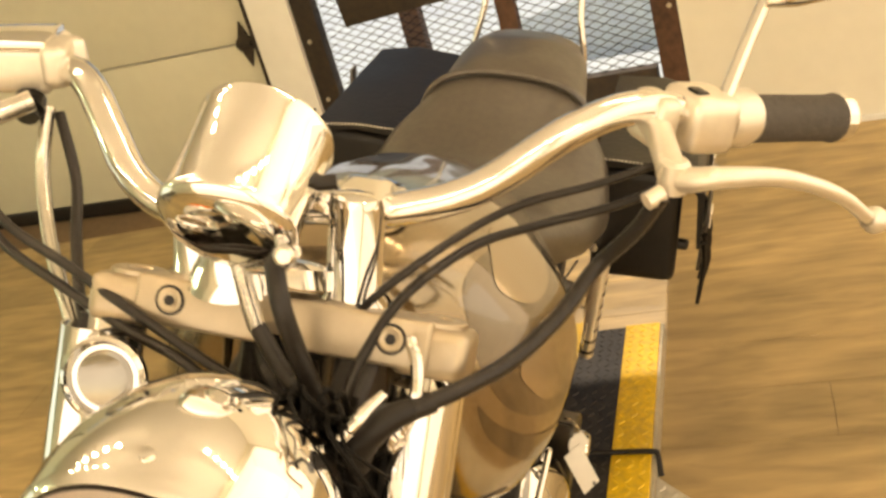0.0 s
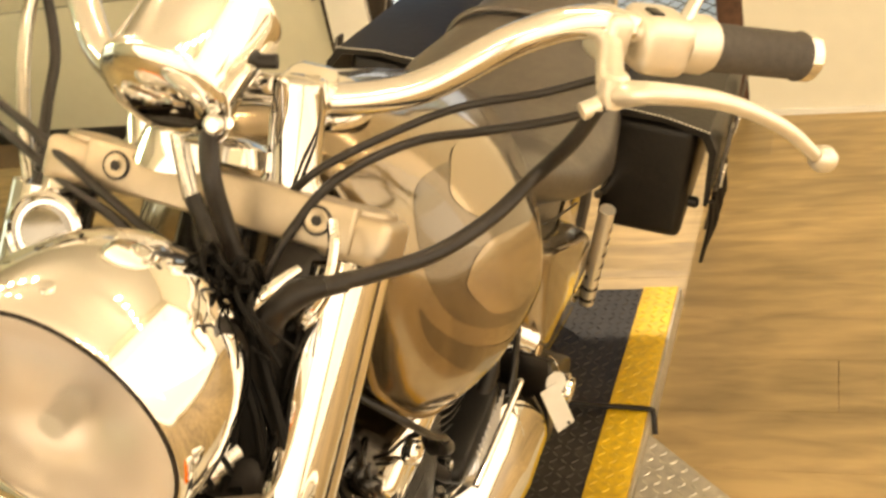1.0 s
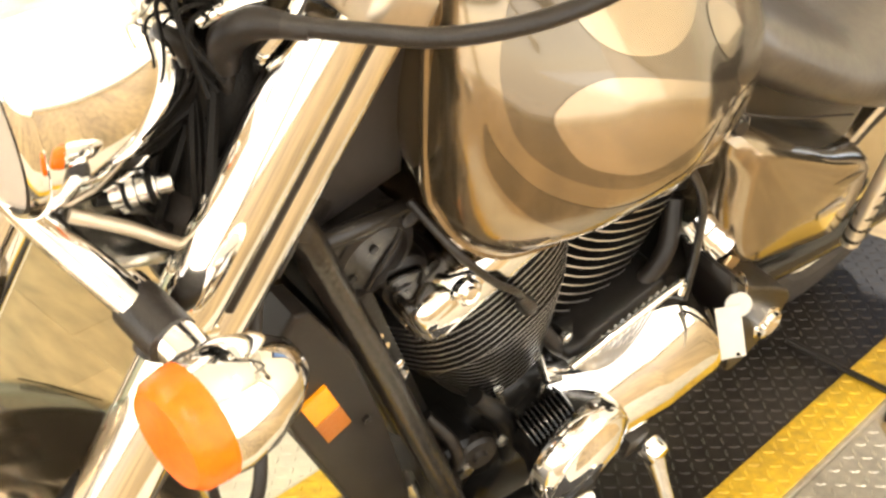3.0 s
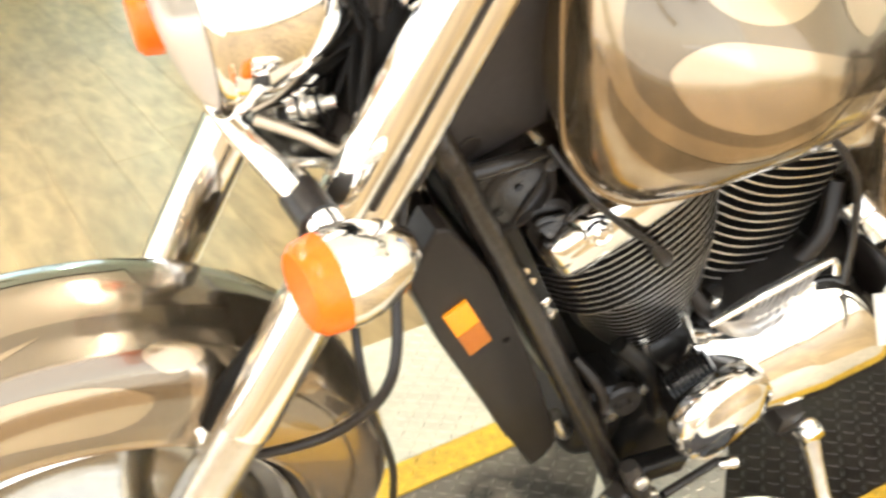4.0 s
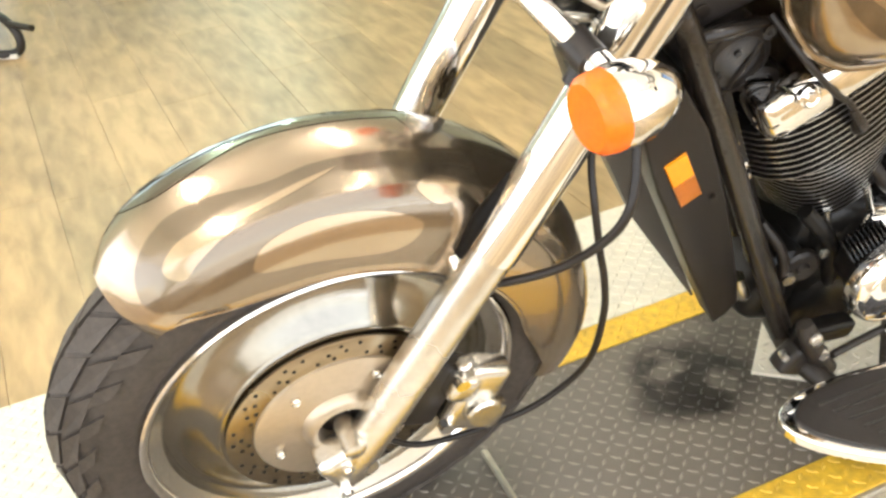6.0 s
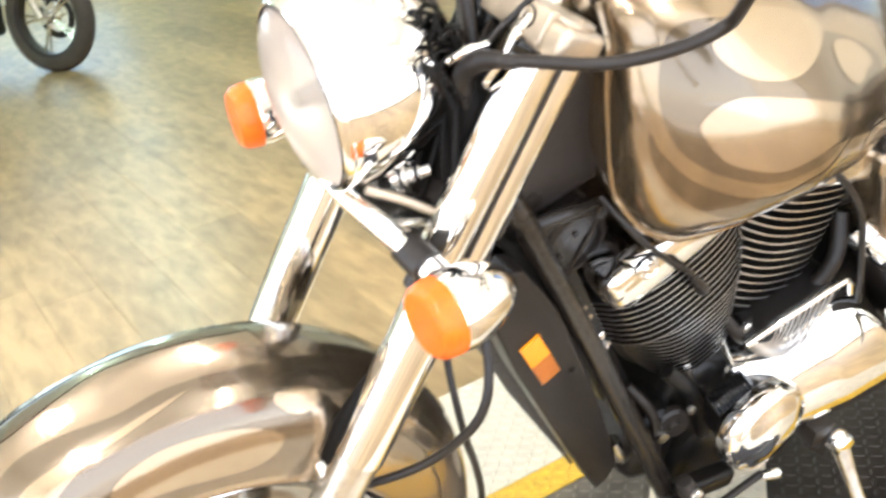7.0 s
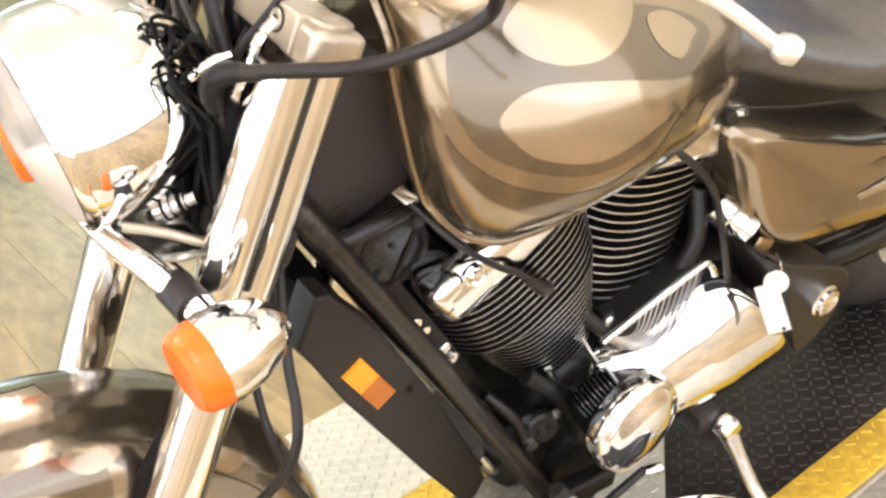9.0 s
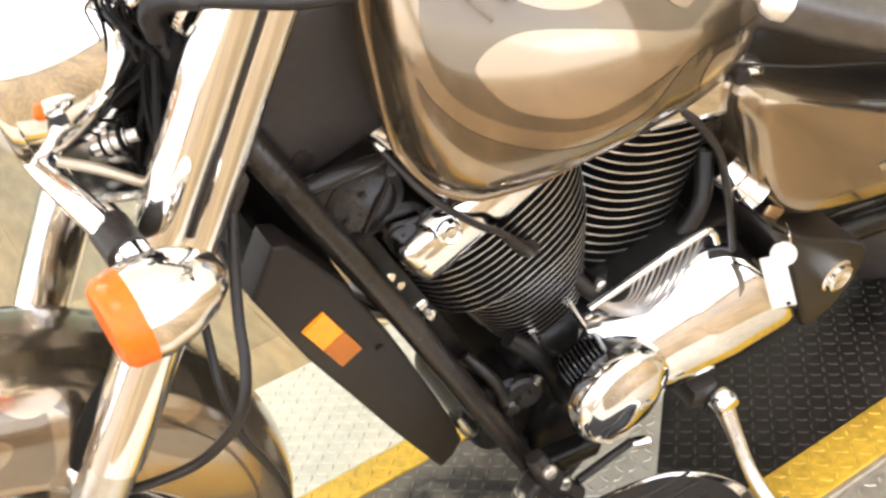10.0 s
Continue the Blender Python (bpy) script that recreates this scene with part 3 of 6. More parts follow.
strap = tube([(-0.20, 0.02, 0.006), (-0.1, 0.008, 0.006), (0.0, 0.0, 0.006), (0.012, -0.002, -0.004), (0.014, -0.02, -0.04)], 0.0055, 8)
thing("cable_tie", strap, RUBBER, "black strap lying across the lift's edge", "strap")
rod = tube([(-0.345, -1.235, 0.006), (-0.24, -1.242, 0.006), (-0.16, -1.25, 0.006)], 0.006, 8)
thing("metal_rod", rod, STEEL, "thin bare metal rod lying on the deck", "rod")

# ---- the motorcycle, in its own upright axes: x to its left, y to its rear, z up ----
BIKE = pose(-0.363, -0.6, 0, 0, 0, -1.8) @ pose(0, 0.6, 0, 0, 18.0, 0)
bike = empty("motorcycle", "pewter flamed cruiser motorcycle leaning on its side stand", "motorcycle", BIKE)
XC = 0.012  # the front end's own middle
C = Vector((XC, -1.473, 0.325))
RAKE = Vector((0, 0.45, 0.893)).normalized()  # up along the fork


def fork_point(z, x=0.0, ahead=0.0):
    """A point on the fork's middle line at a height, shifted sideways and ahead across the rake."""
    across = Vector((0, RAKE.z, -RAKE.y))
    y = -1.288 + (z - 0.60) * (0.558 if z < 0.60 else 0.527)
    return Vector((XC + x, y, z)) - across * ahead


def smooth_profile(points, steps=4):
    """A finer (along, radius) profile through the points."""
    return [(p.x, p.y) for p in smooth_path([(a, r, 0) for a, r in points], steps)]


# front wheel
wheel = part("front_wheel", lathe(C, (1, 0, 0), [(0.060, 0.243), (0.055, 0.236), (0.050, 0.2300), (0.040, 0.216), (0.012, 0.208), (-0.012, 0.208), (-0.040, 0.216), (-0.050, 0.230), (-0.055, 0.236), (-0.060, 0.243), (-0.052, 0.246), (0.052, 0.246)], 72, True), POLISHED, bike, "polished cast aluminium front wheel")
tyre_profile = []
for k in range(25):
    a = radians(-112 + 224 * k / 24)
    tyre_profile.append((0.060 * math.sin(a) * (1.0 if abs(a) < 1.57 else 0.98), 0.268 + 0.070 * math.cos(a) if abs(a) < 1.57 else 0.268 + 0.045 * math.cos(a)))
tyre_profile += [(0.050, 0.238), (-0.050, 0.238)]
tyre = part("tyre", lathe(C, (1, 0, 0), tyre_profile, 96, True), TYRE, wheel, "black treaded rubber tyre")


def tyre_surface(a, th, lift_by=0.0):
    r = 0.268 + (0.070 + lift_by) * math.cos(a)
    return C + Vector((( 0.060 + lift_by) * math.sin(a), -r * math.cos(th), r * math.sin(th)))


tread = bmesh.new()
N = 32
for k in range(N):
    for side in (1, -1):
        for a0, a1, skew, wid in ((3, 30, 0.0, 0.88), (34, 52, 0.4, 0.86), (52, 68, 0.4, 0.46)):
            th0 = (k + skew + (0.5 if side < 0 else 0)) * 2 * math.pi / N
            th1 = th0 + wid * 2 * math.pi / N
            shear = 0.5 * 2 * math.pi / N
            quad = []
            for a, th in ((a0, th0), (a1, th0 + shear), (a1, th1 + shear), (a0, th1)):
                quad.append((side * radians(a), th))
            top = [tread.verts.new(tyre_surface(a, th, 0.0050)) for a, th in quad]
            low = [tread.verts.new(tyre_surface(a, th, -0.003)) for a, th in quad]
            tread.faces.new(top if side > 0 else top[::-1])
            for j in range(4):
                tread.faces.new((low[j], low[(j + 1) % 4], top[(j + 1) % 4], top[j]))
bmesh.ops.recalc_face_normals(tread, faces=tread.faces)
tagged(part("tread_block", tread, TYRE, tyre, smooth=False), kind="stuff")

# deep polished dish on both faces
for s in (1, -1):
    dish = [(s * 0.055, 0.2365), (s * 0.048, 0.2300), (s * 0.036, 0.2245), (s * 0.027, 0.2150), (s * 0.024, 0.2030), (s * 0.028, 0.1900), (s * 0.037, 0.1760), (s * 0.049, 0.1620), (s * 0.058, 0.1510), (s * 0.062, 0.1400), (s * 0.062, 0.050)]
    part("wheel_dish", lathe(C, (1, 0, 0), smooth_profile(dish), 96), DISH, wheel, "polished dished wheel centre")
for s in (1, -1):
    part("rim_edge", lathe(C, (1, 0, 0), [(s * 0.0525, 0.2330), (s * 0.0585, 0.2350), (s * 0.0625, 0.2395), (s * 0.0635, 0.2435), (s * 0.0610, 0.2465), (s * 0.0560, 0.2470)], 96, True), SOFTCHROME, wheel, "bright turned rim edge")
part("hub", lathe(C, (1, 0, 0), [(-0.075, 0.0), (-0.075, 0.04), (-0.05, 0.062), (0.05, 0.062), (0.084, 0.050), (0.090, 0.044), (0.091, 0.036), (0.084, 0.031), (0.070, 0.029), (0.070, 0.0)], 48), ALLOY, wheel, "polished wheel hub")
part("bearing_seal", lathe(C, (1, 0, 0), [(0.071, 0.0285), (0.074, 0.026), (0.074, 0.015), (0.071, 0.014)], 32, True), RUBBER, wheel, "black bearing seal")
part("brake_disc", lathe(C + Vector((0.068, 0, 0)), (1, 0, 0), [(0.0025, 0.108), (0.0025, 0.145), (0.0018, 0.146), (-0.0018, 0.146), (-0.0025, 0.145), (-0.0025, 0.108)], 72, True), DISC, wheel, "drilled steel brake disc")
part("disc_carrier", lathe(C + Vector((0.074, 0, 0)), (1, 0, 0), [(0.003, 0.045), (0.004, 0.060), (0.002, 0.066), (0.002, 0.106), (0.000, 0.111), (-0.006, 0.112), (-0.008, 0.045)], 64, True), ALLOY, wheel, "cream cast disc carrier")
holes = bmesh.new()
for k in range(36):
    for j, r in enumerate((0.118, 0.127, 0.137)):
        if (k + j) % 3 == 2:
            continue
        a = 2 * math.pi * (k + 0.3 * j) / 36
        add_lathe(holes, C + Vector((0.0705, r * math.cos(a), r * math.sin(a))), (1, 0, 0), [(0, 0.0028), (0.0006, 0.0028), (0.0006, 0.0)], 8)
tagged(part("disc_hole", holes, FINBLACK, wheel), kind="stuff")
for k in range(5):
    a = radians(56 + 72 * k)
    part("disc_bolt", lathe(C + Vector((0.077, 0.088 * math.cos(a), 0.088 * math.sin(a))), (1, 0, 0), [(0, 0.0065), (0.004, 0.0065), (0.006, 0.004), (0.004, 0.003), (0.004, 0.0)], 12), SATIN, wheel)
part("axle", lathe(C, (1, 0, 0), [(-0.14, 0.0), (-0.14, 0.014), (0.13, 0.014), (0.132, 0.010), (0.132, 0.0)], 20), SATIN, wheel)

# brake caliper
cal_turn = Matrix.Rotation(radians(-24), 3, "X")
cal_bm = box((XC + 0.094, -1.300, 0.315), (0.040, 0.062, 0.120), cal_turn, 0.014, 3)
add_box(cal_bm, Vector((XC + 0.098, -1.285, 0.275)), (0.046, 0.050, 0.050), cal_turn, 0.016, 3)
add_box(cal_bm, Vector((XC + 0.098, -1.320, 0.350)), (0.042, 0.044, 0.044), cal_turn, 0.014, 3)
add_lathe(cal_bm, (XC + 0.108, -1.318, 0.395), (0.2, -0.3, 0.9), [(-0.02, 0.0), (-0.02, 0.010), (0.012, 0.010), (0.014, 0.006), (0.022, 0.005), (0.022, 0.0)], 14)
cal = part("brake_caliper", cal_bm, SATIN, bike, "cast brake caliper behind the fork")
part("caliper_pad", box((XC + 0.078, -1.318, 0.32), (0.012, 0.05, 0.10), cal_turn, 0.004), SATINBLACK, cal, "black brake pad carrier")
part("piston_cap", lathe((XC + 0.112, -1.295, 0.30), (1, 0, 0), [(0, 0.026), (0.012, 0.026), (0.016, 0.022), (0.016, 0.0)], 24), SATIN, cal)
part("caliper_bolt", lathe((XC + 0.108, -1.325, 0.37), (1, 0, 0), [(0, 0.010), (0.012, 0.010), (0.012, 0.0)], 10), CHROME, cal)
part("caliper_bolt", lathe((XC + 0.108, -1.345, 0.285), (1, 0, 0), [(0, 0.010), (0.012, 0.010), (0.012, 0.0)], 10), CHROME, cal)
part("caliper_bracket", box((XC + 0.085, -1.355, 0.335), (0.02, 0.05, 0.12), Matrix.Rotation(radians(-24), 3, "X"), 0.006), SATINBLACK, cal)

# fork
HALF = 0.106
for s in (1, -1):
    x = HALF if s > 0 else -HALF - 0.027
    leg = part("fork_slider", tube([fork_point(0.255, x, 0.0), fork_point(0.30, x), fork_point(0.45, x), fork_point(0.62, x)], [0.022, 0.0275, 0.0275, 0.0275], 24, 2), SATIN, bike, "brushed aluminium lower fork slider")
    foot = box(fork_point(0.275, x, 0.012), (0.046, 0.062, 0.075), Matrix.Rotation(radians(26), 3, "X"), 0.014, 3)
    part("axle_clamp", foot, SATIN, leg)
    for dz in (0.245, 0.285):
        p = fork_point(dz, x, 0.004 if dz < 0.26 else 0.025)
        part("clamp_nut", lathe(p + Vector((s * 0.022, 0, 0)), (s, 0, 0), [(0, 0.009), (0.008, 0.009), (0.008, 0.005), (0.012, 0.005), (0.012, 0.0)], 8), CHROME, leg)
    lug = tube([fork_point(0.565, x * 0.78, 0.02), fork_point(0.555, x, 0.012)], 0.013, 12, 1)
    part("fender_lug", lug, SATIN, leg)
    # added black strip stands in for the fork's dark reflection in the fender
    stay = tube([fork_point(0.575, x * 0.86, 0.022), fork_point(0.62, x * 0.87, 0.026), fork_point(0.675, x * 0.88, 0.020)], [0.010, 0.012, 0.008], 12, 3)
    if s > 0:
        part("fender_stay", stay, LOOM, leg, "dull black strip standing in for the fork's dark reflection")
    xo = x + s * 0.006
    cover = part("fork_cover", tube([fork_point(0.595, x), fork_point(0.605, x), fork_point(0.74, x), fork_point(0.79, x), fork_point(0.82, xo, -0.004), fork_point(0.92, xo, -0.004), fork_point(1.03, xo, -0.004)], [0.0285, 0.0300, 0.0300, 0.0295, 0.0235, 0.0235, 0.0235], 28, 3), CHROME, bike, "chrome fork cover tube")
    shroud = tube([fork_point(0.815, xo, 0.022), fork_point(0.825, xo, 0.026), fork_point(0.92, xo, 0.026), fork_point(1.015, xo, 0.026)], [0.016, 0.0240, 0.0250, 0.0250], 24, 4)
    part("fork_shroud", shroud, CHROME, cover, "chrome upper fork shroud")
    part("shroud_gasket", tube([fork_point(0.835, xo + s * 0.017, 0.011), fork_point(0.92, xo + s * 0.017, 0.011), fork_point(1.02, xo + s * 0.017, 0.011)], 0.0058, 8, 2), RUBBER, cover, "black gasket strip")
    part("shroud_bolt", lathe(fork_point(0.822, xo + s * 0.014, 0.018), (s, -0.5, 0), [(0, 0.008), (0.008, 0.008), (0.010, 0.0)], 10), CHROME, cover)
    part("clamp_band", tube([fork_point(0.806, x, 0.032), fork_point(0.788, x, 0.032)], 0.013, 14, 1), SATINBLACK, cover)

# triple clamps
tilt = Matrix.Rotation(math.atan2(-RAKE.y, RAKE.z), 3, "X")
top_c = fork_point(1.036)
bm = box(top_c + Vector((0, -0.004, 0.005)), (0.222, 0.044, 0.036), tilt, 0.0035, 3)
for x in (HALF + 0.004, -HALF - 0.018):
    add_box(bm, fork_point(1.034, x, -0.002), (0.054, 0.052, 0.036), tilt, 0.009, 3)
top_clamp = part("top_clamp", bm, ALLOY, bike, "satin alloy top fork clamp")
for s in (1, -1):
    p = fork_point(1.040, s * 0.083, 0.0285)
    part("bolt_recess", lathe(p, (0, -RAKE.z, RAKE.y), [(-0.004, 0.0112), (0.0006, 0.0112), (0.0006, 0.0), (-0.004, 0.0)], 24), SATINBLACK, top_clamp, "dark bolt recess")
    part("pinch_bolt", lathe(p, (0, -RAKE.z, RAKE.y), [(0, 0.0092), (0.0016, 0.0092), (0.0022, 0.0075), (0.0012, 0.0050), (0.0012, 0.0)], 20), ALLOY, top_clamp)
    part("bolt_socket", lathe(p, (0, -RAKE.z, RAKE.y), [(0, 0.0042), (0.0020, 0.0042), (0.0020, 0.0)], 6), SATINBLACK, top_clamp)
for x in (HALF + 0.004, -HALF - 0.018):
    part("fork_cap", lathe(fork_point(1.050, x, -0.002), RAKE, [(0.0, 0.0), (0.0, 0.021), (0.0035, 0.021), (0.005, 0.018), (0.005, 0.010), (0.003, 0.009), (0.003, 0.0)], 24), ALLOY, top_clamp, "satin fork cap")
part("stem_nut", lathe(fork_point(1.06), RAKE, [(0, 0.024), (0.014, 0.024), (0.018, 0.018), (0.020, 0.0)], 6), CHROME, top_clamp, "chrome stem nut")
low_c = fork_point(0.865)
part("lower_clamp", box(low_c, (0.25, 0.07, 0.04), tilt, 0.01, 3), SATINBLACK, bike, "black lower fork clamp")
part("steering_head", tube([fork_point(0.86, 0, -0.005), fork_point(1.03, 0, -0.005)], 0.036, 20, 1), BLACK, bike, "black steering head")

# headlamp
HC = Vector((0.0074, -1.2693, 0.9795))
HA = Vector((-0.02, -1.0, -0.10)).normalized()
shell = lathe(HC, -HA, [(0.0, 0.090), (0.0, 0.0935), (0.010, 0.0965), (0.030, 0.0985), (0.055, 0.0965), (0.080, 0.0905), (0.100, 0.0815), (0.117, 0.0695), (0.131, 0.0540), (0.141, 0.0360), (0.147, 0.0180), (0.149, 0.0)], 72)
head = part("headlamp", shell, CHROME, bike, "large chrome bullet headlamp shell")
part("headlamp_rim", lathe(HC, HA, [(0.001, 0.0890), (0.006, 0.0905), (0.007, 0.0935), (0.003, 0.0965), (-0.004, 0.0970), (-0.006, 0.0940)], 64, True), CHROME, head)
part("rim_gasket", lathe(HC, HA, [(0.004, 0.0898), (0.0074, 0.0900), (0.0074, 0.0894), (0.004, 0.0890)], 64, True), IRON, head, "thin dark gasket line")
lens = part("headlamp_lens", lathe(HC, HA, [(0.003, 0.0885), (0.010, 0.0830), (0.0165, 0.0700), (0.0225, 0.0500), (0.0265, 0.0260), (0.028, 0.0), (0.023, 0.0), (0.0205, 0.030), (0.013, 0.062), (0.003, 0.0845)], 56), GLASS, head, "domed glass lens")
lens.visible_shadow = False
part("reflector", lathe(HC, HA, [(0.001, 0.0875), (-0.02, 0.078), (-0.045, 0.062), (-0.062, 0.040), (-0.070, 0.016), (-0.070, 0.0)], 56), MIRROR, head, "bright mirror reflector")
part("lamp_bulb", tube([HC - HA * 0.065, HC - HA * 0.03], 0.008, 12, 1), TAG, head, "clear unlit bulb")
part("rim_screw", lathe(HC + Vector((0, 0.006, 0.094)), (0, 0, 1), [(0, 0.005), (0.006, 0.005), (0.007, 0.0)], 10), CHROME, head)
part("headlamp_bolt", tube([(0.047, -1.215, 0.883), (0.048, -1.195, 0.879), (0.048, -1.172, 0.874)], [0.005, 0.008, 0.007], 16, 1), SATINBLACK, head)
part("headlamp_bracket", box((0.020, -1.205, 0.862), (0.15, 0.07, 0.012), Matrix.Rotation(radians(-18), 3, "X"), 0.004), SATIN, bike, "grey headlamp bracket plate")
part("bracket_arm", tube([(0.075, -1.245, 0.905), (0.090, -1.215, 0.892), (0.104, -1.190, 0.878), (0.110, -1.165, 0.865)], 0.0048, 10), ALLOY, bike, "grey headlamp stay")

# indicators on a chrome bar
bar = part("indicator_bar", tube([(XC - 0.13, -1.230, 0.866), (XC - 0.05, -1.254, 0.888), (XC, -1.260, 0.893), (XC + 0.05, -1.253, 0.886), (XC + 0.13, -1.230, 0.866)], 0.0125, 16, 3), CHROME, bike, "chrome indicator bar")
for s in (1, -1):
    def sx(x):
        return XC + s * x
    cl = tube([(sx(0.114), -1.230, 0.864), (sx(0.152), -1.227, 0.863)], 0.0175, 20, 1)
    part("rubber_collar", cl, RUBBER, bar)
    part("stalk", tube([(sx(0.10), -1.230, 0.864), (sx(0.19), -1.222, 0.862)], 0.0155, 18, 1), CHROME, bar)
    axis = Vector((-s * 0.08, 1.0, 0.05)).normalized()
    base = Vector((sx(0.208), -1.243, 0.858)) if s > 0 else Vector((-0.198, -1.251, 0.844))
    ind = part("indicator", lathe(base, axis, [(0.0, 0.0), (0.0, 0.0385), (0.008, 0.040), (0.03, 0.0375), (0.052, 0.029), (0.068, 0.017), (0.075, 0.0)], 32), CHROME, bike, "chrome bullet turn indicator")
    part("indicator_lens", lathe(base, -axis, [(-0.002, 0.0380), (0.004, 0.0385), (0.018, 0.0365), (0.024, 0.031), (0.026, 0.0)], 32), AMBER, ind, "orange indicator lens")

# front fender: a deep crown over the tyre
fs = []
for k in range(85):
    deg = -16 + 144 * k / 84
    ph = radians(deg)
    crown = lerp(deg, (-16, 20, 60, 90, 110, 119, 124, 128), (0.370, 0.380, 0.393, 0.397, 0.392, 0.387, 0.382, 0.372))
    edge = lerp(deg, (-16, -8, 10, 40, 72, 90, 100, 111, 117, 121, 124, 126.5, 128), (0.345, 0.295, 0.264, 0.264, 0.272, 0.281, 0.285, 0.297, 0.311, 0.326, 0.341, 0.356, 0.366))
    w = lerp(deg, (-16, 0, 60, 112, 119, 124, 126.5, 128), (0.062, 0.078, 0.088, 0.088, 0.085, 0.079, 0.072, 0.062))
    sh = crown - 0.062
    edge = min(edge, sh - 0.004)
    prof = [(-w * 0.98, edge), (-w, (edge + sh) / 2), (-w, sh)]
    for j in range(1, 12):
        a = math.pi * j / 12
        prof.append((-w * math.cos(a), sh + (crown - sh) * math.sin(a)))
    prof += [(w, sh), (w, (edge + sh) / 2), (w * 0.98, edge)]
    inner = [(x * 0.955, r - 0.004) for x, r in reversed(prof)]
    fs.append([C + Vector((x, r * math.cos(ph), r * math.sin(ph))) for x, r in prof + inner])
fender = part("front_fender", loft(fs), PALE, bike, "pale champagne painted front fender with smoke flames")
fender_lips = bmesh.new()
for s in (1, -1):
    pts = []
    for k in range(0, 85, 4):
        ring = fs[k]
        pts.append(ring[-1 - 16] if s > 0 else ring[0])
    add_tube(fender_lips, pts, 0.003, 8, 2)
part("fender_lip", fender_lips, CHAMP, fender)

# tank
TY = (-0.968, -0.963, -0.950, -0.928, -0.89, -0.83, -0.756, -0.682, -0.608, -0.543, -0.501, -0.476, -0.468)
TW = (0.082, 0.112, 0.138, 0.160, 0.178, 0.191, 0.194, 0.178, 0.157, 0.132, 0.103, 0.069, 0.042)
TT = (1.005, 1.028, 1.045, 1.055, 1.056, 1.043, 1.023, 0.999, 0.974, 0.945, 0.912, 0.880, 0.86)
TB = (0.890, 0.836, 0.790, 0.764, 0.750, 0.752, 0.758, 0.750, 0.741, 0.742, 0.761, 0.794, 0.819)


def curve(x, xs, ys):
    """A smooth line through a table, by cubic pieces with limited slopes."""
    k = min(max(int(np.searchsorted(xs, x)) - 1, 0), len(xs) - 2)
    d = [(ys[j + 1] - ys[j]) / (xs[j + 1] - xs[j]) for j in range(len(xs) - 1)]

    def slope(j):
        if j == 0 or j == len(xs) - 1:
            return d[min(j, len(d) - 1)]
        a, b = d[j - 1], d[j]
        return 0.0 if a * b <= 0 else 2 * a * b / (a + b)

    h = xs[k + 1] - xs[k]
    t = min(max((x - xs[k]) / h, 0.0), 1.0)
    return (2 * t ** 3 - 3 * t * t + 1) * ys[k] + (t ** 3 - 2 * t * t + t) * h * slope(k) + (3 * t * t - 2 * t ** 3) * ys[k + 1] + (t ** 3 - t * t) * h * slope(k + 1)


def tank_ring(y):
    w, zt, zb = curve(y, TY, TW), curve(y, TY, TT), curve(y, TY, TB)
    h = zt - zb
    half = [(0.0, zt), (0.35 * w, zt - 0.012 * h / 0.3), (0.62 * w, zt - 0.045 * h / 0.3), (0.82 * w, zt - 0.090 * h / 0.3),
            (0.95 * w, zt - 0.130 * h / 0.3), (1.025 * w, zt - 0.175 * h / 0.3), (1.050 * w, zb + 0.073 * h / 0.3), (0.99 * w, zb + 0.032 * h / 0.3),
            (0.87 * w, zb + 0.006 * h / 0.3), (0.82 * w, zb), (0.72 * w, zb + 0.004), (0.42 * w, zb + 0.03), (0.0, zb + 0.05)]
    pts = smooth_path([(x, y, z) for x, z in half], 6)
    return [Vector(p) for p in pts] + [Vector((-p.x, p.y, p.z)) for p in pts[-2:0:-1]]


ys = [TY[0] + (TY[-1] - TY[0]) * 0.5 * (1 - math.cos(math.pi * k / 90)) for k in range(91)]
tank_bm = loft([tank_ring(y) for y in ys])
tank = part("fuel_tank", tank_bm, TAUPE, bike, "pewter fuel tank with smoke and champagne flames")
seam = bmesh.new()
for s in (1, -1):
    line = []
    for y in ys[1:-1]:
        w, zb, zt = curve(y, TY, TW), curve(y, TY, TB), curve(y, TY, TT)
        line.append(Vector((s * 0.84 * w, y, zb + 0.001)))
    add_tube(seam, [Vector((s * 0.055, -0.969, 1.020)), Vector((s * 0.080, -0.970, 0.985)), Vector((s * 0.083, -0.969, 0.94))] + line[6::3], 0.0048, 8, 3)
part("tank_seam", seam, TAUPE, tank)
part("filler_cap", lathe((0.02, -0.90, 1.050), (0, -0.05, 1), [(0, 0.040), (0.010, 0.040), (0.014, 0.037), (0.015, 0.030), (0.019, 0.028), (0.020, 0.0)], 40), CHROME, tank, "chrome filler cap")

from mathutils.bvhtree import BVHTree
from mathutils.geometry import delaunay_2d_cdt


def surface_of(ob):
    me = ob.data
    return BVHTree.FromPolygons([v.co.copy() for v in me.vertices], [tuple(p.vertices) for p in me.polygons])


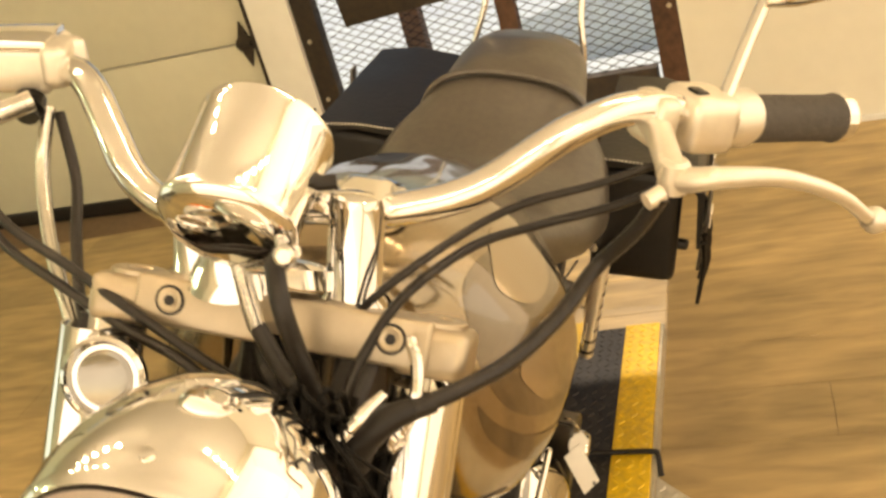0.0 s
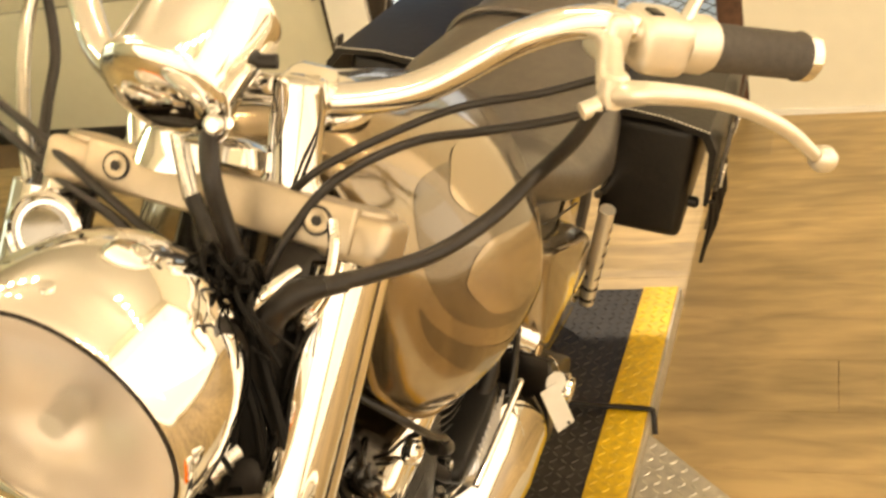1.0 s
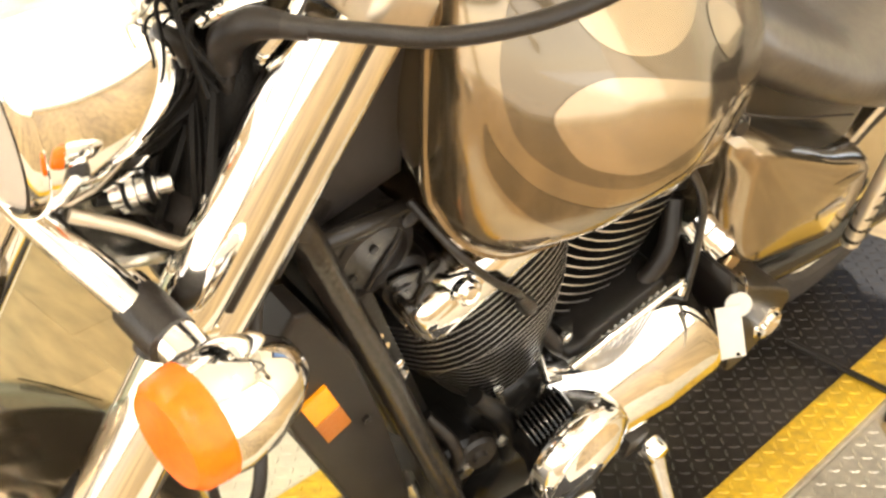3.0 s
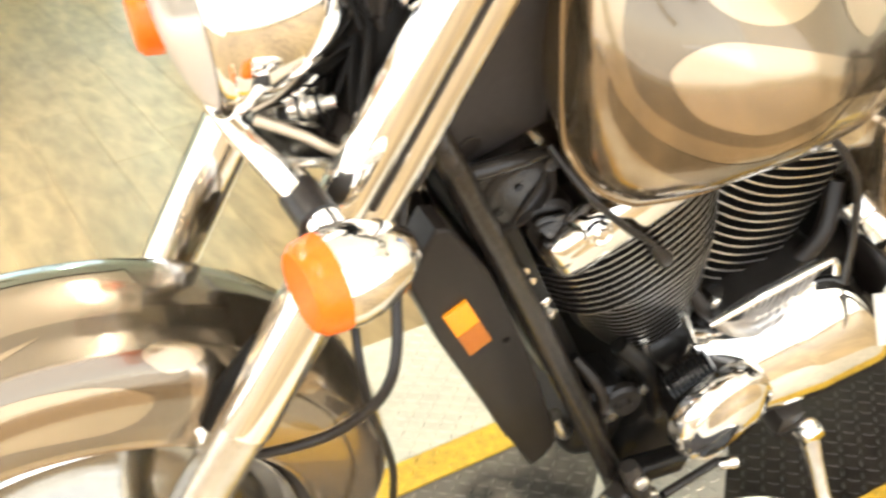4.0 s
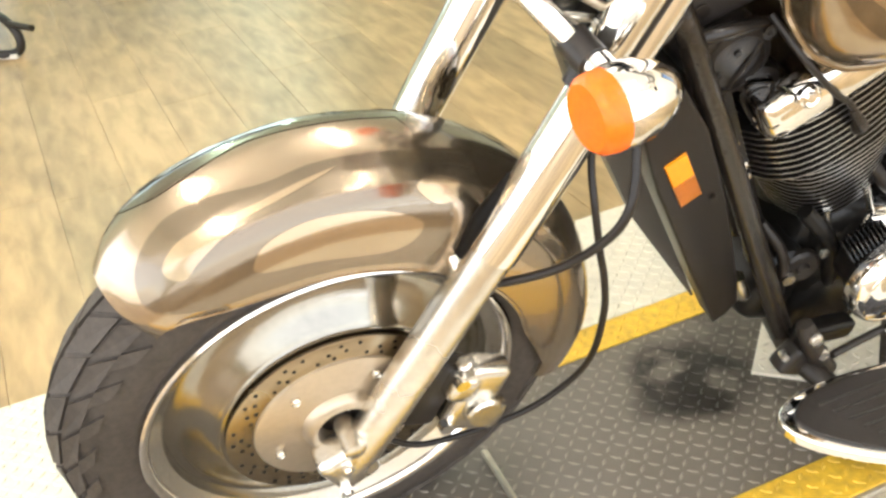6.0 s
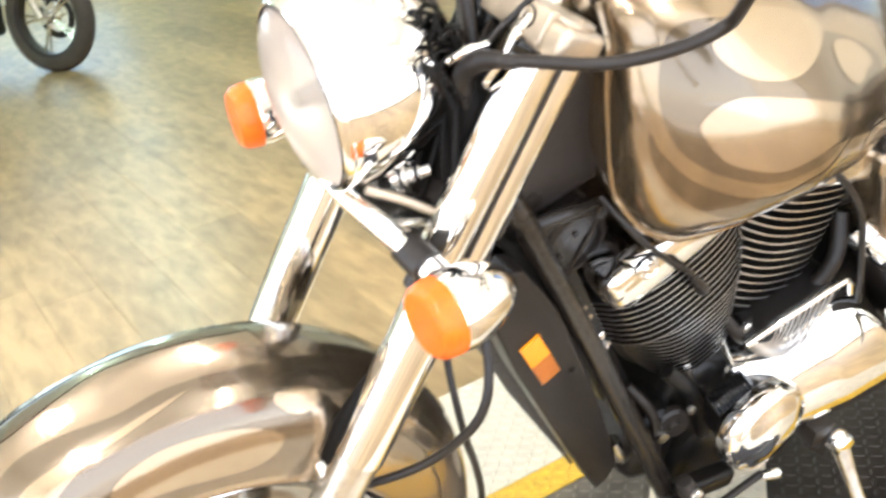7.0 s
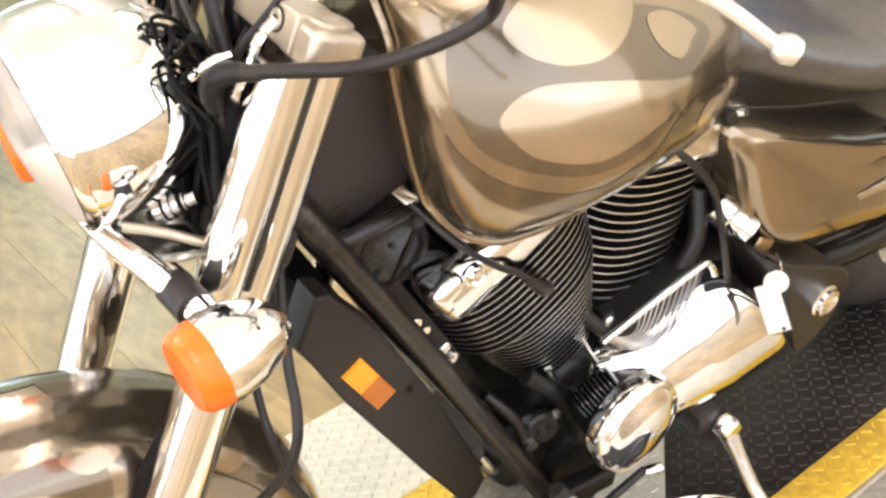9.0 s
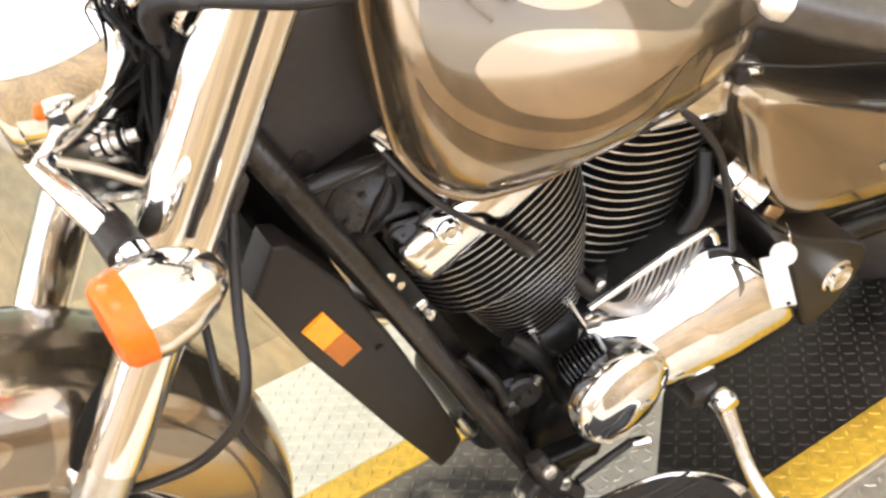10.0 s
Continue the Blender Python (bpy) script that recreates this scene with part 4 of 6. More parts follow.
def painted(name, outline, plane_x, tree, way, material, parent, label="", lift_by=0.0006, step=0.006, mirror_about=None):
    """A painted shape on a curved panel: an outline in (y, z), laid on the panel along a way."""
    pts = [Vector(p) for p in round_outline(outline)]
    lo = [min(p[i] for p in pts) for i in (0, 1)]
    hi2 = [max(p[i] for p in pts) for i in (0, 1)]
    n = len(pts)

    def inside(q):
        hit = False
        for a, b in zip(pts, pts[1:] + pts[:1]):
            if (a.y > q.y) != (b.y > q.y) and q.x < (b.x - a.x) * (q.y - a.y) / (b.y - a.y) + a.x:
                hit = not hit
        return hit

    grid = []
    y = lo[0]
    while y < hi2[0]:
        z = lo[1]
        while z < hi2[1]:
            q = Vector((y, z))
            if inside(q) and min((q - p).length for p in pts) > step * 0.35:
                grid.append(q)
            z += step
        y += step
    out = delaunay_2d_cdt(pts + grid, [], [list(range(n))], 1, 1e-5)
    bm = bmesh.new()
    way = Vector(way).normalized()
    verts = []
    for q in out[0]:
        start = Vector((plane_x, q.x, q.y)) - way * 0.5
        hit, normal, _, _ = tree.ray_cast(start, way)
        if hit is None:
            verts.append(None)
            continue
        if normal.dot(way) > 0:
            normal = -normal
        verts.append(bm.verts.new(hit + normal * lift_by))
    for f in out[2]:
        vs = [verts[j] for j in f]
        if all(vs) and max((vs[0].co - v.co).length for v in vs) < step * 6:
            try:
                bm.faces.new(vs)
            except ValueError:
                pass
    bmesh.ops.recalc_face_normals(bm, faces=bm.faces)
    if sum((f.calc_center_median() - Vector((0, 0, f.calc_center_median().z - 0.1))).dot(f.normal) > 0 for f in bm.faces) < len(bm.faces) / 2:
        bmesh.ops.reverse_faces(bm, faces=bm.faces)
    other = bm.copy()
    for v in other.verts:
        v.co.x = 2 * mirror_about - v.co.x
    bmesh.ops.reverse_faces(other, faces=other.faces)
    part(name, other, material, parent, label)
    return part(name, bm, material, parent, label)


tree = surface_of(tank)
W = (-0.80, 0.18, -0.55)
tank_shapes = (
    (SMOKE, 0.14, [(-0.925, 1.02), (-0.943, 0.965), (-0.939, 0.915), (-0.922, 0.873), (-0.888, 0.836), (-0.842, 0.806), (-0.800, 0.790), (-0.760, 0.788), (-0.723, 0.796), (-0.682, 0.815),
                   (-0.724, 0.809), (-0.788, 0.808), (-0.835, 0.826), (-0.875, 0.856), (-0.890, 0.880), (-0.888, 0.900), (-0.870, 0.908), (-0.843, 0.906), (-0.769, 0.879), (-0.705, 0.855),
                   (-0.669, 0.850), (-0.645, 0.859), (-0.614, 0.875), (-0.605, 0.894), (-0.640, 0.925), (-0.70, 0.955), (-0.80, 0.99), (-0.87, 1.02)]),
    (SMOKE, 0.14, [(-0.952, 0.908), (-0.940, 0.877), (-0.914, 0.838), (-0.879, 0.807), (-0.834, 0.781), (-0.786, 0.770), (-0.753, 0.775), (-0.722, 0.782), (-0.691, 0.801), (-0.659, 0.817), (-0.616, 0.823), (-0.562, 0.822),
                   (-0.537, 0.824), (-0.545, 0.812), (-0.598, 0.817), (-0.621, 0.810), (-0.635, 0.794), (-0.644, 0.775), (-0.669, 0.762), (-0.712, 0.758), (-0.745, 0.754), (-0.786, 0.749), (-0.833, 0.754), (-0.879, 0.777), (-0.918, 0.814), (-0.945, 0.863)]),
    (CHAMP, 0.14, [(-0.902, 0.890), (-0.897, 0.907), (-0.875, 0.916), (-0.843, 0.913), (-0.770, 0.887), (-0.705, 0.862), (-0.645, 0.843), (-0.684, 0.824), (-0.725, 0.811), (-0.788, 0.803), (-0.834, 0.818), (-0.875, 0.846)]),
    (CHAMP, 0.14, [(-0.880, 0.995), (-0.866, 0.958), (-0.827, 0.928), (-0.776, 0.917), (-0.738, 0.935), (-0.72, 0.968), (-0.76, 1.0), (-0.83, 1.02)]),
    (CHAMP, 0.14, [(-0.706, 0.926), (-0.699, 0.904), (-0.685, 0.886), (-0.668, 0.876), (-0.654, 0.880), (-0.643, 0.890), (-0.629, 0.898), (-0.640, 0.915), (-0.672, 0.938), (-0.702, 0.942)]),
    (CHAMP, 0.14, [(-0.638, 0.792), (-0.618, 0.805), (-0.578, 0.805), (-0.582, 0.786), (-0.604, 0.773), (-0.630, 0.766), (-0.642, 0.776)]),
)
for k, (material, px, outline) in enumerate(tank_shapes):
    painted("flame", outline, px, tree, W, material, tank, "smoke brown painted flame" if material is SMOKE else "champagne painted flame", 0.0006 if material is SMOKE else 0.0012, mirror_about=0.0)

ftree = surface_of(fender)
FW = (-0.70, 0.20, -0.69)
fender_shapes = (
    (MIST, 0.0008, [(-1.672, 0.660), (-1.666, 0.706), (-1.637, 0.745), (-1.590, 0.758), (-1.530, 0.757), (-1.480, 0.766), (-1.420, 0.760), (-1.366, 0.742), (-1.345, 0.700), (-1.330, 0.655), (-1.335, 0.600), (-1.350, 0.568), (-1.385, 0.585), (-1.460, 0.606), (-1.54, 0.607), (-1.60, 0.604), (-1.655, 0.622)]),
    (MIST, 0.0008, [(-1.360, 0.790), (-1.367, 0.756), (-1.362, 0.725), (-1.340, 0.690), (-1.320, 0.655), (-1.290, 0.600), (-1.215, 0.500), (-1.160, 0.520), (-1.150, 0.600), (-1.200, 0.700), (-1.260, 0.765), (-1.310, 0.800)]),
    (CHAMP, 0.0016, [(-1.641, 0.678), (-1.627, 0.706), (-1.596, 0.720), (-1.548, 0.730), (-1.500, 0.744), (-1.456, 0.752), (-1.490, 0.738), (-1.520, 0.727), (-1.560, 0.712), (-1.601, 0.676), (-1.617, 0.656), (-1.633, 0.661)]),
    (CHAMP, 0.0016, [(-1.549, 0.650), (-1.530, 0.677), (-1.482, 0.690), (-1.413, 0.676), (-1.365, 0.640), (-1.395, 0.612), (-1.485, 0.630), (-1.538, 0.636)]),
    (CHAMP, 0.0016, [(-1.37, 0.690), (-1.36, 0.703), (-1.335, 0.696), (-1.315, 0.668), (-1.345, 0.660)]),
    (CHAMP, 0.0016, [(-1.255, 0.640), (-1.235, 0.655), (-1.205, 0.630), (-1.195, 0.575), (-1.215, 0.560), (-1.240, 0.590)]),
)
for material, lift_by, outline in fender_shapes:
    painted("flame", outline, 0.09, ftree, FW, material, fender, "smoke grey painted flame" if material is MIST else "champagne painted flame", lift_by, 0.006, XC)

# frame
for s in (1, -1):
    rail = tube([(s * 0.055, -1.105, 0.885), (s * 0.082, -1.064, 0.800), (s * 0.088, -1.040, 0.745), (s * 0.102, -0.968, 0.590), (s * 0.122, -0.890, 0.410), (s * 0.140, -0.808, 0.225), (s * 0.140, -0.775, 0.155), (s * 0.115, -0.73, 0.128), (s * 0.065, -0.58, 0.135), (s * 0.055, -0.38, 0.165), (s * 0.070, -0.29, 0.25), (s * 0.080, -0.28, 0.40)], 0.0155, 18, 6)
    part("down_tube", rail, TUBE, bike, "brown-black painted frame tube")
    gusset = slab([(-1.054, 0.776), (-1.020, 0.778), (-0.962, 0.784), (-0.948, 0.772), (-0.952, 0.754), (-0.972, 0.734), (-0.984, 0.706), (-0.994, 0.680), (-1.003, 0.664), (-1.016, 0.690), (-1.036, 0.730)], s * 0.064, s * 0.0785, 0.003)
    gp = part("gusset", gusset, GUSSET, bike, "brown-black pressed frame gusset")
    part("gusset_rib", tube([(s * 0.074, -1.056, 0.778), (s * 0.080, -1.010, 0.784), (s * 0.076, -0.950, 0.780)], [0.009, 0.010, 0.006], 10), GUSSET, gp)
    part("gusset_rib", tube([(s * 0.078, -0.949, 0.772), (s * 0.079, -0.962, 0.742), (s * 0.079, -0.984, 0.706), (s * 0.078, -1.003, 0.666)], 0.003, 8), GUSSET, gp)
    part("gusset_lug", lathe((s * 0.078, -0.950, 0.768), (s, 0, 0), [(0, 0.010), (0.004, 0.010), (0.005, 0.005), (0.003, 0.0)], 14), GUSSET, gp)
    for y, z in ((-0.986, 0.747), (-1.006, 0.722)):
        part("gusset_hole", lathe((s * 0.0795, y, z), (s, 0, 0), [(0, 0.0042), (0.0012, 0.0042), (0.0012, 0.0)], 10), FINBLACK, gp)
    neck = slab([(-1.078, 0.86), (-1.03, 0.955), (-0.955, 0.965), (-0.945, 0.80), (-1.04, 0.772)], s * 0.02, s * 0.060, 0.010)
    npart = part("neck_cover", neck, PANEL, bike, "matt black neck side cover")
    part("cover_grommet", lathe((s * 0.058, -1.035, 0.80), (s, 0, 0), [(0, 0.012), (0.004, 0.012), (0.005, 0.008), (0.003, 0.0)], 16), RUBBER, npart)
part("backbone", tube([(0, -1.06, 0.97), (0, -0.8, 0.90), (0, -0.5, 0.80), (0, -0.25, 0.72)], 0.03, 14), BLACK, bike, "black frame backbone")

# radiator with its black guard
rad_dir = Vector((0, -0.19, 0.415)).normalized()
rad_n = Vector((0, -rad_dir.z, rad_dir.y))
RC = Vector((0, -1.0135, 0.524))
rad_turn = Matrix((Vector((1, 0, 0)), -rad_n, rad_dir)).transposed()
rad = part("radiator", box(RC, (0.225, 0.030, 0.44), rad_turn, 0.004), FINBLACK, bike, "black radiator behind a slatted guard")
for k in range(46):
    q = RC + rad_n * 0.028 + rad_dir * (-0.205 + 0.41 * k / 45)
    part("guard_slat", box(q, (0.164, 0.0035, 0.0032), rad_turn), GRIP, rad)
for s in (1, -1):
    outline = [(-1.100, 0.770), (-1.128, 0.715), (-1.085, 0.605), (-0.995, 0.415), (-0.937, 0.300), (-0.918, 0.312), (-0.905, 0.335), (-0.918, 0.385), (-0.975, 0.545), (-1.034, 0.685), (-1.085, 0.765)]
    part("radiator_side", slab(outline, s * 0.085, s * 0.122, 0.005), PLASTIC, rad, "matt black radiator side panel")
    for nm, o, m in (("reflector_plate", [(-1.062, 0.664), (-1.044, 0.627), (-1.069, 0.613), (-1.087, 0.650)], REFLEX), ("reflector_base", [(-1.0435, 0.626), (-1.026, 0.590), (-1.051, 0.576), (-1.0685, 0.612)], REFLEXDARK)):
        part(nm, slab(o, s * 0.121, s * 0.1265, 0.0012), m, rad, "bright orange reflector" if m is REFLEX else "dark orange reflector half")
    part("guard_bolt", lathe((s * 0.122, -1.005, 0.575), (s, 0, 0), [(0, 0.0045), (0.004, 0.0045), (0.005, 0.0)], 10), PLASTIC, rad)
for (y0, z0), (y1, z1), wide in (((-0.972, 0.634), (-0.940, 0.580), 0.016), ((-0.936, 0.572), (-0.905, 0.505), 0.020), ((-1.068, 0.716), (-1.038, 0.640), 0.010)):
    a0, a1 = Vector((0.072, y0, z0)), Vector((0.070, y1, z1))
    stem = part("hose_clamp", tube([a0, a0.lerp(a1, 0.5) + Vector((0.004, 0, 0)), a1], [wide * 0.35, wide * 0.45, wide * 0.4], 10, 3), FINEDGE, rad, "bright steel hose clamp")
    for f in (0.2, 0.55):
        part("clamp_screw", lathe(a0.lerp(a1, f) + Vector((0.006, 0, 0)), (1, 0.1, 0.3), [(0, wide * 0.45), (0.005, wide * 0.45), (0.007, wide * 0.3), (0.007, 0.0)], 10), CHROME, stem)
# made-up black plate that supplies the shade behind the radiator
part("engine_shadow_plate", box((0, -0.945, 0.56), (0.165, 0.05, 0.29), rad_turn, 0.01), FINBLACK, rad, "black plate added for the shade behind the radiator")
part("drain_hose", tube([(0.10, -0.90, 0.36), (0.105, -0.885, 0.325), (0.09, -0.87, 0.30)], 0.011, 12), SATIN, rad, "grey hose stub")

# engine
part("crankcase", box((0, -0.62, 0.34), (0.25, 0.36, 0.24), None, 0.04, 3), FINBLACK, bike, "black engine crankcase")
part("engine_front_case", box((0.01, -0.776, 0.325), (0.20, 0.13, 0.22), Matrix.Rotation(radians(-22), 3, "X"), 0.04, 4), FINBLACK, bike, "black engine front casing")
part("engine_sump", box((0.055, -0.728, 0.250), (0.150, 0.150, 0.130), Matrix.Rotation(radians(-20), 3, "X"), 0.035, 4), FINBLACK, bike, "black engine sump")
part("case_rib", tube([(0.112, -0.868, 0.400), (0.116, -0.840, 0.330), (0.112, -0.805, 0.250)], 0.006, 8), SATINBLACK, bike)
part("gearbox", box((0, -0.50, 0.42), (0.24, 0.20, 0.22), None, 0.03, 3), FINBLACK, bike, "black gearbox housing")
part("engine_valley", box((0, -0.69, 0.475), (0.16, 0.23, 0.20), None, 0.03, 3), FINBLACK, bike, "black engine valley cover")
part("sump", box((0, -0.70, 0.235), (0.17, 0.20, 0.12), None, 0.03, 3), FINBLACK, bike, "black engine sump")


def fin_mesh():
    """One cooling fin: a rounded plate, black with a bright machined edge."""
    bm = bmesh.new()
    n, t = 44, 0.0016
    rings = []
    for r, z in ((0.86, -t), (1.0, -t * 0.7), (1.0, t * 0.7), (0.86, t)):
        ring = []
        for j in range(n):
            a = 2 * math.pi * j / n
            c, s_ = math.cos(a), math.sin(a)
            k = (abs(c) ** 2.8 + abs(s_) ** 2.8) ** (-1 / 2.8)
            ring.append(bm.verts.new((r * k * c, r * k * s_, z)))
        rings.append(ring)
    for i, (a, b) in enumerate(zip(rings, rings[1:])):
        for j in range(n):
            f = bm.faces.new((a[j], a[(j + 1) % n], b[(j + 1) % n], b[j]))
            f.material_index = 1 if i == 1 else 0
    bm.faces.new(rings[0][::-1]), bm.faces.new(rings[-1])
    return link_mesh("cooling_fin", bm, (FINBLACK, FINEDGE))


FIN = fin_mesh()


def cylinder(base, axis, rows, label):
    """A finned barrel. rows: along the axis, half width, reach ahead, reach behind."""
    base, axis = Vector(base), Vector(axis).normalized()
    cross = Vector((1, 0, 0))
    third = axis.cross(cross)
    barrel = part("cylinder", lathe(base, axis, [(rows[0][0] - 0.03, 0.0), (rows[0][0] - 0.03, 0.070), (rows[-1][0], 0.078), (rows[-1][0], 0.0)], 32), FINBLACK, bike, label)
    for s, wide, ahead, behind in rows:
        fin = new("cooling_fin", FIN)
        fin.parent = barrel
        m = Matrix((cross * wide, third * (ahead + behind) / 2, axis)).transposed().to_4x4()
        m.translation = base + axis * s + third * (behind - ahead) / 2
        fin.matrix_local = m
    return barrel


U1, U2 = Vector((0, -0.444, 0.896)), Vector((0, 0.21, 0.978))
front_rows = [(0.036 + 0.0098 * k, 0.1105 + 0.0004 * k, 0.067 + 0.0008 * k, 0.083 + 0.0049 * k) for k in range(12)]
front_rows += [(0.156 + 0.0125 * k, 0.1150, 0.100, 0.143 + 0.003 * k) for k in range(9)]
cylinder((0.005, -0.750, 0.426), U1, front_rows, "finned black front engine cylinder")
cylinder((0.005, -0.662, 0.405), U2, [(0.085 + 0.23 * k / 17, 0.113 - 0.0158 * (1 - k / 17), 0.104 - 0.0146 * (1 - k / 17), 0.104 - 0.0146 * (1 - k / 17)) for k in range(18)], "finned black rear engine cylinder")


def head_cover(axis, centre, name, half_y):
    """A chrome rocker cover with a raised rim and a dome bolt."""
    axis = Vector(axis).normalized()
    third = axis.cross(Vector((1, 0, 0)))
    turn = Matrix((Vector((1, 0, 0)), third, axis)).transposed()
    bm = box(Vector(centre) - axis * 0.007, (0.266, 2 * half_y, 0.074), turn, 0.030, 6)
    ob = part(name, bm, CHROME, bike, "chrome cylinder head cover")
    return ob, turn


fc = Vector((0.005, -0.750, 0.426)) + U1 * 0.318
fcover, fturn = head_cover(U1, fc + Vector((0, 0.012, 0.006)), "head_cover", 0.098)
part("cover_step", box(fc + fturn @ Vector((0.108, -0.058, 0.008)), (0.048, 0.046, 0.044), fturn, 0.016, 5), CHROME, fcover)
b0 = Vector((0.147, -0.924, 0.716))
part("dome_bolt", lathe(b0 + Vector((-0.010, 0, -0.002)), (1, -0.1, 0.25), [(0, 0.0135), (0.005, 0.0135), (0.007, 0.011), (0.005, 0.0085), (0.009, 0.006), (0.010, 0.0)], 24), CHROME, fcover)
part("head_block", box(fc - U1 * 0.02 + Vector((0, 0.0, 0)), (0.18, 0.165, 0.10), fturn, 0.045, 4), FINBLACK, fcover, "black cylinder head")
part("head_drum", lathe((0.0, -0.985, 0.735), (1, 0, 0), [(-0.085, 0.0), (-0.085, 0.044), (-0.08, 0.048), (0.072, 0.048), (0.080, 0.044), (0.082, 0.036), (0.076, 0.034), (0.076, 0.0)], 28), PLASTIC, bike, "black head housing ahead of the cover")
rc = Vector((0.005, -0.662, 0.405)) + U2 * 0.345
head_cover(U2, rc, "head_cover", 0.095)

# plug leads and hoses on the engine
lead = part("plug_lead", tube([(0.09, -0.965, 0.80), (0.135, -0.945, 0.768), (0.150, -0.902, 0.722), (0.155, -0.875, 0.700), (0.150, -0.845, 0.664)], 0.0040, 12), RUBBER, bike, "black rubber spark plug lead")
part("plug_cap", tube([(0.154, -0.868, 0.690), (0.150, -0.840, 0.655), (0.128, -0.815, 0.625)], [0.005, 0.0085, 0.0095], 16), RUBBER, lead)
# solid block whose dull black colour gives the shade around the plug
part("plug_recess", box((0.096, -0.806, 0.622), (0.044, 0.044, 0.070), fturn, 0.014), LOOM, lead)
part("rear_hose", tube([(0.11, -0.66, 0.742), (0.135, -0.625, 0.735), (0.150, -0.575, 0.67), (0.152, -0.542, 0.58), (0.150, -0.517, 0.50), (0.15, -0.512, 0.47)], 0.0052, 12), RUBBER, bike, "black rubber breather hose")
clips = part("head_clip", tube([(0.10, -0.655, 0.755), (0.12, -0.60, 0.735), (0.115, -0.565, 0.735)], 0.007, 10), CHROME, bike, "chrome hose clip")
for k, (y, z) in enumerate(((-0.605, 0.758), (-0.565, 0.742))):
    part("clip_nut", lathe((0.115, y, z), (1, 0, 0.3), [(0, 0.010), (0.012, 0.010), (0.014, 0.006), (0.014, 0.0)], 10), CHROME, clips)

# left engine cover, stator cover
rings = []
for k in range(29):
    u = k / 28
    top = Vector((0, -0.733 + 0.222 * u, 0.450 + 0.054 * u + 0.010 * math.sin(math.pi * u)))
    low = Vector((0, -0.625 + 0.283 * u, 0.272 - 0.024 * u - 0.006 * math.sin(math.pi * u)))
    full = lerp(u, (0, 0.10, 0.5, 0.9, 0.97, 1.0), (0.80, 0.93, 1.0, 0.97, 0.93, 0.84))
    ring = []
    for j in range(33):
        v = j / 32
        bulge = (1 - abs(2 * v - 1) ** 2.15) ** (1 / 2.15)
        p = top.lerp(low, 0.5 + (v - 0.5) * (0.985 if k in (0, 28) else 1.0))
        ring.append((0.095 + 0.112 * bulge * full + 0.012 * (v - 0.5), p.y, p.z))
    rings.append(ring + [(0.06, low.y, low.z), (0.06, top.y, top.z)])
cover = part("clutch_cover", loft(rings), CHROME, bike, "bulged chrome engine side cover")
for y, z in ((-0.600, 0.300), (-0.560, 0.293)):
    part("cover_fin", box((0.150, y, z - 0.012), (0.03, 0.006, 0.045), Matrix.Rotation(radians(-16), 3, "X"), 0.0025), CHROME, cover)
part("cover_gasket", tube([(0.180, -0.508, 0.486), (0.192, -0.440, 0.392), (0.178, -0.364, 0.284)], 0.0022, 8), RUBBER, cover, "black rubber edge strip")
sc, stator_axis = Vector((0.12, -0.730, 0.388)), Vector((1.0, 0.06, 0.02))
stator = part("stator_cover", lathe(sc, stator_axis, [(0.066, 0.0), (0.066, 0.071), (0.085, 0.072), (0.095, 0.068), (0.098, 0.0635), (0.098, 0.060), (0.105, 0.051), (0.111, 0.034), (0.113, 0.0)], 56), CHROME, bike, "oval chrome stator cover")
part("stator_case", lathe(sc, stator_axis, [(0, 0.0), (0, 0.046), (0.040, 0.050), (0.0655, 0.066), (0.0655, 0.0)], 40), FINBLACK, stator, "black stator casing")
part("stator_ring", lathe(sc + stator_axis * 0.094, stator_axis, [(0.002, 0.0635), (0.0048, 0.0655), (0.0056, 0.0640), (0.0045, 0.0620)], 56, True), CHROME, stator)
part("stator_slot", pillow(round_outline([(-0.773, 0.366), (-0.757, 0.383), (-0.738, 0.398), (-0.724, 0.401), (-0.726, 0.390), (-0.740, 0.376), (-0.758, 0.366)], 3), 0.222, 0.2345, 0.9), BLACK, stator, "black recess in the cover")
rod = part("timing_rod", tube([(0.172, -0.762, 0.536), (0.174, -0.700, 0.554), (0.175, -0.612, 0.573), (0.174, -0.592, 0.572), (0.171, -0.576, 0.556), (0.166, -0.562, 0.532)], 0.0048, 10), CHROME, bike, "slim chrome guide rod")
small = part("starter_motor", tube([(0.108, -0.705, 0.482), (0.110, -0.640, 0.482), (0.108, -0.560, 0.500)], [0.024, 0.032, 0.022], 20, 3), FINBLACK, bike, "black ribbed starter motor housing")
for k in range(1, 11):
    f = k / 10
    left, right = Vector((0.148, -0.728 + 0.012 * (1 - f), 0.499)), Vector((0.150, -0.575, 0.536))
    right = left.lerp(right, 0.22 + 0.78 * f)
    line = [left.lerp(right, u) + Vector((0.010 * math.sin(math.pi * u), 0.010 * f * math.sin(math.pi * u), -0.062 * f * math.sin(math.pi * u) ** 0.8)) for u in (0, 0.12, 0.28, 0.45, 0.62, 0.78, 0.90, 1)]
    part("motor_fin", tube(line, 0.0014, 6, 3), FINEDGE, small)
part("motor_backing", pillow(round_outline([(-0.712, 0.494), (-0.672, 0.512), (-0.620, 0.524), (-0.560, 0.536), (-0.548, 0.500), (-0.606, 0.450), (-0.664, 0.446), (-0.708, 0.470)], 4), 0.08, 0.140, 0.9), FINBLACK, small)
pleats = [(0.0, 0.0)]
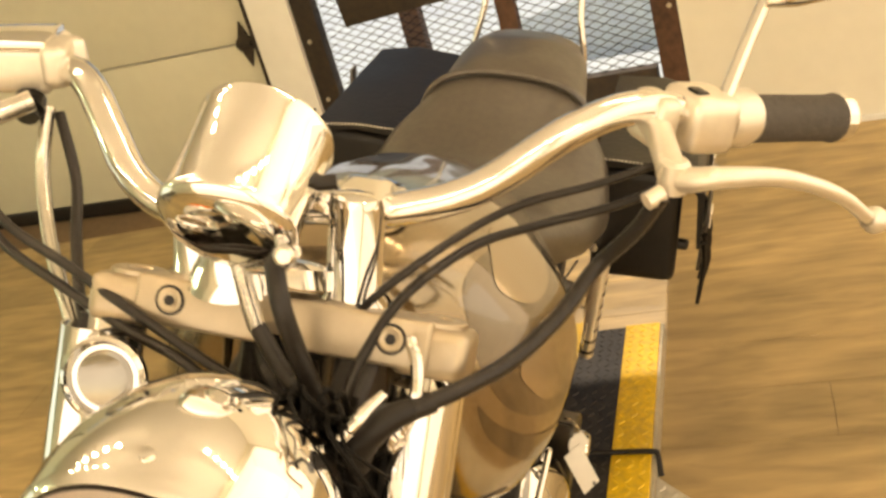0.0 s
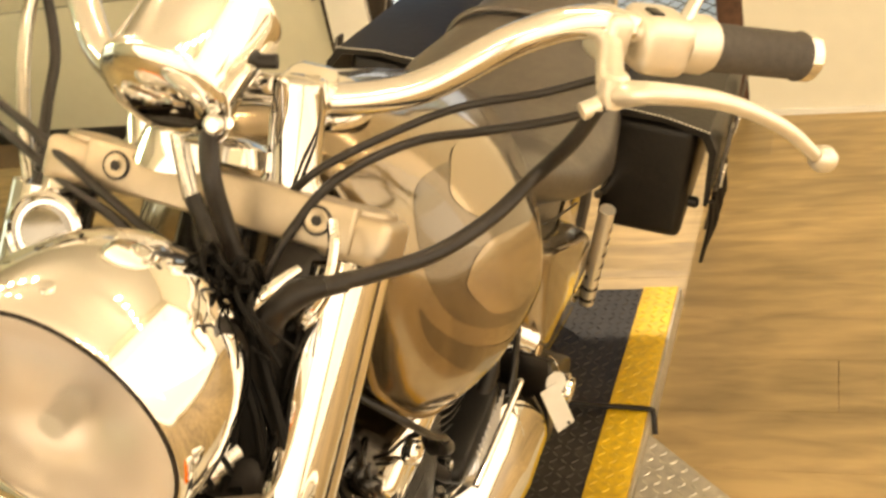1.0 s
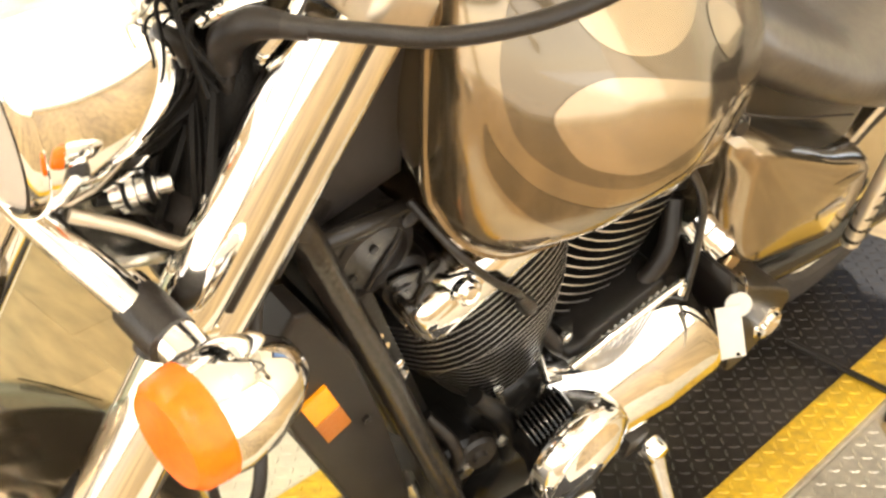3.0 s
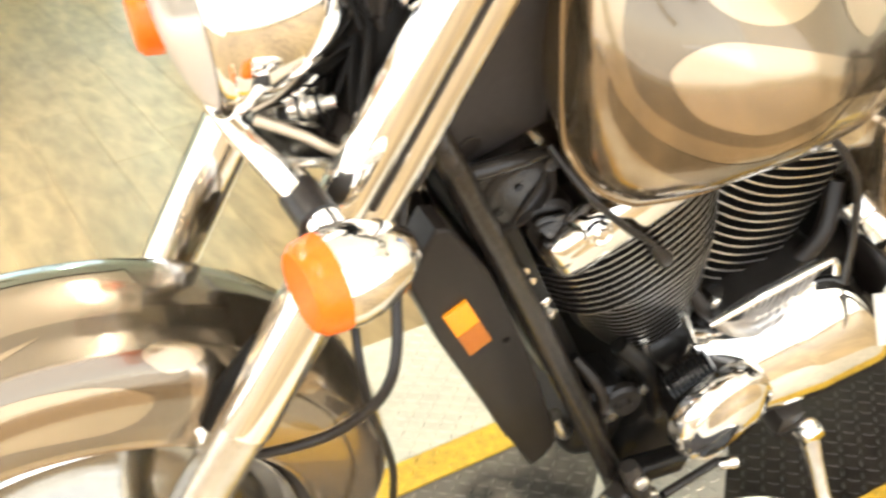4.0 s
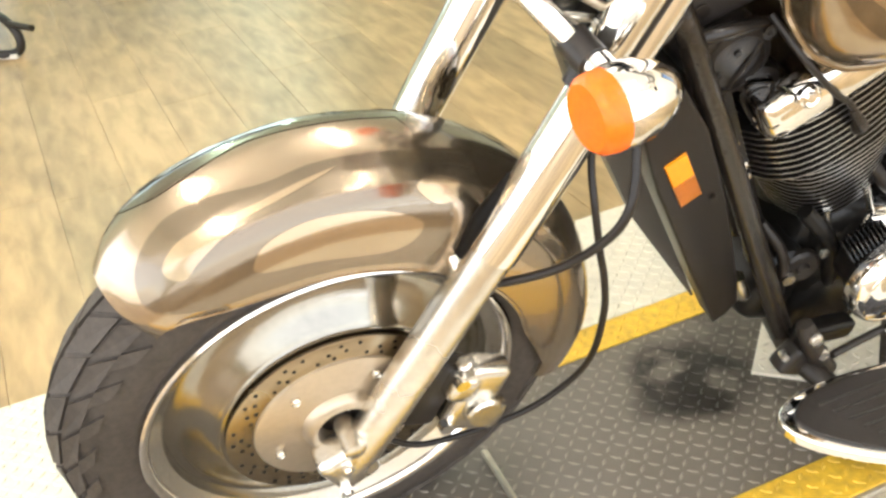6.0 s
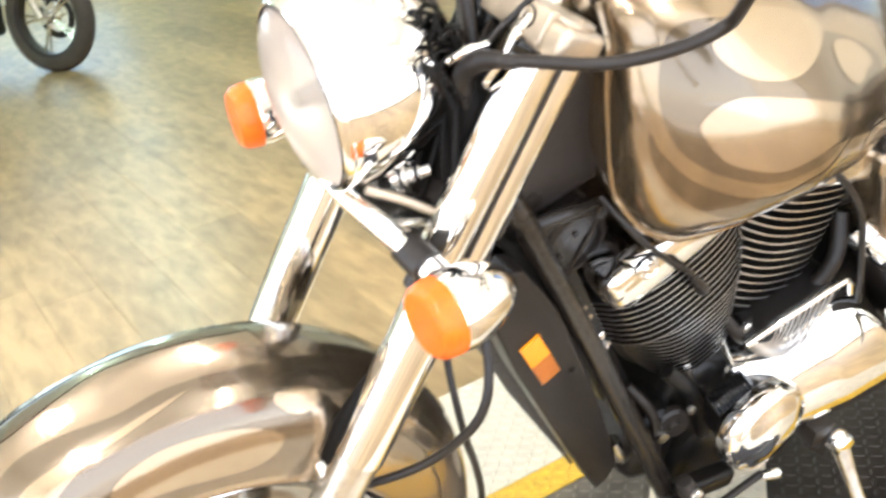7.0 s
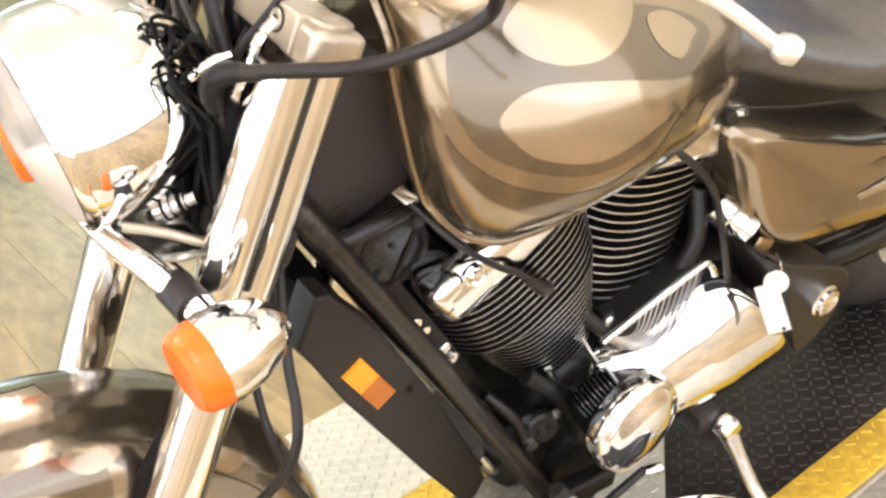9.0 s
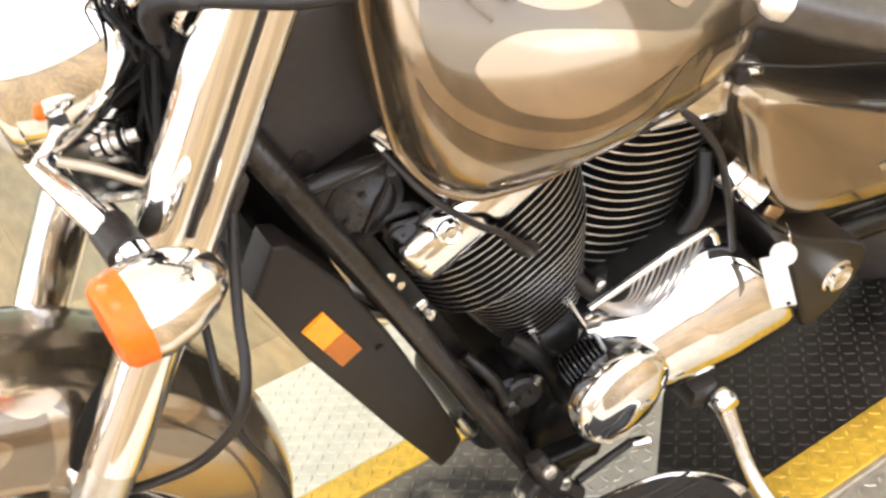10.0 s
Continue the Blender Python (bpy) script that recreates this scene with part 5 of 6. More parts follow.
for k in range(10):
    swell = 0.024 + 0.006 * math.sin(math.pi * (k + 0.5) / 10)
    pleats += [(0.0063 * k, swell - 0.007), (0.0063 * k + 0.0022, swell), (0.0063 * k + 0.0040, swell)]
part("rubber_boot", lathe((0.160, -0.778, 0.410), (0.15, 0.84, 0.54), pleats + [(0.063, 0.017), (0.063, 0.0)], 24), BLACK, bike, "ribbed black rubber boot")
sp = part("oil_filter", lathe((0.06, -0.825, 0.362), (1, -0.15, 0), [(0, 0.0), (0, 0.036), (0.055, 0.036), (0.062, 0.030), (0.062, 0.012), (0.070, 0.010), (0.070, 0.0)], 24), FINBLACK, bike, "black oil filter housing")
part("filter_face", lathe((0.118, -0.814, 0.372), (1, -0.25, 0.1), [(0, 0.0), (0, 0.026), (0.010, 0.026), (0.014, 0.022), (0.014, 0.010), (0.020, 0.008), (0.020, 0.0)], 24), SATINBLACK, sp, "dull grey round cap")
part("filter_nut", lathe((0.128, -0.838, 0.362), (1, -0.15, 0), [(0, 0.010), (0.008, 0.010), (0.008, 0.0)], 6), SATIN, sp)
for k, pts in enumerate(([(0.11, -0.83, 0.47), (0.13, -0.79, 0.42), (0.125, -0.755, 0.33), (0.10, -0.73, 0.26)],
                         [(0.06, -0.80, 0.47), (0.09, -0.77, 0.475), (0.095, -0.74, 0.480), (0.09, -0.70, 0.49)],
                         [(0.09, -0.88, 0.45), (0.12, -0.85, 0.40), (0.12, -0.83, 0.30), (0.11, -0.79, 0.22)],
                         [(0.07, -0.79, 0.31), (0.08, -0.74, 0.29), (0.08, -0.66, 0.29)],
                         [(0.10, -0.735, 0.520), (0.118, -0.715, 0.490), (0.124, -0.690, 0.468), (0.124, -0.670, 0.452)],
                         [(0.10, -0.54, 0.62), (0.125, -0.56, 0.56), (0.12, -0.60, 0.50), (0.11, -0.63, 0.46)])):
    part("engine_hose", tube(pts, (0.012, 0.009, 0.008, 0.014, 0.010, 0.012)[k], 10), (FINBLACK, SATINBLACK, RUBBER, FINBLACK, SATINBLACK, RUBBER)[k], bike)
# forked cast stays below the front cylinder
for pts in (([(0.128, -0.760, 0.510), (0.132, -0.742, 0.470), (0.134, -0.735, 0.455)], [(0.134, -0.735, 0.455), (0.136, -0.742, 0.430)], [(0.134, -0.735, 0.455), (0.138, -0.712, 0.448)]),
            ([(0.118, -0.800, 0.470), (0.122, -0.790, 0.438), (0.124, -0.781, 0.424)], [(0.124, -0.781, 0.424), (0.126, -0.786, 0.402)], [(0.124, -0.781, 0.424), (0.128, -0.760, 0.412)])):
    stay = part("cable_stay", tube(pts[0], [0.0055, 0.0045, 0.0055], 8, 3), SATIN, bike, "grey forked cable stay")
    for line in pts[1:]:
        part("stay_prong", tube(line, [0.005, 0.0035], 8, 1), SATIN, stay)
part("case_bolt", lathe((0.118, -0.704, 0.497), (1, 0, 0.2), [(0, 0.009), (0.008, 0.009), (0.010, 0.006), (0.010, 0.0)], 12), SATIN, bike)
part("case_bolt", lathe((0.150, -0.815, 0.425), (1, 0, 0), [(0, 0.007), (0.006, 0.007), (0.007, 0.0)], 8), SATIN, bike)

# swing arm side plate, lock, key and tag
arm = part("side_plate", slab(round_outline([(-0.515, 0.556), (-0.485, 0.540), (-0.44, 0.50), (-0.36, 0.455), (-0.295, 0.405), (-0.305, 0.345), (-0.345, 0.305), (-0.385, 0.300), (-0.410, 0.36), (-0.455, 0.46)], 4), 0.12, 0.198, 0.006), PLASTIC, bike, "matt black pivot cover plate")
part("pivot_cap", lathe((0.198, -0.362, 0.398), (1, 0, 0), [(0, 0.026), (0.010, 0.026), (0.012, 0.022), (0.018, 0.021), (0.020, 0.016), (0.017, 0.010), (0.017, 0.0)], 28), CHROME, arm, "round chrome pivot cap")
part("swing_arm", tube([(0.12, -0.36, 0.38), (0.125, -0.1, 0.34), (0.125, 0.16, 0.31)], 0.026, 14), BLACK, bike, "black swing arm")
part("ignition_lock", lathe((0.118, -0.520, 0.598), (0.75, 0.35, -0.45), [(0, 0.0), (0, 0.026), (0.022, 0.026), (0.026, 0.022), (0.040, 0.022), (0.043, 0.018), (0.058, 0.018), (0.061, 0.012), (0.061, 0.0)], 28), CHROME, bike, "chrome ignition lock")
key = empty("ignition_key", "worn brass key in the ignition lock", "key", BIKE)
part("key_bow", box((0.172, -0.482, 0.540), (0.006, 0.036, 0.026), Matrix.Rotation(radians(-35), 3, "X"), 0.003), BRASS, key)
part("key_ring", lathe((0.192, -0.470, 0.520), (0.5, 0.8, 0.3), [(0.0, 0.0135), (0.0012, 0.0147), (0.0024, 0.0135), (0.0012, 0.0123)], 28, True), CHROME, key, "thin steel key ring")
tag = empty("key_tag", "blank white paper tag hanging from the key ring", "tag", BIKE)
long_way, wide_way = Vector((0.0395, 0.0035, -0.0705)).normalized(), Vector((0.0215, 0.0285, 0.0125)).normalized()
face_way = wide_way.cross(long_way).normalized()
wide_way = long_way.cross(face_way)
tag_turn = Matrix((long_way, wide_way, face_way)).transposed()
tag_mid = Vector((0.216, -0.495, 0.468))
part("tag_card", box(tag_mid, (0.072, 0.031, 0.0010), tag_turn, 0.0004), TAG, tag)
side = 1 if face_way.x > 0 else -1
part("tag_hole", lathe(tag_mid + long_way * 0.032 + wide_way * 0.006 + face_way * side * 0.0006, face_way * side, [(0, 0.0028), (0.0003, 0.0028), (0.0003, 0.0)], 10), PLASTIC, tag, "dark punched hole")
part("tag_disc", lathe(tag_mid - long_way * 0.034 + wide_way * 0.014 - face_way * side * 0.004, face_way * side, [(0, 0.0), (0, 0.0165), (0.002, 0.0165), (0.002, 0.0)], 24), TAG, tag, "round white paper disc")

# side cover
sd = part("side_cover", pillow(round_outline([(-0.556, 0.752), (-0.42, 0.695), (-0.30, 0.637), (-0.17, 0.580), (-0.13, 0.50), (-0.16, 0.435), (-0.25, 0.452), (-0.38, 0.487), (-0.45, 0.515), (-0.505, 0.572), (-0.545, 0.670)], 4), 0.085, 0.176, 0.80), TAUPE, bike, "pewter painted side cover")
part("emblem_plate", slab([(-0.308, 0.549), (-0.231, 0.540), (-0.223, 0.525), (-0.300, 0.534)], 0.177, 0.184, 0.0015), CHROME, sd, "thin bright emblem bar")
part("emblem_shape", slab(round_outline([(-0.385, 0.580), (-0.345, 0.592), (-0.29, 0.590), (-0.225, 0.580), (-0.20, 0.570), (-0.25, 0.566), (-0.31, 0.572), (-0.35, 0.570)], 3), 0.1765, 0.1795, 0.0005), SMOKE, sd, "smoke brown painted emblem")
part("cover_knob", lathe((0.128, -0.550, 0.755), (1, -0.3, 0.2), [(0, 0.011), (0.02, 0.011), (0.024, 0.008), (0.024, 0.0)], 18), RUBBER, bike, "black rubber cover grommet")
part("side_trim", tube([(0.13, -0.54, 0.760), (0.150, -0.45, 0.734), (0.16, -0.30, 0.69)], 0.0016, 8), SATINBLACK, bike, "thin metal seat rail edge")
part("under_seat", box((0, -0.33, 0.66), (0.22, 0.46, 0.17), Matrix.Rotation(radians(-14), 3, "X"), 0.03, 3), FINBLACK, bike, "black battery box under the seat")

# side stand
stand = part("side_stand", tube([(0.205, -0.533, 0.245), (0.235, -0.530, 0.205), (0.275, -0.527, 0.155), (0.325, -0.520, 0.118)], [0.016, 0.012, 0.0115, 0.012], 16), SATIN, bike, "extended steel side stand")
part("stand_bolt", lathe((0.198, -0.532, 0.245), (1, 0, 0), [(0, 0.019), (0.018, 0.019), (0.024, 0.015), (0.026, 0.0)], 24), CHROME, stand, "chrome stand bolt")
part("stand_foot", box((0.338, -0.515, 0.116), (0.05, 0.06, 0.012), Matrix.Rotation(radians(-18), 3, "Y"), 0.004), SATIN, stand)
spring = bmesh.new()
coil = [Vector((0.175 + 0.009 * math.cos(a), -0.565 + 0.10 * a / 70 + 0.009 * math.sin(a) * 0.5, 0.235 - 0.10 * a / 70 + 0.009 * math.sin(a))) for a in np.linspace(0, 70, 150)]
add_tube(spring, coil, 0.0018, 6, 1)
part("stand_spring", spring, SATINBLACK, stand, "black return spring")
part("stand_bracket", box((0.155, -0.555, 0.258), (0.08, 0.045, 0.040), None, 0.010), SATINBLACK, bike, "black side stand bracket")

# foot board with rubber pad
bo = round_outline([(0.262, -0.914), (0.241, -0.860), (0.243, -0.760), (0.262, -0.672), (0.315, -0.615), (0.375, -0.620), (0.398, -0.700), (0.385, -0.800), (0.340, -0.875), (0.296, -0.916)], 4)


def board_plate(scale, z0, z1, bev):
    cx, cy = 0.318, -0.765
    bm = bmesh.new()
    pts = [(cx + (x - cx) * scale, cy + (y - cy) * scale) for x, y in bo]
    a, b = [bm.verts.new((x, y, z0)) for x, y in pts], [bm.verts.new((x, y, z1)) for x, y in pts]
    n = len(pts)
    for j in range(n):
        bm.faces.new((a[j], a[(j + 1) % n], b[(j + 1) % n], b[j]))
    bm.faces.new(a[::-1])
    top = bm.faces.new(b)
    bmesh.ops.recalc_face_normals(bm, faces=bm.faces)
    bmesh.ops.bevel(bm, geom=list(top.edges), offset=bev, segments=3, affect="EDGES", profile=0.6)
    return bm


fb = part("foot_board", board_plate(1.0, 0.242, 0.258, 0.005), CHROME, bike, "chrome rimmed foot board")
part("board_pad", board_plate(0.87, 0.250, 0.264, 0.003), RUBBER, fb, "black rubber foot pad")
for k in range(6):
    x = 0.275 + 0.017 * k
    part("pad_rib", tube([(x, -0.86 + 0.012 * k, 0.264), (x + 0.004, -0.66, 0.264)], 0.0022, 6, 1), RUBBER, fb)
mount = part("board_mount", tube([(0.10, -0.80, 0.22), (0.18, -0.82, 0.235), (0.27, -0.80, 0.24)], 0.016, 12), SATINBLACK, bike, "black foot board mount")
part("mount_arm", tube([(0.188, -0.842, 0.330), (0.198, -0.832, 0.305), (0.202, -0.808, 0.260), (0.212, -0.785, 0.232)], [0.012, 0.0155, 0.0150, 0.012], 16, 3), SATINBLACK, mount)
part("mount_block", box((0.188, -0.838, 0.255), (0.034, 0.044, 0.050), Matrix.Rotation(radians(-30), 3, "X"), 0.010, 3), SATINBLACK, mount)
part("mount_web", box((0.165, -0.770, 0.258), (0.030, 0.100, 0.034), Matrix.Rotation(radians(-12), 3, "X"), 0.010, 3), FINBLACK, mount)
for x, y, z, r in ((0.212, -0.831, 0.313, 0.0105), (0.214, -0.808, 0.273, 0.0105), (0.204, -0.868, 0.285, 0.0070), (0.214, -0.812, 0.228, 0.0070)):
    part("mount_bolt", lathe((x - 0.010, y, z), (1, -0.3, 0.3), [(0, r), (0.010, r), (0.014, r * 0.7), (0.015, 0.0)], 14), SATIN, mount)
part("shift_linkage", tube([(0.200, -0.690, 0.262), (0.203, -0.735, 0.258), (0.208, -0.785, 0.256)], 0.0060, 12), SATINBLACK, bike, "black shift linkage")
part("linkage_joint", lathe((0.204, -0.690, 0.262), (0.5, 0.8, 0.3), [(0, 0.0085), (0.020, 0.0085), (0.024, 0.006), (0.025, 0.0)], 14), CHROME, bike, "chrome shift joint")

# seat
SY = (-0.585, -0.55, -0.50, -0.42, -0.33, -0.22, -0.13, -0.07, 0.0, 0.08, 0.16, 0.22)
SW = (0.045, 0.085, 0.122, 0.150, 0.178, 0.194, 0.180, 0.145, 0.122, 0.112, 0.100, 0.07)
ST = (0.885, 0.880, 0.862, 0.828, 0.795, 0.800, 0.832, 0.862, 0.882, 0.892, 0.880, 0.85)
SB = (0.820, 0.790, 0.760, 0.722, 0.690, 0.650, 0.660, 0.690, 0.73, 0.76, 0.77, 0.79)
secs = []
for k in range(49):
    y = SY[0] + (SY[-1] - SY[0]) * k / 48
    w, t, b = lerp(y, SY, SW), lerp(y, SY, ST), lerp(y, SY, SB)
    ring = []
    for j in range(28):
        a = 2 * math.pi * j / 28
        c, s_ = math.cos(a), math.sin(a)
        e = 2.6
        q = (abs(c) ** e + abs(s_) ** e) ** (-1 / e)
        ring.append((w * q * c, y, (t + b) / 2 + (t - b) / 2 * q * s_))
    secs.append(ring)
seat = part("seat", loft(secs), LEATHER, bike, "black leather seat with a pillion step")
part("seat_strap", tube([(-0.150, -0.062, 0.735), (-0.135, -0.060, 0.82), (-0.09, -0.058, 0.862), (0, -0.056, 0.874), (0.09, -0.058, 0.862), (0.135, -0.060, 0.82), (0.150, -0.062, 0.735)], 0.006, 8), LEATHER, seat, "narrow leather seat strap")
part("rear_rail", tube([(0.175, -0.20, 0.66), (0.180, -0.12, 0.64), (0.178, 0.05, 0.64), (0.17, 0.3, 0.66)], 0.007, 10), CHROME, bike, "chrome fender rail")
for s in (1, -1):
    part("sissy_bar", tube([(s * 0.100, 0.16, 0.68), (s * 0.101, 0.13, 0.80), (s * 0.097, 0.125, 0.86), (s * 0.085, 0.13, 0.92), (s * 0.078, 0.15, 1.02), (s * 0.07, 0.17, 1.10)], 0.0055, 10), CHROME, bike, "thin chrome sissy bar rod")

# saddlebags
for s in (1, -1):
    bag = part("saddlebag", box((s * 0.232, 0.085, 0.655), (0.142, 0.37, 0.20), Matrix.Rotation(radians(-s * 3), 3, "Y"), 0.018, 3), BAGHIDE, bike, "black leather saddlebag")
    top = []
    for y in (-0.115, 0.0, 0.15, 0.285):
        top.append([(s * 0.155, y, 0.772), (s * 0.24, y, 0.778), (s * 0.315, y, 0.765), (s * 0.334, y, 0.735), (s * 0.340, y, 0.64), (s * 0.333, y, 0.64), (s * 0.322, y, 0.73), (s * 0.305, y, 0.755), (s * 0.24, y, 0.766), (s * 0.155, y, 0.760)])
    part("bag_flap", loft(top), BAGHIDE, bag, "heavy leather flap")
    stitch = bmesh.new()
    for k in range(26):
        add_box(stitch, (s * (0.160 + 0.0062 * k), -0.1165, 0.776 if k < 14 else 0.776 - 0.0008 * (k - 13)), (0.0035, 0.002, 0.002))
    tagged(part("stitching", stitch, TAG, bag, "pale stitching"), kind="stuff")
    for y in (-0.04, 0.19):
        st = part("bag_strap", box((s * 0.345, y, 0.66), (0.006, 0.026, 0.19), None, 0.002), LEATHER, bag)
        part("buckle", box((s * 0.350, y, 0.665), (0.006, 0.034, 0.030), None, 0.002), CHROME, bag, "small chrome buckle")
    for k in range(7):
        y = -0.10 + 0.028 * k
        part("fringe", tube([(s * 0.345, y, 0.645), (s * (0.352 + 0.006 * (k % 2)), y + 0.006, 0.60), (s * 0.352, y, 0.53 + 0.012 * (k % 3))], [0.006, 0.005, 0.0035], 6, 3), BAGHIDE, bag)
    part("bag_knob", lathe((s * 0.306, -0.03, 0.60), (s, 0, 0), [(0, 0.010), (0.014, 0.010), (0.018, 0.006), (0.018, 0.0)], 12), RUBBER, bag)
    shock = part("shock_absorber", tube([(s * 0.180, -0.105, 0.395), (s * 0.186, -0.14, 0.54), (s * 0.190, -0.158, 0.615)], 0.0135, 16, 2), LEVER, bike, "pale metal rear shock absorber")
    for k in range(7):
        a = Vector((s * 0.180, -0.108, 0.41)).lerp(Vector((s * 0.188, -0.146, 0.575)), k / 6)
        part("shock_coil", lathe(a, (0, -0.22, 0.97), [(-0.0055, 0.0115), (-0.004, 0.0145), (0.004, 0.0145), (0.0055, 0.0115)], 18, True), RUBBER, shock)

# rear wheel and fender
RCN = Vector((0, 0.170, 0.31))
rw = part("rear_wheel", lathe(RCN, (1, 0, 0), [(0.07, 0.205), (0.05, 0.19), (-0.05, 0.19), (-0.07, 0.205), (-0.06, 0.21), (0.06, 0.21)], 48, True), POLISHED, bike, "polished cast rear wheel")
prof = [(0.085 * math.sin(radians(a)), 0.235 + 0.085 * math.cos(radians(a))) for a in range(-110, 111, 11)]
part("tyre", lathe(RCN, (1, 0, 0), prof + [(0.06, 0.20), (-0.06, 0.20)], 64, True), TYRE, rw, "black rear tyre")
part("hub", lathe(RCN, (1, 0, 0), [(-0.09, 0.0), (-0.09, 0.05), (-0.03, 0.19), (0.03, 0.19), (0.09, 0.05), (0.09, 0.0)], 40), POLISHED, rw)
rs = []
for k in range(25):
    ph = radians(10 + 150 * k / 24)
    ring = [(-0.10, 0.30), (-0.105, 0.345), (-0.07, 0.385), (0, 0.395), (0.07, 0.385), (0.105, 0.345), (0.10, 0.30), (0.095, 0.30), (0.098, 0.34), (0.066, 0.378), (0, 0.388), (-0.066, 0.378), (-0.098, 0.34), (-0.095, 0.30)]
    rs.append([RCN + Vector((x, -r * math.cos(ph), r * math.sin(ph))) for x, r in ring])
part("rear_fender", loft(rs), TAUPE, bike, "pewter rear fender")
for s in (-1,):
    part("exhaust", tube([(s * 0.10, -0.95, 0.66), (s * 0.17, -0.97, 0.45), (s * 0.18, -0.8, 0.26), (s * 0.2, -0.3, 0.22), (s * 0.22, 0.5, 0.26)], [0.022, 0.024, 0.028, 0.04, 0.045], 18), CHROME, bike, "chrome exhaust pipe")

# handlebar
left_bar = [(XC, -1.020, 1.112), (0.042, -1.015, 1.113), (0.075, -1.000, 1.110), (0.130, -0.975, 1.125), (0.190, -0.940, 1.165), (0.238, -0.902, 1.176), (0.302, -0.851, 1.155), (0.385, -0.786, 1.145)]
right_bar = [(-0.324, -0.860, 1.131), (-0.249, -0.905, 1.148), (-0.201, -0.945, 1.153), (-0.168, -0.975, 1.131), (-0.138, -1.000, 1.105), (-0.103, -1.012, 1.090), (-0.05, -1.020, 1.095)]
hb = part("handlebar", tube(right_bar + left_bar, 0.0131, 20, 6), SOFTCHROME, bike, "swept chrome handlebar")
gd = Vector((0.0755, 0.059, -0.012)).normalized()
g0 = Vector((0.302, -0.851, 1.155))
grip = lathe(g0, gd, [(0, 0.0), (0, 0.021), (0.003, 0.0215), (0.006, 0.0195), (0.108, 0.0195), (0.112, 0.021), (0.114, 0.0205)], 24)
gp = part("grip", grip, GRIP, hb, "ribbed dark rubber grip")
part("grip_end", lathe(g0 + gd * 0.114, gd, [(0, 0.0205), (0.010, 0.0205), (0.014, 0.017), (0.015, 0.0)], 24), CHROME, hb, "chrome grip end cap")
gdr = (Vector((-0.324, -0.860, 1.131)) - Vector((-0.249, -0.905, 1.148))).normalized()
part("grip", lathe(Vector((-0.324, -0.860, 1.131)), gdr, [(0, 0.0), (0, 0.021), (0.006, 0.0195), (0.110, 0.0195), (0.114, 0.02), (0.114, 0.0)], 24), GRIP, hb, "ribbed dark rubber grip")


def control(at, along, s):
    """A chrome switch block with clamp, lever perch and collar."""
    at, along = Vector(at), Vector(along).normalized()
    up = (Vector((0, 0, 1)) - along * along.z).normalized()
    turn = Matrix((along, up.cross(along), up)).transposed()
    block = part("switch_housing", add_lathe(add_box(bmesh.new(), at - along * 0.020, (0.046, 0.052, 0.046), turn, 0.012, 3), at + along * 0.002, along, [(0, 0.0), (0, 0.023), (0.022, 0.024), (0.028, 0.021), (0.030, 0.0)], 24), LEVER, hb, "cream metal switch housing")
    part("switch_button", box(at - along * 0.030 + up * 0.019 - turn @ Vector((0, 0.004, 0)), (0.012, 0.016, 0.012), turn, 0.003), BLACK, block, "black switch")
    part("perch_clamp", box(at - along * 0.062, (0.022, 0.040, 0.040), turn, 0.008, 3), LEVER, hb, "cream metal lever clamp")
    if s > 0:
        perch = tube([at - along * 0.064, (0.254, -0.915, 1.160), (0.262, -0.946, 1.156), (0.268, -0.962, 1.152)], [0.013, 0.0105, 0.0105, 0.012], 14, 4)
        arm = part("lever_perch", perch, LEVER, hb, "cream metal lever perch")
        part("perch_bolt", lathe((0.246, -0.905, 1.172), (0, 0.2, 1), [(0, 0.007), (0.008, 0.007), (0.010, 0.004), (0.010, 0.0)], 10), CHROME, arm)
    return turn, up


control((0.296, -0.855, 1.157), gd, 1)
lever = tube([(0.262, -0.950, 1.150), (0.276, -0.964, 1.150), (0.300, -0.970, 1.158), (0.345, -0.938, 1.150), (0.390, -0.900, 1.126), (0.422, -0.870, 1.096)], [0.0095, 0.0100, 0.0082, 0.0068, 0.0060, 0.0056], 14)
lv = part("clutch_lever", lever, LEVER, hb, "polished clutch lever with a ball end")
part("lever_ball", lathe((0.4215, -0.871, 1.0965), (0.55, 0.6, -0.36), [(0, 0.006), (0.004, 0.0095), (0.011, 0.0112), (0.018, 0.0095), (0.022, 0.0)], 20), LEVER, lv)
part("lever_pivot", lathe((0.268, -0.960, 1.138), (0, 0, 1), [(0, 0.0), (0, 0.011), (0.022, 0.011), (0.025, 0.008), (0.025, 0.0)], 16), LEVER, lv)
part("cable_adjuster", tube([(0.262, -0.972, 1.141), (0.252, -0.980, 1.136)], 0.0068, 12, 1), LEVER, lv)
mirror = part("mirror_stem", tube([(0.293, -0.872, 1.150), (0.299, -0.855, 1.175), (0.308, -0.825, 1.205), (0.318, -0.795, 1.236)], [0.007, 0.006, 0.0055, 0.0055], 12), CHROME, bike, "slim chrome mirror stem")
part("mirror_shell", lathe((0.318, -0.795, 1.238), (0.75, 0.15, 0.35), [(0, 0.0), (0.002, 0.012), (0.02, 0.022), (0.05, 0.028), (0.09, 0.026), (0.12, 0.015), (0.13, 0.0)], 24, False, (1.0, 0.6)), CHROME, mirror, "chrome mirror shell")
control((-0.300, -0.872, 1.138), gdr, -1)
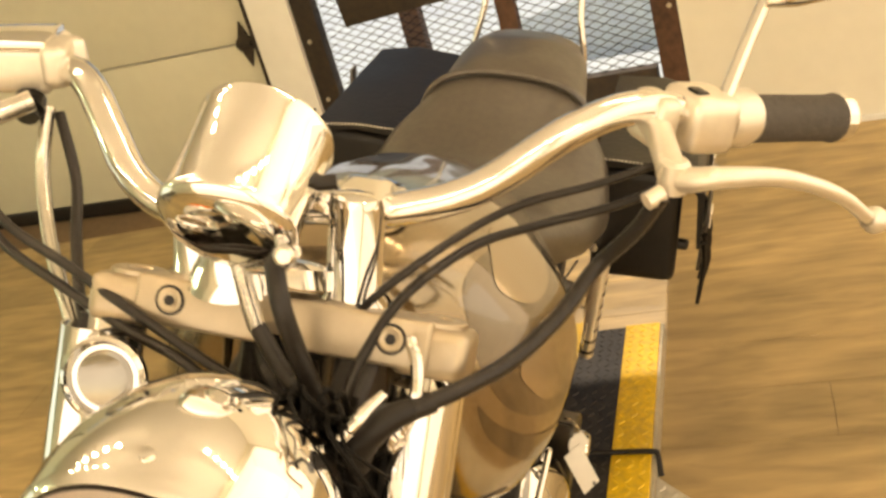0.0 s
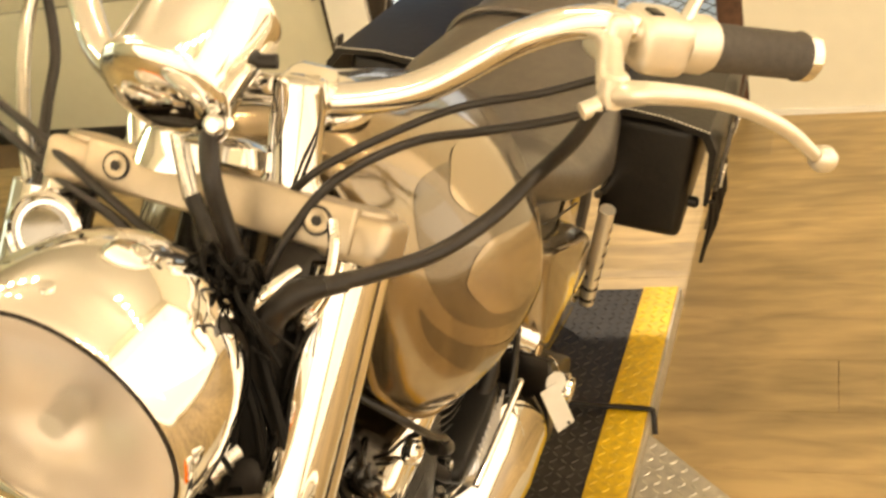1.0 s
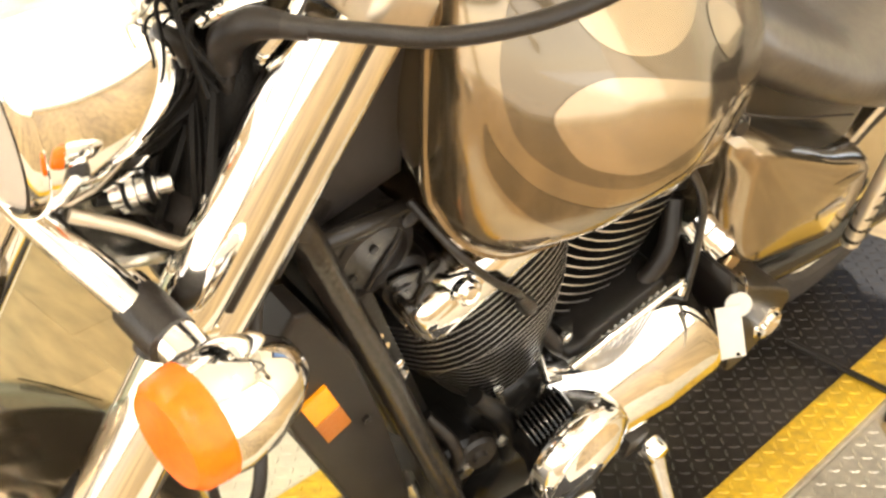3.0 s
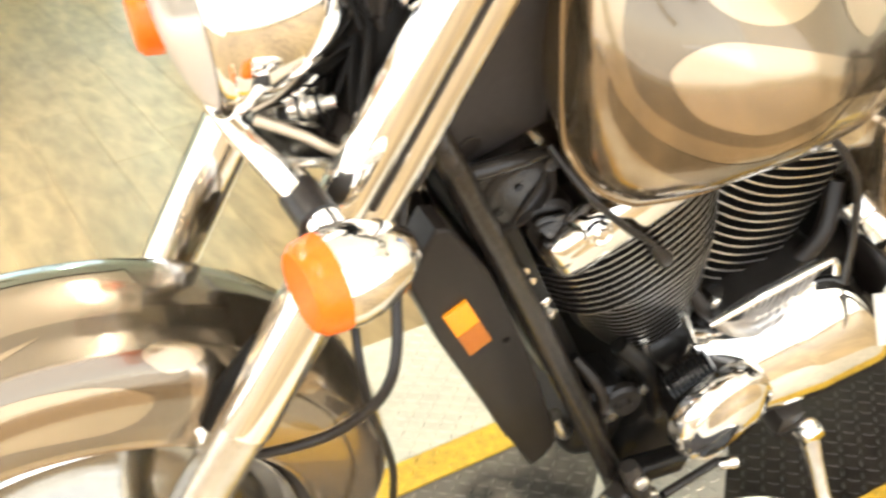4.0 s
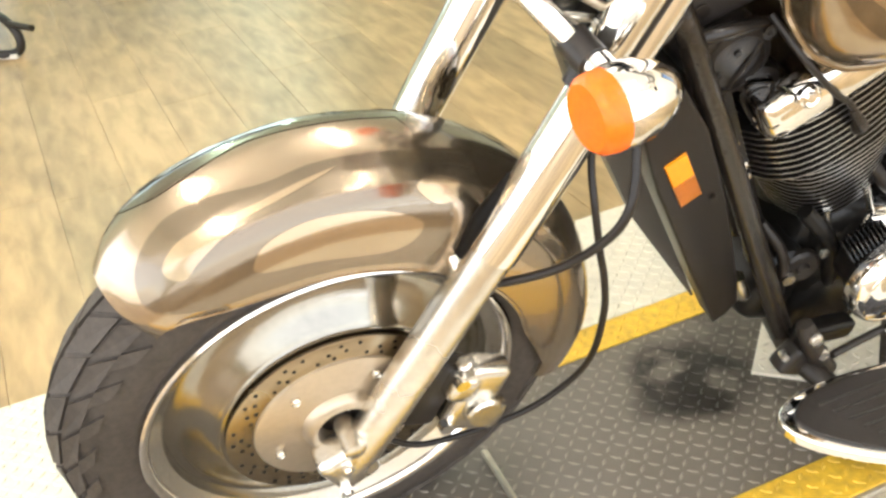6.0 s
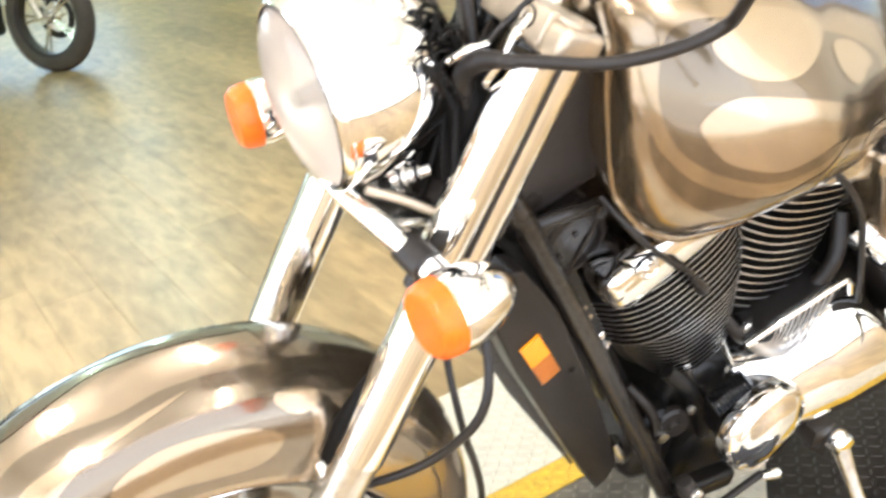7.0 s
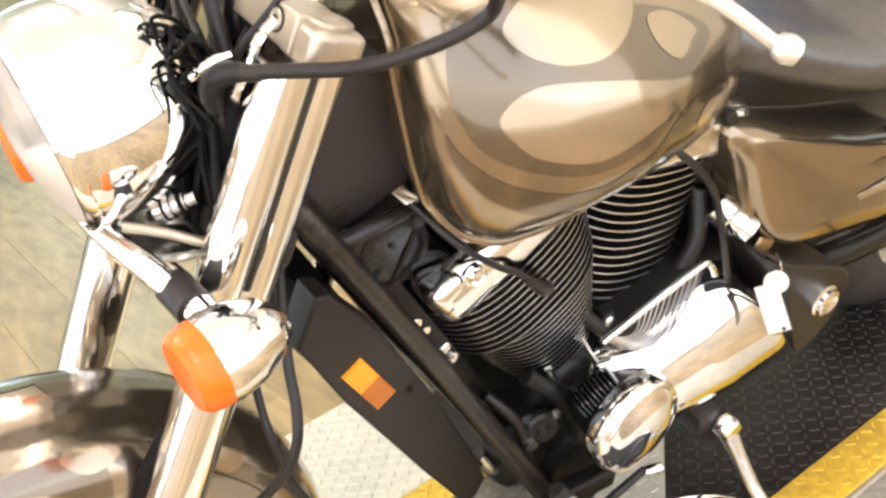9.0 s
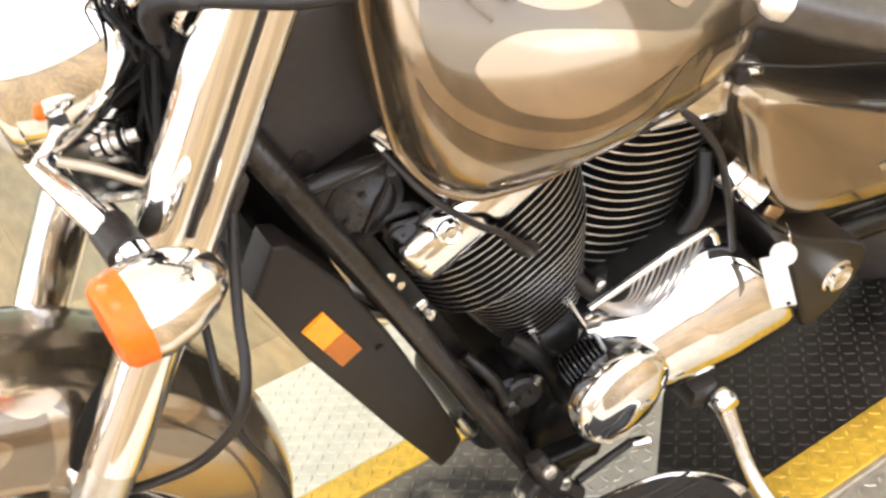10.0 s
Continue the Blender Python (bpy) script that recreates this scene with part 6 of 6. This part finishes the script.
res = part("brake_reservoir", box((-0.283, -0.905, 1.146), (0.052, 0.050, 0.040), Matrix.Rotation(radians(14), 3, "Z"), 0.006, 3), LEVER, hb, "square cream metal brake fluid reservoir")
part("reservoir_lid", box((-0.283, -0.905, 1.169), (0.056, 0.054, 0.010), Matrix.Rotation(radians(14), 3, "Z"), 0.003, 2), CHROME, res, "bright reservoir lid")
part("reservoir_clamp", box((-0.246, -0.912, 1.154), (0.022, 0.040, 0.036), Matrix.Rotation(radians(14), 3, "Z"), 0.008, 3), LEVER, res)
part("hose_joint", lathe((-0.270, -0.925, 1.122), (0.3, -0.8, -0.4), [(0, 0.0), (0, 0.013), (0.014, 0.013), (0.016, 0.009), (0.022, 0.009), (0.022, 0.0)], 16), BLACK, res, "black hose joint")
part("brake_lever", tube([(-0.255, -0.945, 1.130), (-0.285, -0.970, 1.120), (-0.340, -0.94, 1.105), (-0.41, -0.88, 1.07)], 0.009, 12), SATIN, hb, "polished brake lever")

# risers and gauge
for x in (0.054, -0.066):
    r = part("bar_riser", lathe((x, -1.040, 1.046), (0, 0.14, 1), [(0, 0.0), (0, 0.026), (0.006, 0.025), (0.012, 0.0205), (0.082, 0.0205), (0.088, 0.0195), (0.090, 0.016), (0.091, 0.0)], 32), CHROME, bike, "chrome handlebar riser")
    part("riser_cap", box((x, -1.020, 1.118), (0.038, 0.046, 0.036), None, 0.010, 4), CHROME, r)
GA = Vector((0, 0.905, 0.425)).normalized()
gauge = part("speedometer", lathe((-0.013, -1.104, 1.134), GA, [(-0.007, 0.0), (-0.007, 0.026), (-0.0055, 0.038), (-0.002, 0.0445), (0.001, 0.0475), (0.004, 0.0485), (0.007, 0.0475), (0.076, 0.0475), (0.081, 0.0495), (0.086, 0.0485), (0.087, 0.045), (0.082, 0.044), (0.082, 0.0)], 56), CHROME, bike, "large chrome speedometer pod")
part("gauge_bracket", tube([(-0.013, -1.085, 1.095), (0.018, -1.092, 1.105), (0.031, -1.098, 1.122)], 0.0065, 12), CHROME, gauge)
part("gauge_bolt", lathe((0.030, -1.108, 1.124), (0.2, -0.9, 0.3), [(0, 0.0075), (0.006, 0.0075), (0.008, 0.005), (0.008, 0.0)], 12), SATIN, gauge)
part("gauge_foot", lathe((-0.030, -1.060, 1.062), (0, 0.1, 1), [(0, 0.0), (0, 0.034), (0.012, 0.030), (0.030, 0.022), (0.05, 0.02), (0.052, 0.0)], 24), CHROME, gauge, "chrome gauge foot")
part("trip_knob", tube([(0.030, -1.055, 1.150), (0.046, -1.050, 1.152)], 0.0055, 12, 1), RUBBER, gauge, "black trip knob")

# horn behind the clamp on the right
part("horn_ring", lathe((-0.098, -1.128, 1.012), (0.1, -0.9, 0.4), [(0, 0.0), (0.0, 0.026), (0.006, 0.031), (0.012, 0.031), (0.014, 0.028), (0.008, 0.024), (0.006, 0.0)], 32), CHROME, bike, "round chrome horn cover")

# chrome dome given darker metal to carry its dark reflection
part("horn_grille", lathe((-0.0975, -1.1335, 1.0145), (0.1, -0.9, 0.4), [(0.0, 0.0), (0.002, 0.021), (0.006, 0.018), (0.009, 0.0)], 28), DISH, bike, "domed chrome horn cover, dark reflection put into its colour")

# control cables
CABLES = (
    ("clutch_cable", 0.0063, RUBBER, [(0.262, -0.975, 1.140), (0.247, -0.968, 1.105), (0.222, -0.962, 1.066), (0.203, -1.004, 1.046), (0.178, -1.056, 1.036), (0.150, -1.104, 1.038), (0.118, -1.136, 1.033), (0.090, -1.146, 1.006), (0.088, -1.140, 0.965), (0.075, -1.12, 0.90), (0.06, -1.11, 0.84)]),
    ("switch_cable", 0.0033, RUBBER, [(0.255, -0.935, 1.146), (0.215, -0.950, 1.130), (0.165, -0.971, 1.116), (0.129, -1.000, 1.102), (0.090, -1.060, 1.086), (0.060, -1.066, 1.052), (0.036, -1.072, 1.030), (0.050, -1.105, 1.005), (0.066, -1.120, 0.96), (0.06, -1.12, 0.86)]),
    ("switch_cable", 0.0038, RUBBER, [(0.275, -0.900, 1.120), (0.229, -0.923, 1.101), (0.172, -0.945, 1.085), (0.134, -1.000, 1.090), (0.100, -1.059, 1.078), (0.080, -1.088, 1.046), (0.072, -1.112, 1.018), (0.070, -1.130, 0.98), (0.07, -1.135, 0.90), (0.06, -1.14, 0.82)]),
    ("throttle_cable", 0.0040, RUBBER, [(-0.300, -0.99, 1.10), (-0.240, -1.030, 1.066), (-0.165, -1.060, 1.052), (-0.095, -1.090, 1.042), (-0.038, -1.110, 1.030), (0.020, -1.120, 1.005), (0.055, -1.130, 0.96), (0.05, -1.12, 0.86)]),
    ("throttle_cable", 0.0040, RUBBER, [(-0.300, -0.99, 1.075), (-0.244, -1.030, 1.045), (-0.177, -1.060, 1.035), (-0.105, -1.090, 1.027), (-0.044, -1.115, 1.025), (0.010, -1.13, 0.995), (0.045, -1.135, 0.95), (0.04, -1.12, 0.85)]),
    ("speedometer_cable", 0.0072, RUBBER, [(0.011, -1.085, 1.112), (0.026, -1.110, 1.088), (0.036, -1.112, 1.055), (0.050, -1.114, 1.022), (0.066, -1.118, 0.99), (0.072, -1.128, 0.93), (0.06, -1.13, 0.84)]),
    ("choke_cable", 0.0065, RUBBER, [(0.000, -1.094, 1.056), (0.022, -1.106, 1.032), (0.048, -1.120, 1.010), (0.066, -1.134, 0.985), (0.078, -1.148, 0.94), (0.07, -1.15, 0.86), (0.05, -1.15, 0.80)]),
    ("brake_hose", 0.0062, SATIN, [(-0.258, -0.920, 1.114), (-0.252, -0.950, 1.069), (-0.220, -1.000, 1.030), (-0.170, -1.060, 1.006), (-0.134, -1.100, 0.985), (-0.10, -1.14, 0.93)]),
    ("switch_cable", 0.0048, RUBBER, [(-0.248, -0.920, 1.110), (-0.221, -0.950, 1.064), (-0.196, -1.000, 1.034), (-0.151, -1.070, 1.010), (-0.10, -1.11, 0.97)]),
    ("brake_hose", 0.0054, RUBBER, [(0.10, -1.12, 0.83), (0.125, -1.138, 0.775), (0.150, -1.152, 0.730), (0.172, -1.161, 0.700), (0.186, -1.173, 0.670), (0.182, -1.190, 0.632), (0.154, -1.225, 0.573), (0.126, -1.274, 0.541), (0.112, -1.300, 0.535)]),
    ("sensor_cable", 0.0045, RUBBER, [(0.06, -1.14, 0.80), (0.085, -1.165, 0.73), (0.108, -1.174, 0.672), (0.135, -1.180, 0.638), (0.155, -1.176, 0.580), (0.150, -1.159, 0.520), (0.140, -1.142, 0.435), (0.130, -1.142, 0.334), (0.120, -1.173, 0.270), (0.110, -1.238, 0.224), (0.100, -1.36, 0.215), (0.09, -1.42, 0.25)]),
)
for name, r, material, pts in CABLES:
    part(name, tube(pts, r, 12, 6), material, bike)
part("cable_ferrule", tube([(-0.012, -1.088, 1.10), (-0.006, -1.091, 1.075), (0.002, -1.095, 1.052)], 0.0068, 12, 3), SATIN, bike, "pale metal cable ferrule")
part("cable_sleeve", tube([(0.126, -1.128, 1.035), (0.110, -1.141, 1.031), (0.095, -1.148, 1.014), (0.091, -1.146, 0.992)], [0.0075, 0.0105, 0.0115, 0.0095], 14, 4), PLASTIC, bike, "grey rubber cable boot")
part("sleeve_collar", tube([(0.136, -1.120, 1.036), (0.124, -1.130, 1.035)], [0.0072, 0.0080], 14, 1), SATINBLACK, bike, "black cable collar")
part("cable_guide", tube([(0.104, -1.128, 1.041), (0.094, -1.146, 1.034), (0.083, -1.158, 1.022)], [0.004, 0.006, 0.005], 10, 3), CHROME, bike, "chrome cable guide")
part("cable_hook", tube([(0.112, -1.092, 1.062), (0.122, -1.112, 1.056), (0.124, -1.126, 1.036), (0.114, -1.136, 1.012), (0.100, -1.128, 0.990)], 0.0045, 8), CHROME, bike, "bent wire cable hook")
rng = random.Random(4)
loom = part("wiring_loom", tube([(0.062, -1.118, 1.015), (0.066, -1.124, 0.975), (0.068, -1.130, 0.90), (0.055, -1.135, 0.84), (0.04, -1.13, 0.78)], [0.014, 0.034, 0.044, 0.042, 0.03], 16), LOOM, bike, "bundle of black wiring")
for k in range(26):
    a = Vector((0.062 + rng.uniform(-0.02, 0.03), -1.135 + rng.uniform(-0.02, 0.015), 1.005 - 0.03 * rng.random()))
    b = Vector((0.055 + rng.uniform(-0.05, 0.05), -1.145 + rng.uniform(-0.03, 0.02), 0.80 + 0.08 * rng.random()))
    c = a.lerp(b, 0.5) + Vector((rng.uniform(-0.02, 0.03), rng.uniform(-0.03, 0.005), rng.uniform(-0.02, 0.02)))
    part("loose_wire", tube([a, c, b], 0.0025 + 0.002 * rng.random(), 6, 6), LOOM, loom)
for k in range(14):
    a = Vector((0.035 + 0.05 * rng.random(), -1.130 - 0.012 * rng.random(), 0.985 + 0.045 * rng.random()))
    b = a + Vector((rng.uniform(-0.035, 0.03), rng.uniform(-0.035, -0.012), rng.uniform(0.0, 0.04)))
    c = b + Vector((rng.uniform(-0.03, 0.02), rng.uniform(-0.012, 0.012), rng.uniform(-0.04, 0.0)))
    part("loose_wire", tube([a, (a + b) / 2 + Vector((0, 0, 0.016)), b, c], 0.0014 + 0.0010 * rng.random(), 6, 5), LOOM, loom)
for k in range(16):
    a = Vector((0.03 + 0.04 * rng.random(), -1.128, 0.97 + 0.05 * rng.random()))
    b = a + Vector((rng.uniform(-0.01, 0.03), -0.035 - 0.02 * rng.random(), rng.uniform(0.02, 0.05)))
    c = b + Vector((rng.uniform(-0.01, 0.03), rng.uniform(-0.005, 0.02), rng.uniform(-0.05, -0.02)))
    part("loose_wire", tube([a, (a + b) / 2 + Vector((0, 0, 0.012)), b, c], 0.0013 + 0.0009 * rng.random(), 6, 6), LOOM, loom)
for k in range(7):
    q = Vector((0.045 + rng.uniform(-0.04, 0.04), -1.165 + rng.uniform(-0.02, 0.02), 0.865 + rng.uniform(-0.02, 0.05)))
    part("wire_connector", box(q, (0.022, 0.014, 0.012), Matrix.Rotation(k, 3, "Y"), 0.003), (SATIN, LOOM, LOOM, TAG)[k % 4], loom)
can = part("relay_can", lathe((0.066, -1.212, 0.899), (0.55, 1, 0.35), [(0, 0.0), (0, 0.009), (0.010, 0.009), (0.011, 0.0115), (0.017, 0.0115), (0.018, 0.0095), (0.030, 0.0095), (0.031, 0.007), (0.040, 0.007), (0.041, 0.0)], 20), SATIN, bike, "grey metal relay can")
for d in (0.008, 0.024):
    q = Vector((0.066, -1.212, 0.899)) + Vector((0.55, 1, 0.35)).normalized() * d
    part("can_band", lathe(q, (0.55, 1, 0.35), [(0, 0.0098), (0.001, 0.0124), (0.0035, 0.0124), (0.0045, 0.0098)], 20, True), LOOM, can, "black clamp band")
part("relay_bracket", box((0.045, -1.190, 0.878), (0.05, 0.035, 0.006), Matrix.Rotation(radians(-30), 3, "X"), 0.002), SATIN, bike, "grey folded bracket")

# ---- further off ----


def far_bike(m, label, paint, spokes=10):
    """A parked black motorcycle seen far off: wheels, engine, tank, seat, fork, exhaust."""
    ob = empty("motorcycle", label, "motorcycle", m, "parked motorcycles")
    for y in (-0.72, 0.72):
        c = Vector((0, y, 0.32))
        w = part("wheel", lathe(c, (1, 0, 0), [(0.04, 0.235), (0.03, 0.215), (-0.03, 0.215), (-0.04, 0.235), (-0.035, 0.24), (0.035, 0.24)], 36, True), SATINBLACK, ob)
        part("tyre", lathe(c, (1, 0, 0), [(0.05 * math.sin(radians(a)), 0.27 + 0.055 * math.cos(radians(a))) for a in range(-110, 111, 20)] + [(0.04, 0.235), (-0.04, 0.235)], 40, True), TYRE, w)
        for k in range(spokes):
            a = 2 * math.pi * (k // 2) / (spokes // 2) + (0.10 if k % 2 else -0.10)
            d = Vector((0, math.cos(a), math.sin(a)))
            part("spoke", tube([c + d * 0.04, c + d * 0.22], 0.0085, 6, 1), SATIN, w)
        part("hub", lathe(c, (1, 0, 0), [(-0.06, 0.0), (-0.06, 0.036), (0.06, 0.036), (0.06, 0.0)], 20), SATIN, w)
        part("brake_disc", lathe(c + Vector((0.06, 0, 0)), (1, 0, 0), [(0, 0.09), (0.004, 0.09), (0.004, 0.13), (0, 0.13)], 32, True), SATINBLACK, w)
    for s in (1, -1):
        part("fork_leg", tube([(s * 0.09, -0.74, 0.32), (s * 0.09, -0.48, 0.92)], 0.022, 12, 1), SATIN, ob)
    part("engine", box((0, 0.0, 0.42), (0.34, 0.44, 0.38), None, 0.05, 3), FINBLACK, ob)
    part("fuel_tank", lathe((0, -0.32, 0.80), (0, 1, 0), [(0, 0.0), (0.02, 0.08), (0.12, 0.14), (0.32, 0.13), (0.46, 0.06), (0.47, 0.0)], 28, False, (1.0, 0.8)), paint, ob)
    part("seat", box((0, 0.38, 0.76), (0.24, 0.50, 0.12), Matrix.Rotation(radians(6), 3, "X"), 0.04, 3), LEATHER, ob)
    part("handlebar", tube([(-0.38, -0.30, 1.04), (-0.15, -0.42, 1.0), (0.15, -0.42, 1.0), (0.38, -0.30, 1.04)], 0.013, 10), SATINBLACK, ob)
    part("exhaust", tube([(-0.14, -0.1, 0.3), (-0.2, 0.3, 0.28), (-0.2, 0.8, 0.36)], 0.04, 14), CHROME, ob)
    part("frame", tube([(0, -0.5, 0.9), (0, -0.2, 0.3), (0, 0.3, 0.25), (0, 0.72, 0.32)], 0.025, 12), SATINBLACK, ob)
    part("headlamp", lathe((0, -0.58, 0.90), (0, 1, 0), [(0, 0.0), (0, 0.085), (0.05, 0.08), (0.12, 0.04), (0.13, 0.0)], 24), CHROME, ob)
    part("side_stand", tube([(0.12, 0.1, 0.25), (0.22, 0.12, 0.01)], 0.012, 8, 1), SATINBLACK, ob)
    part("indicator", lathe((0.15, -0.55, 0.80), (0, 1, 0), [(0, 0.0), (0, 0.03), (0.04, 0.02), (0.045, 0.0)], 16), AMBER, ob)
    return ob


far_bike(pose(-6.45, -0.95, FLOOR, 0, 8, 127), "black parked motorcycle on chrome spoked wheels", BLACK)
far_bike(pose(-4.62, -2.12, FLOOR, 0, 6, 2), "black parked motorcycle behind a black tube stand", BLACK)
far_bike(pose(-7.9, 1.185, FLOOR, 0, 8, 100), "black parked sport motorcycle seen from its side", BLACK, 6)
cab = empty("display_cabinet", "white low display cabinet against the wall", "cabinet", pose(-6.2, 1.55, FLOOR, 0, 0, -5))
part("cabinet_body", box((0, 0, 0.45), (0.7, 0.4, 0.9), None, 0.01), TRIM, cab)
part("cabinet_top", box((0, 0, 0.915), (0.74, 0.44, 0.03), None, 0.006), TRIM, cab)
plant = empty("potted_plant", "small green potted plant on the white cabinet", "plant", pose(-6.2, 1.5, FLOOR + 0.93))
part("pot", lathe((0, 0, 0), (0, 0, 1), [(0, 0.0), (0, 0.07), (0.14, 0.10), (0.14, 0.09), (0.12, 0.0)], 20), RUST, plant)
LEAF = mat("green_leaf", (0.06, 0.14, 0.03), 0.5, 0.0, 0.3, 30)
lb = bmesh.new()
lr = random.Random(2)
for k in range(70):
    a, e, r = lr.uniform(0, 6.28), lr.uniform(0.1, 1.4), lr.uniform(0.08, 0.24)
    tip = Vector((r * math.cos(a) * math.cos(e), r * math.sin(a) * math.cos(e), 0.16 + r * math.sin(e)))
    sd2 = Vector((-math.sin(a), math.cos(a), 0)) * 0.02
    base = Vector((0, 0, 0.13))
    mid = base.lerp(tip, 0.55) + Vector((0, 0, 0.02))
    vs = [lb.verts.new(q) for q in (base, mid - sd2, tip, mid + sd2)]
    lb.faces.new(vs)
tagged(part("foliage", lb, LEAF, plant), kind="stuff")

# loose wheel standing in a floor chock before the garage door
spare = empty("spare_wheel", "loose black motorcycle wheel with a cream rim band standing upright", "wheel", pose(-3.05, 0.93, FLOOR, 0, 0, 90))
hubc = Vector((0, 0, 0.312))
part("tyre", lathe(hubc, (1, 0, 0), [(0.055 * math.sin(radians(a)), 0.252 + 0.060 * math.cos(radians(a))) for a in range(-110, 111, 20)] + [(0.045, 0.222), (-0.045, 0.222)], 56, True), TYRE, spare)
for side in (1, -1):
    part("rim_band", lathe(hubc + Vector((side * 0.046, 0, 0)), (side, 0, 0), [(0, 0.214), (0.006, 0.218), (0.008, 0.226), (0.006, 0.234), (0, 0.236)], 56, True), ALLOY, spare, "cream rim band")
part("rim", lathe(hubc, (1, 0, 0), [(0.046, 0.226), (0.030, 0.200), (-0.030, 0.200), (-0.046, 0.226)], 48, True), SATINBLACK, spare)
for k in range(10):
    a = math.pi * k / 5
    d = Vector((0, math.cos(a), math.sin(a)))
    part("spoke", tube([hubc + d * 0.04, hubc + d * 0.205], 0.010, 8, 1), SATINBLACK, spare)
part("hub", lathe(hubc, (1, 0, 0), [(-0.06, 0.0), (-0.06, 0.045), (0.06, 0.045), (0.06, 0.0)], 24), SATIN, spare)
part("brake_disc", lathe(hubc + Vector((-0.055, 0, 0)), (1, 0, 0), [(0, 0.09), (0.004, 0.09), (0.004, 0.14), (0, 0.14)], 36, True), SATIN, spare)
chock = empty("wheel_chock", "black steel chock holding the loose wheel", "stand", pose(-3.05, 0.93, FLOOR, 0, 0, 90))
for side in (1, -1):
    part("chock_rail", tube([(side * 0.075, -0.32, 0.018), (side * 0.075, 0.32, 0.018)], 0.016, 10, 1), SATINBLACK, chock)
    part("chock_hoop", tube([(side * 0.075, 0.24, 0.03), (side * 0.075, 0.27, 0.20), (side * 0.05, 0.27, 0.24)], 0.012, 10), SATINBLACK, chock)
part("chock_bar", tube([(-0.075, 0.322, 0.018), (0.075, 0.322, 0.018)], 0.014, 10, 1), SATINBLACK, chock)

# bent black tube stand on the floor
tub = empty("paddock_stand", "black bent tube stand on small feet", "stand", pose(-3.09, -1.705, FLOOR))
part("stand_tube", tube([(-0.55, -0.22, 0.16), (-0.2, -0.10, 0.15), (-0.05, -0.03, 0.13), (0.0, 0.0, 0.07), (-0.01, -0.02, 0.02), (-0.06, -0.10, 0.016), (-0.3, -0.3, 0.016)], 0.016, 12), SATINBLACK, tub)
part("stand_tube", tube([(-0.02, -0.02, 0.12), (0.06, 0.05, 0.11)], 0.012, 10, 1), SATINBLACK, tub)
part("foot_pad", box((-0.03, -0.06, 0.010), (0.10, 0.03, 0.018), Matrix.Rotation(radians(55), 3, "Z"), 0.004), TAG, tub, "pale plastic foot pad")

# ---- floor planks ----
PL, PW, PT = 1.22, 0.182, 0.008
near, rest = [], []
rows_y = int(7.0 / PW)
prng = random.Random(11)
for r in range(rows_y):
    y = -5.2 + r * PW
    x = -9.6 - prng.random() * PL
    while x < 2.8:
        x0, x1 = max(x, -9.65), min(x + PL, 2.8)
        if x1 - x0 > 0.05:
            (near if (x1 > -4.0 and y > -3.4) else rest).append((x0, x1, y))
        x += PL


def plank_verts(x0, x1, y):
    g, b = 0.0004, 0.0007
    xa, xb, ya, yb = x0 + g, x1 - g, y + g, y + PW - g
    low = [(xa, ya), (xb, ya), (xb, yb), (xa, yb)]
    top = [(xa + b, ya + b), (xb - b, ya + b), (xb - b, yb - b), (xa + b, yb - b)]
    z = FLOOR
    return [(p[0], p[1], z - PT) for p in low] + [(p[0], p[1], z - b) for p in low] + [(p[0], p[1], z) for p in top]


QUADS = [(0, 1, 5, 4), (1, 2, 6, 5), (2, 3, 7, 6), (3, 0, 4, 7), (4, 5, 9, 8), (5, 6, 10, 9), (6, 7, 11, 10), (7, 4, 8, 11), (8, 9, 10, 11)]
near.sort(key=lambda p: abs((p[0] + p[1]) / 2 + 0.8) + abs(p[2] + 0.6))
rest += near[300:]
for x0, x1, y in near[:300]:
    me = bpy.data.meshes.new("plank")
    me.from_pydata(plank_verts(x0, x1, y), [], QUADS)
    me.materials.append(PLANK)
    pl = new("plank", me)
    pl.parent = floor
vs, fs2 = [], []
for x0, x1, y in rest:
    k = len(vs)
    vs += plank_verts(x0, x1, y)
    fs2 += [tuple(k + j for j in q) for q in QUADS]
me = bpy.data.meshes.new("planks_beyond")
me.from_pydata(vs, [], fs2)
me.materials.append(PLANK)
pb = new("plank_field", me)
pb.parent = floor
tagged(pb, kind="stuff")
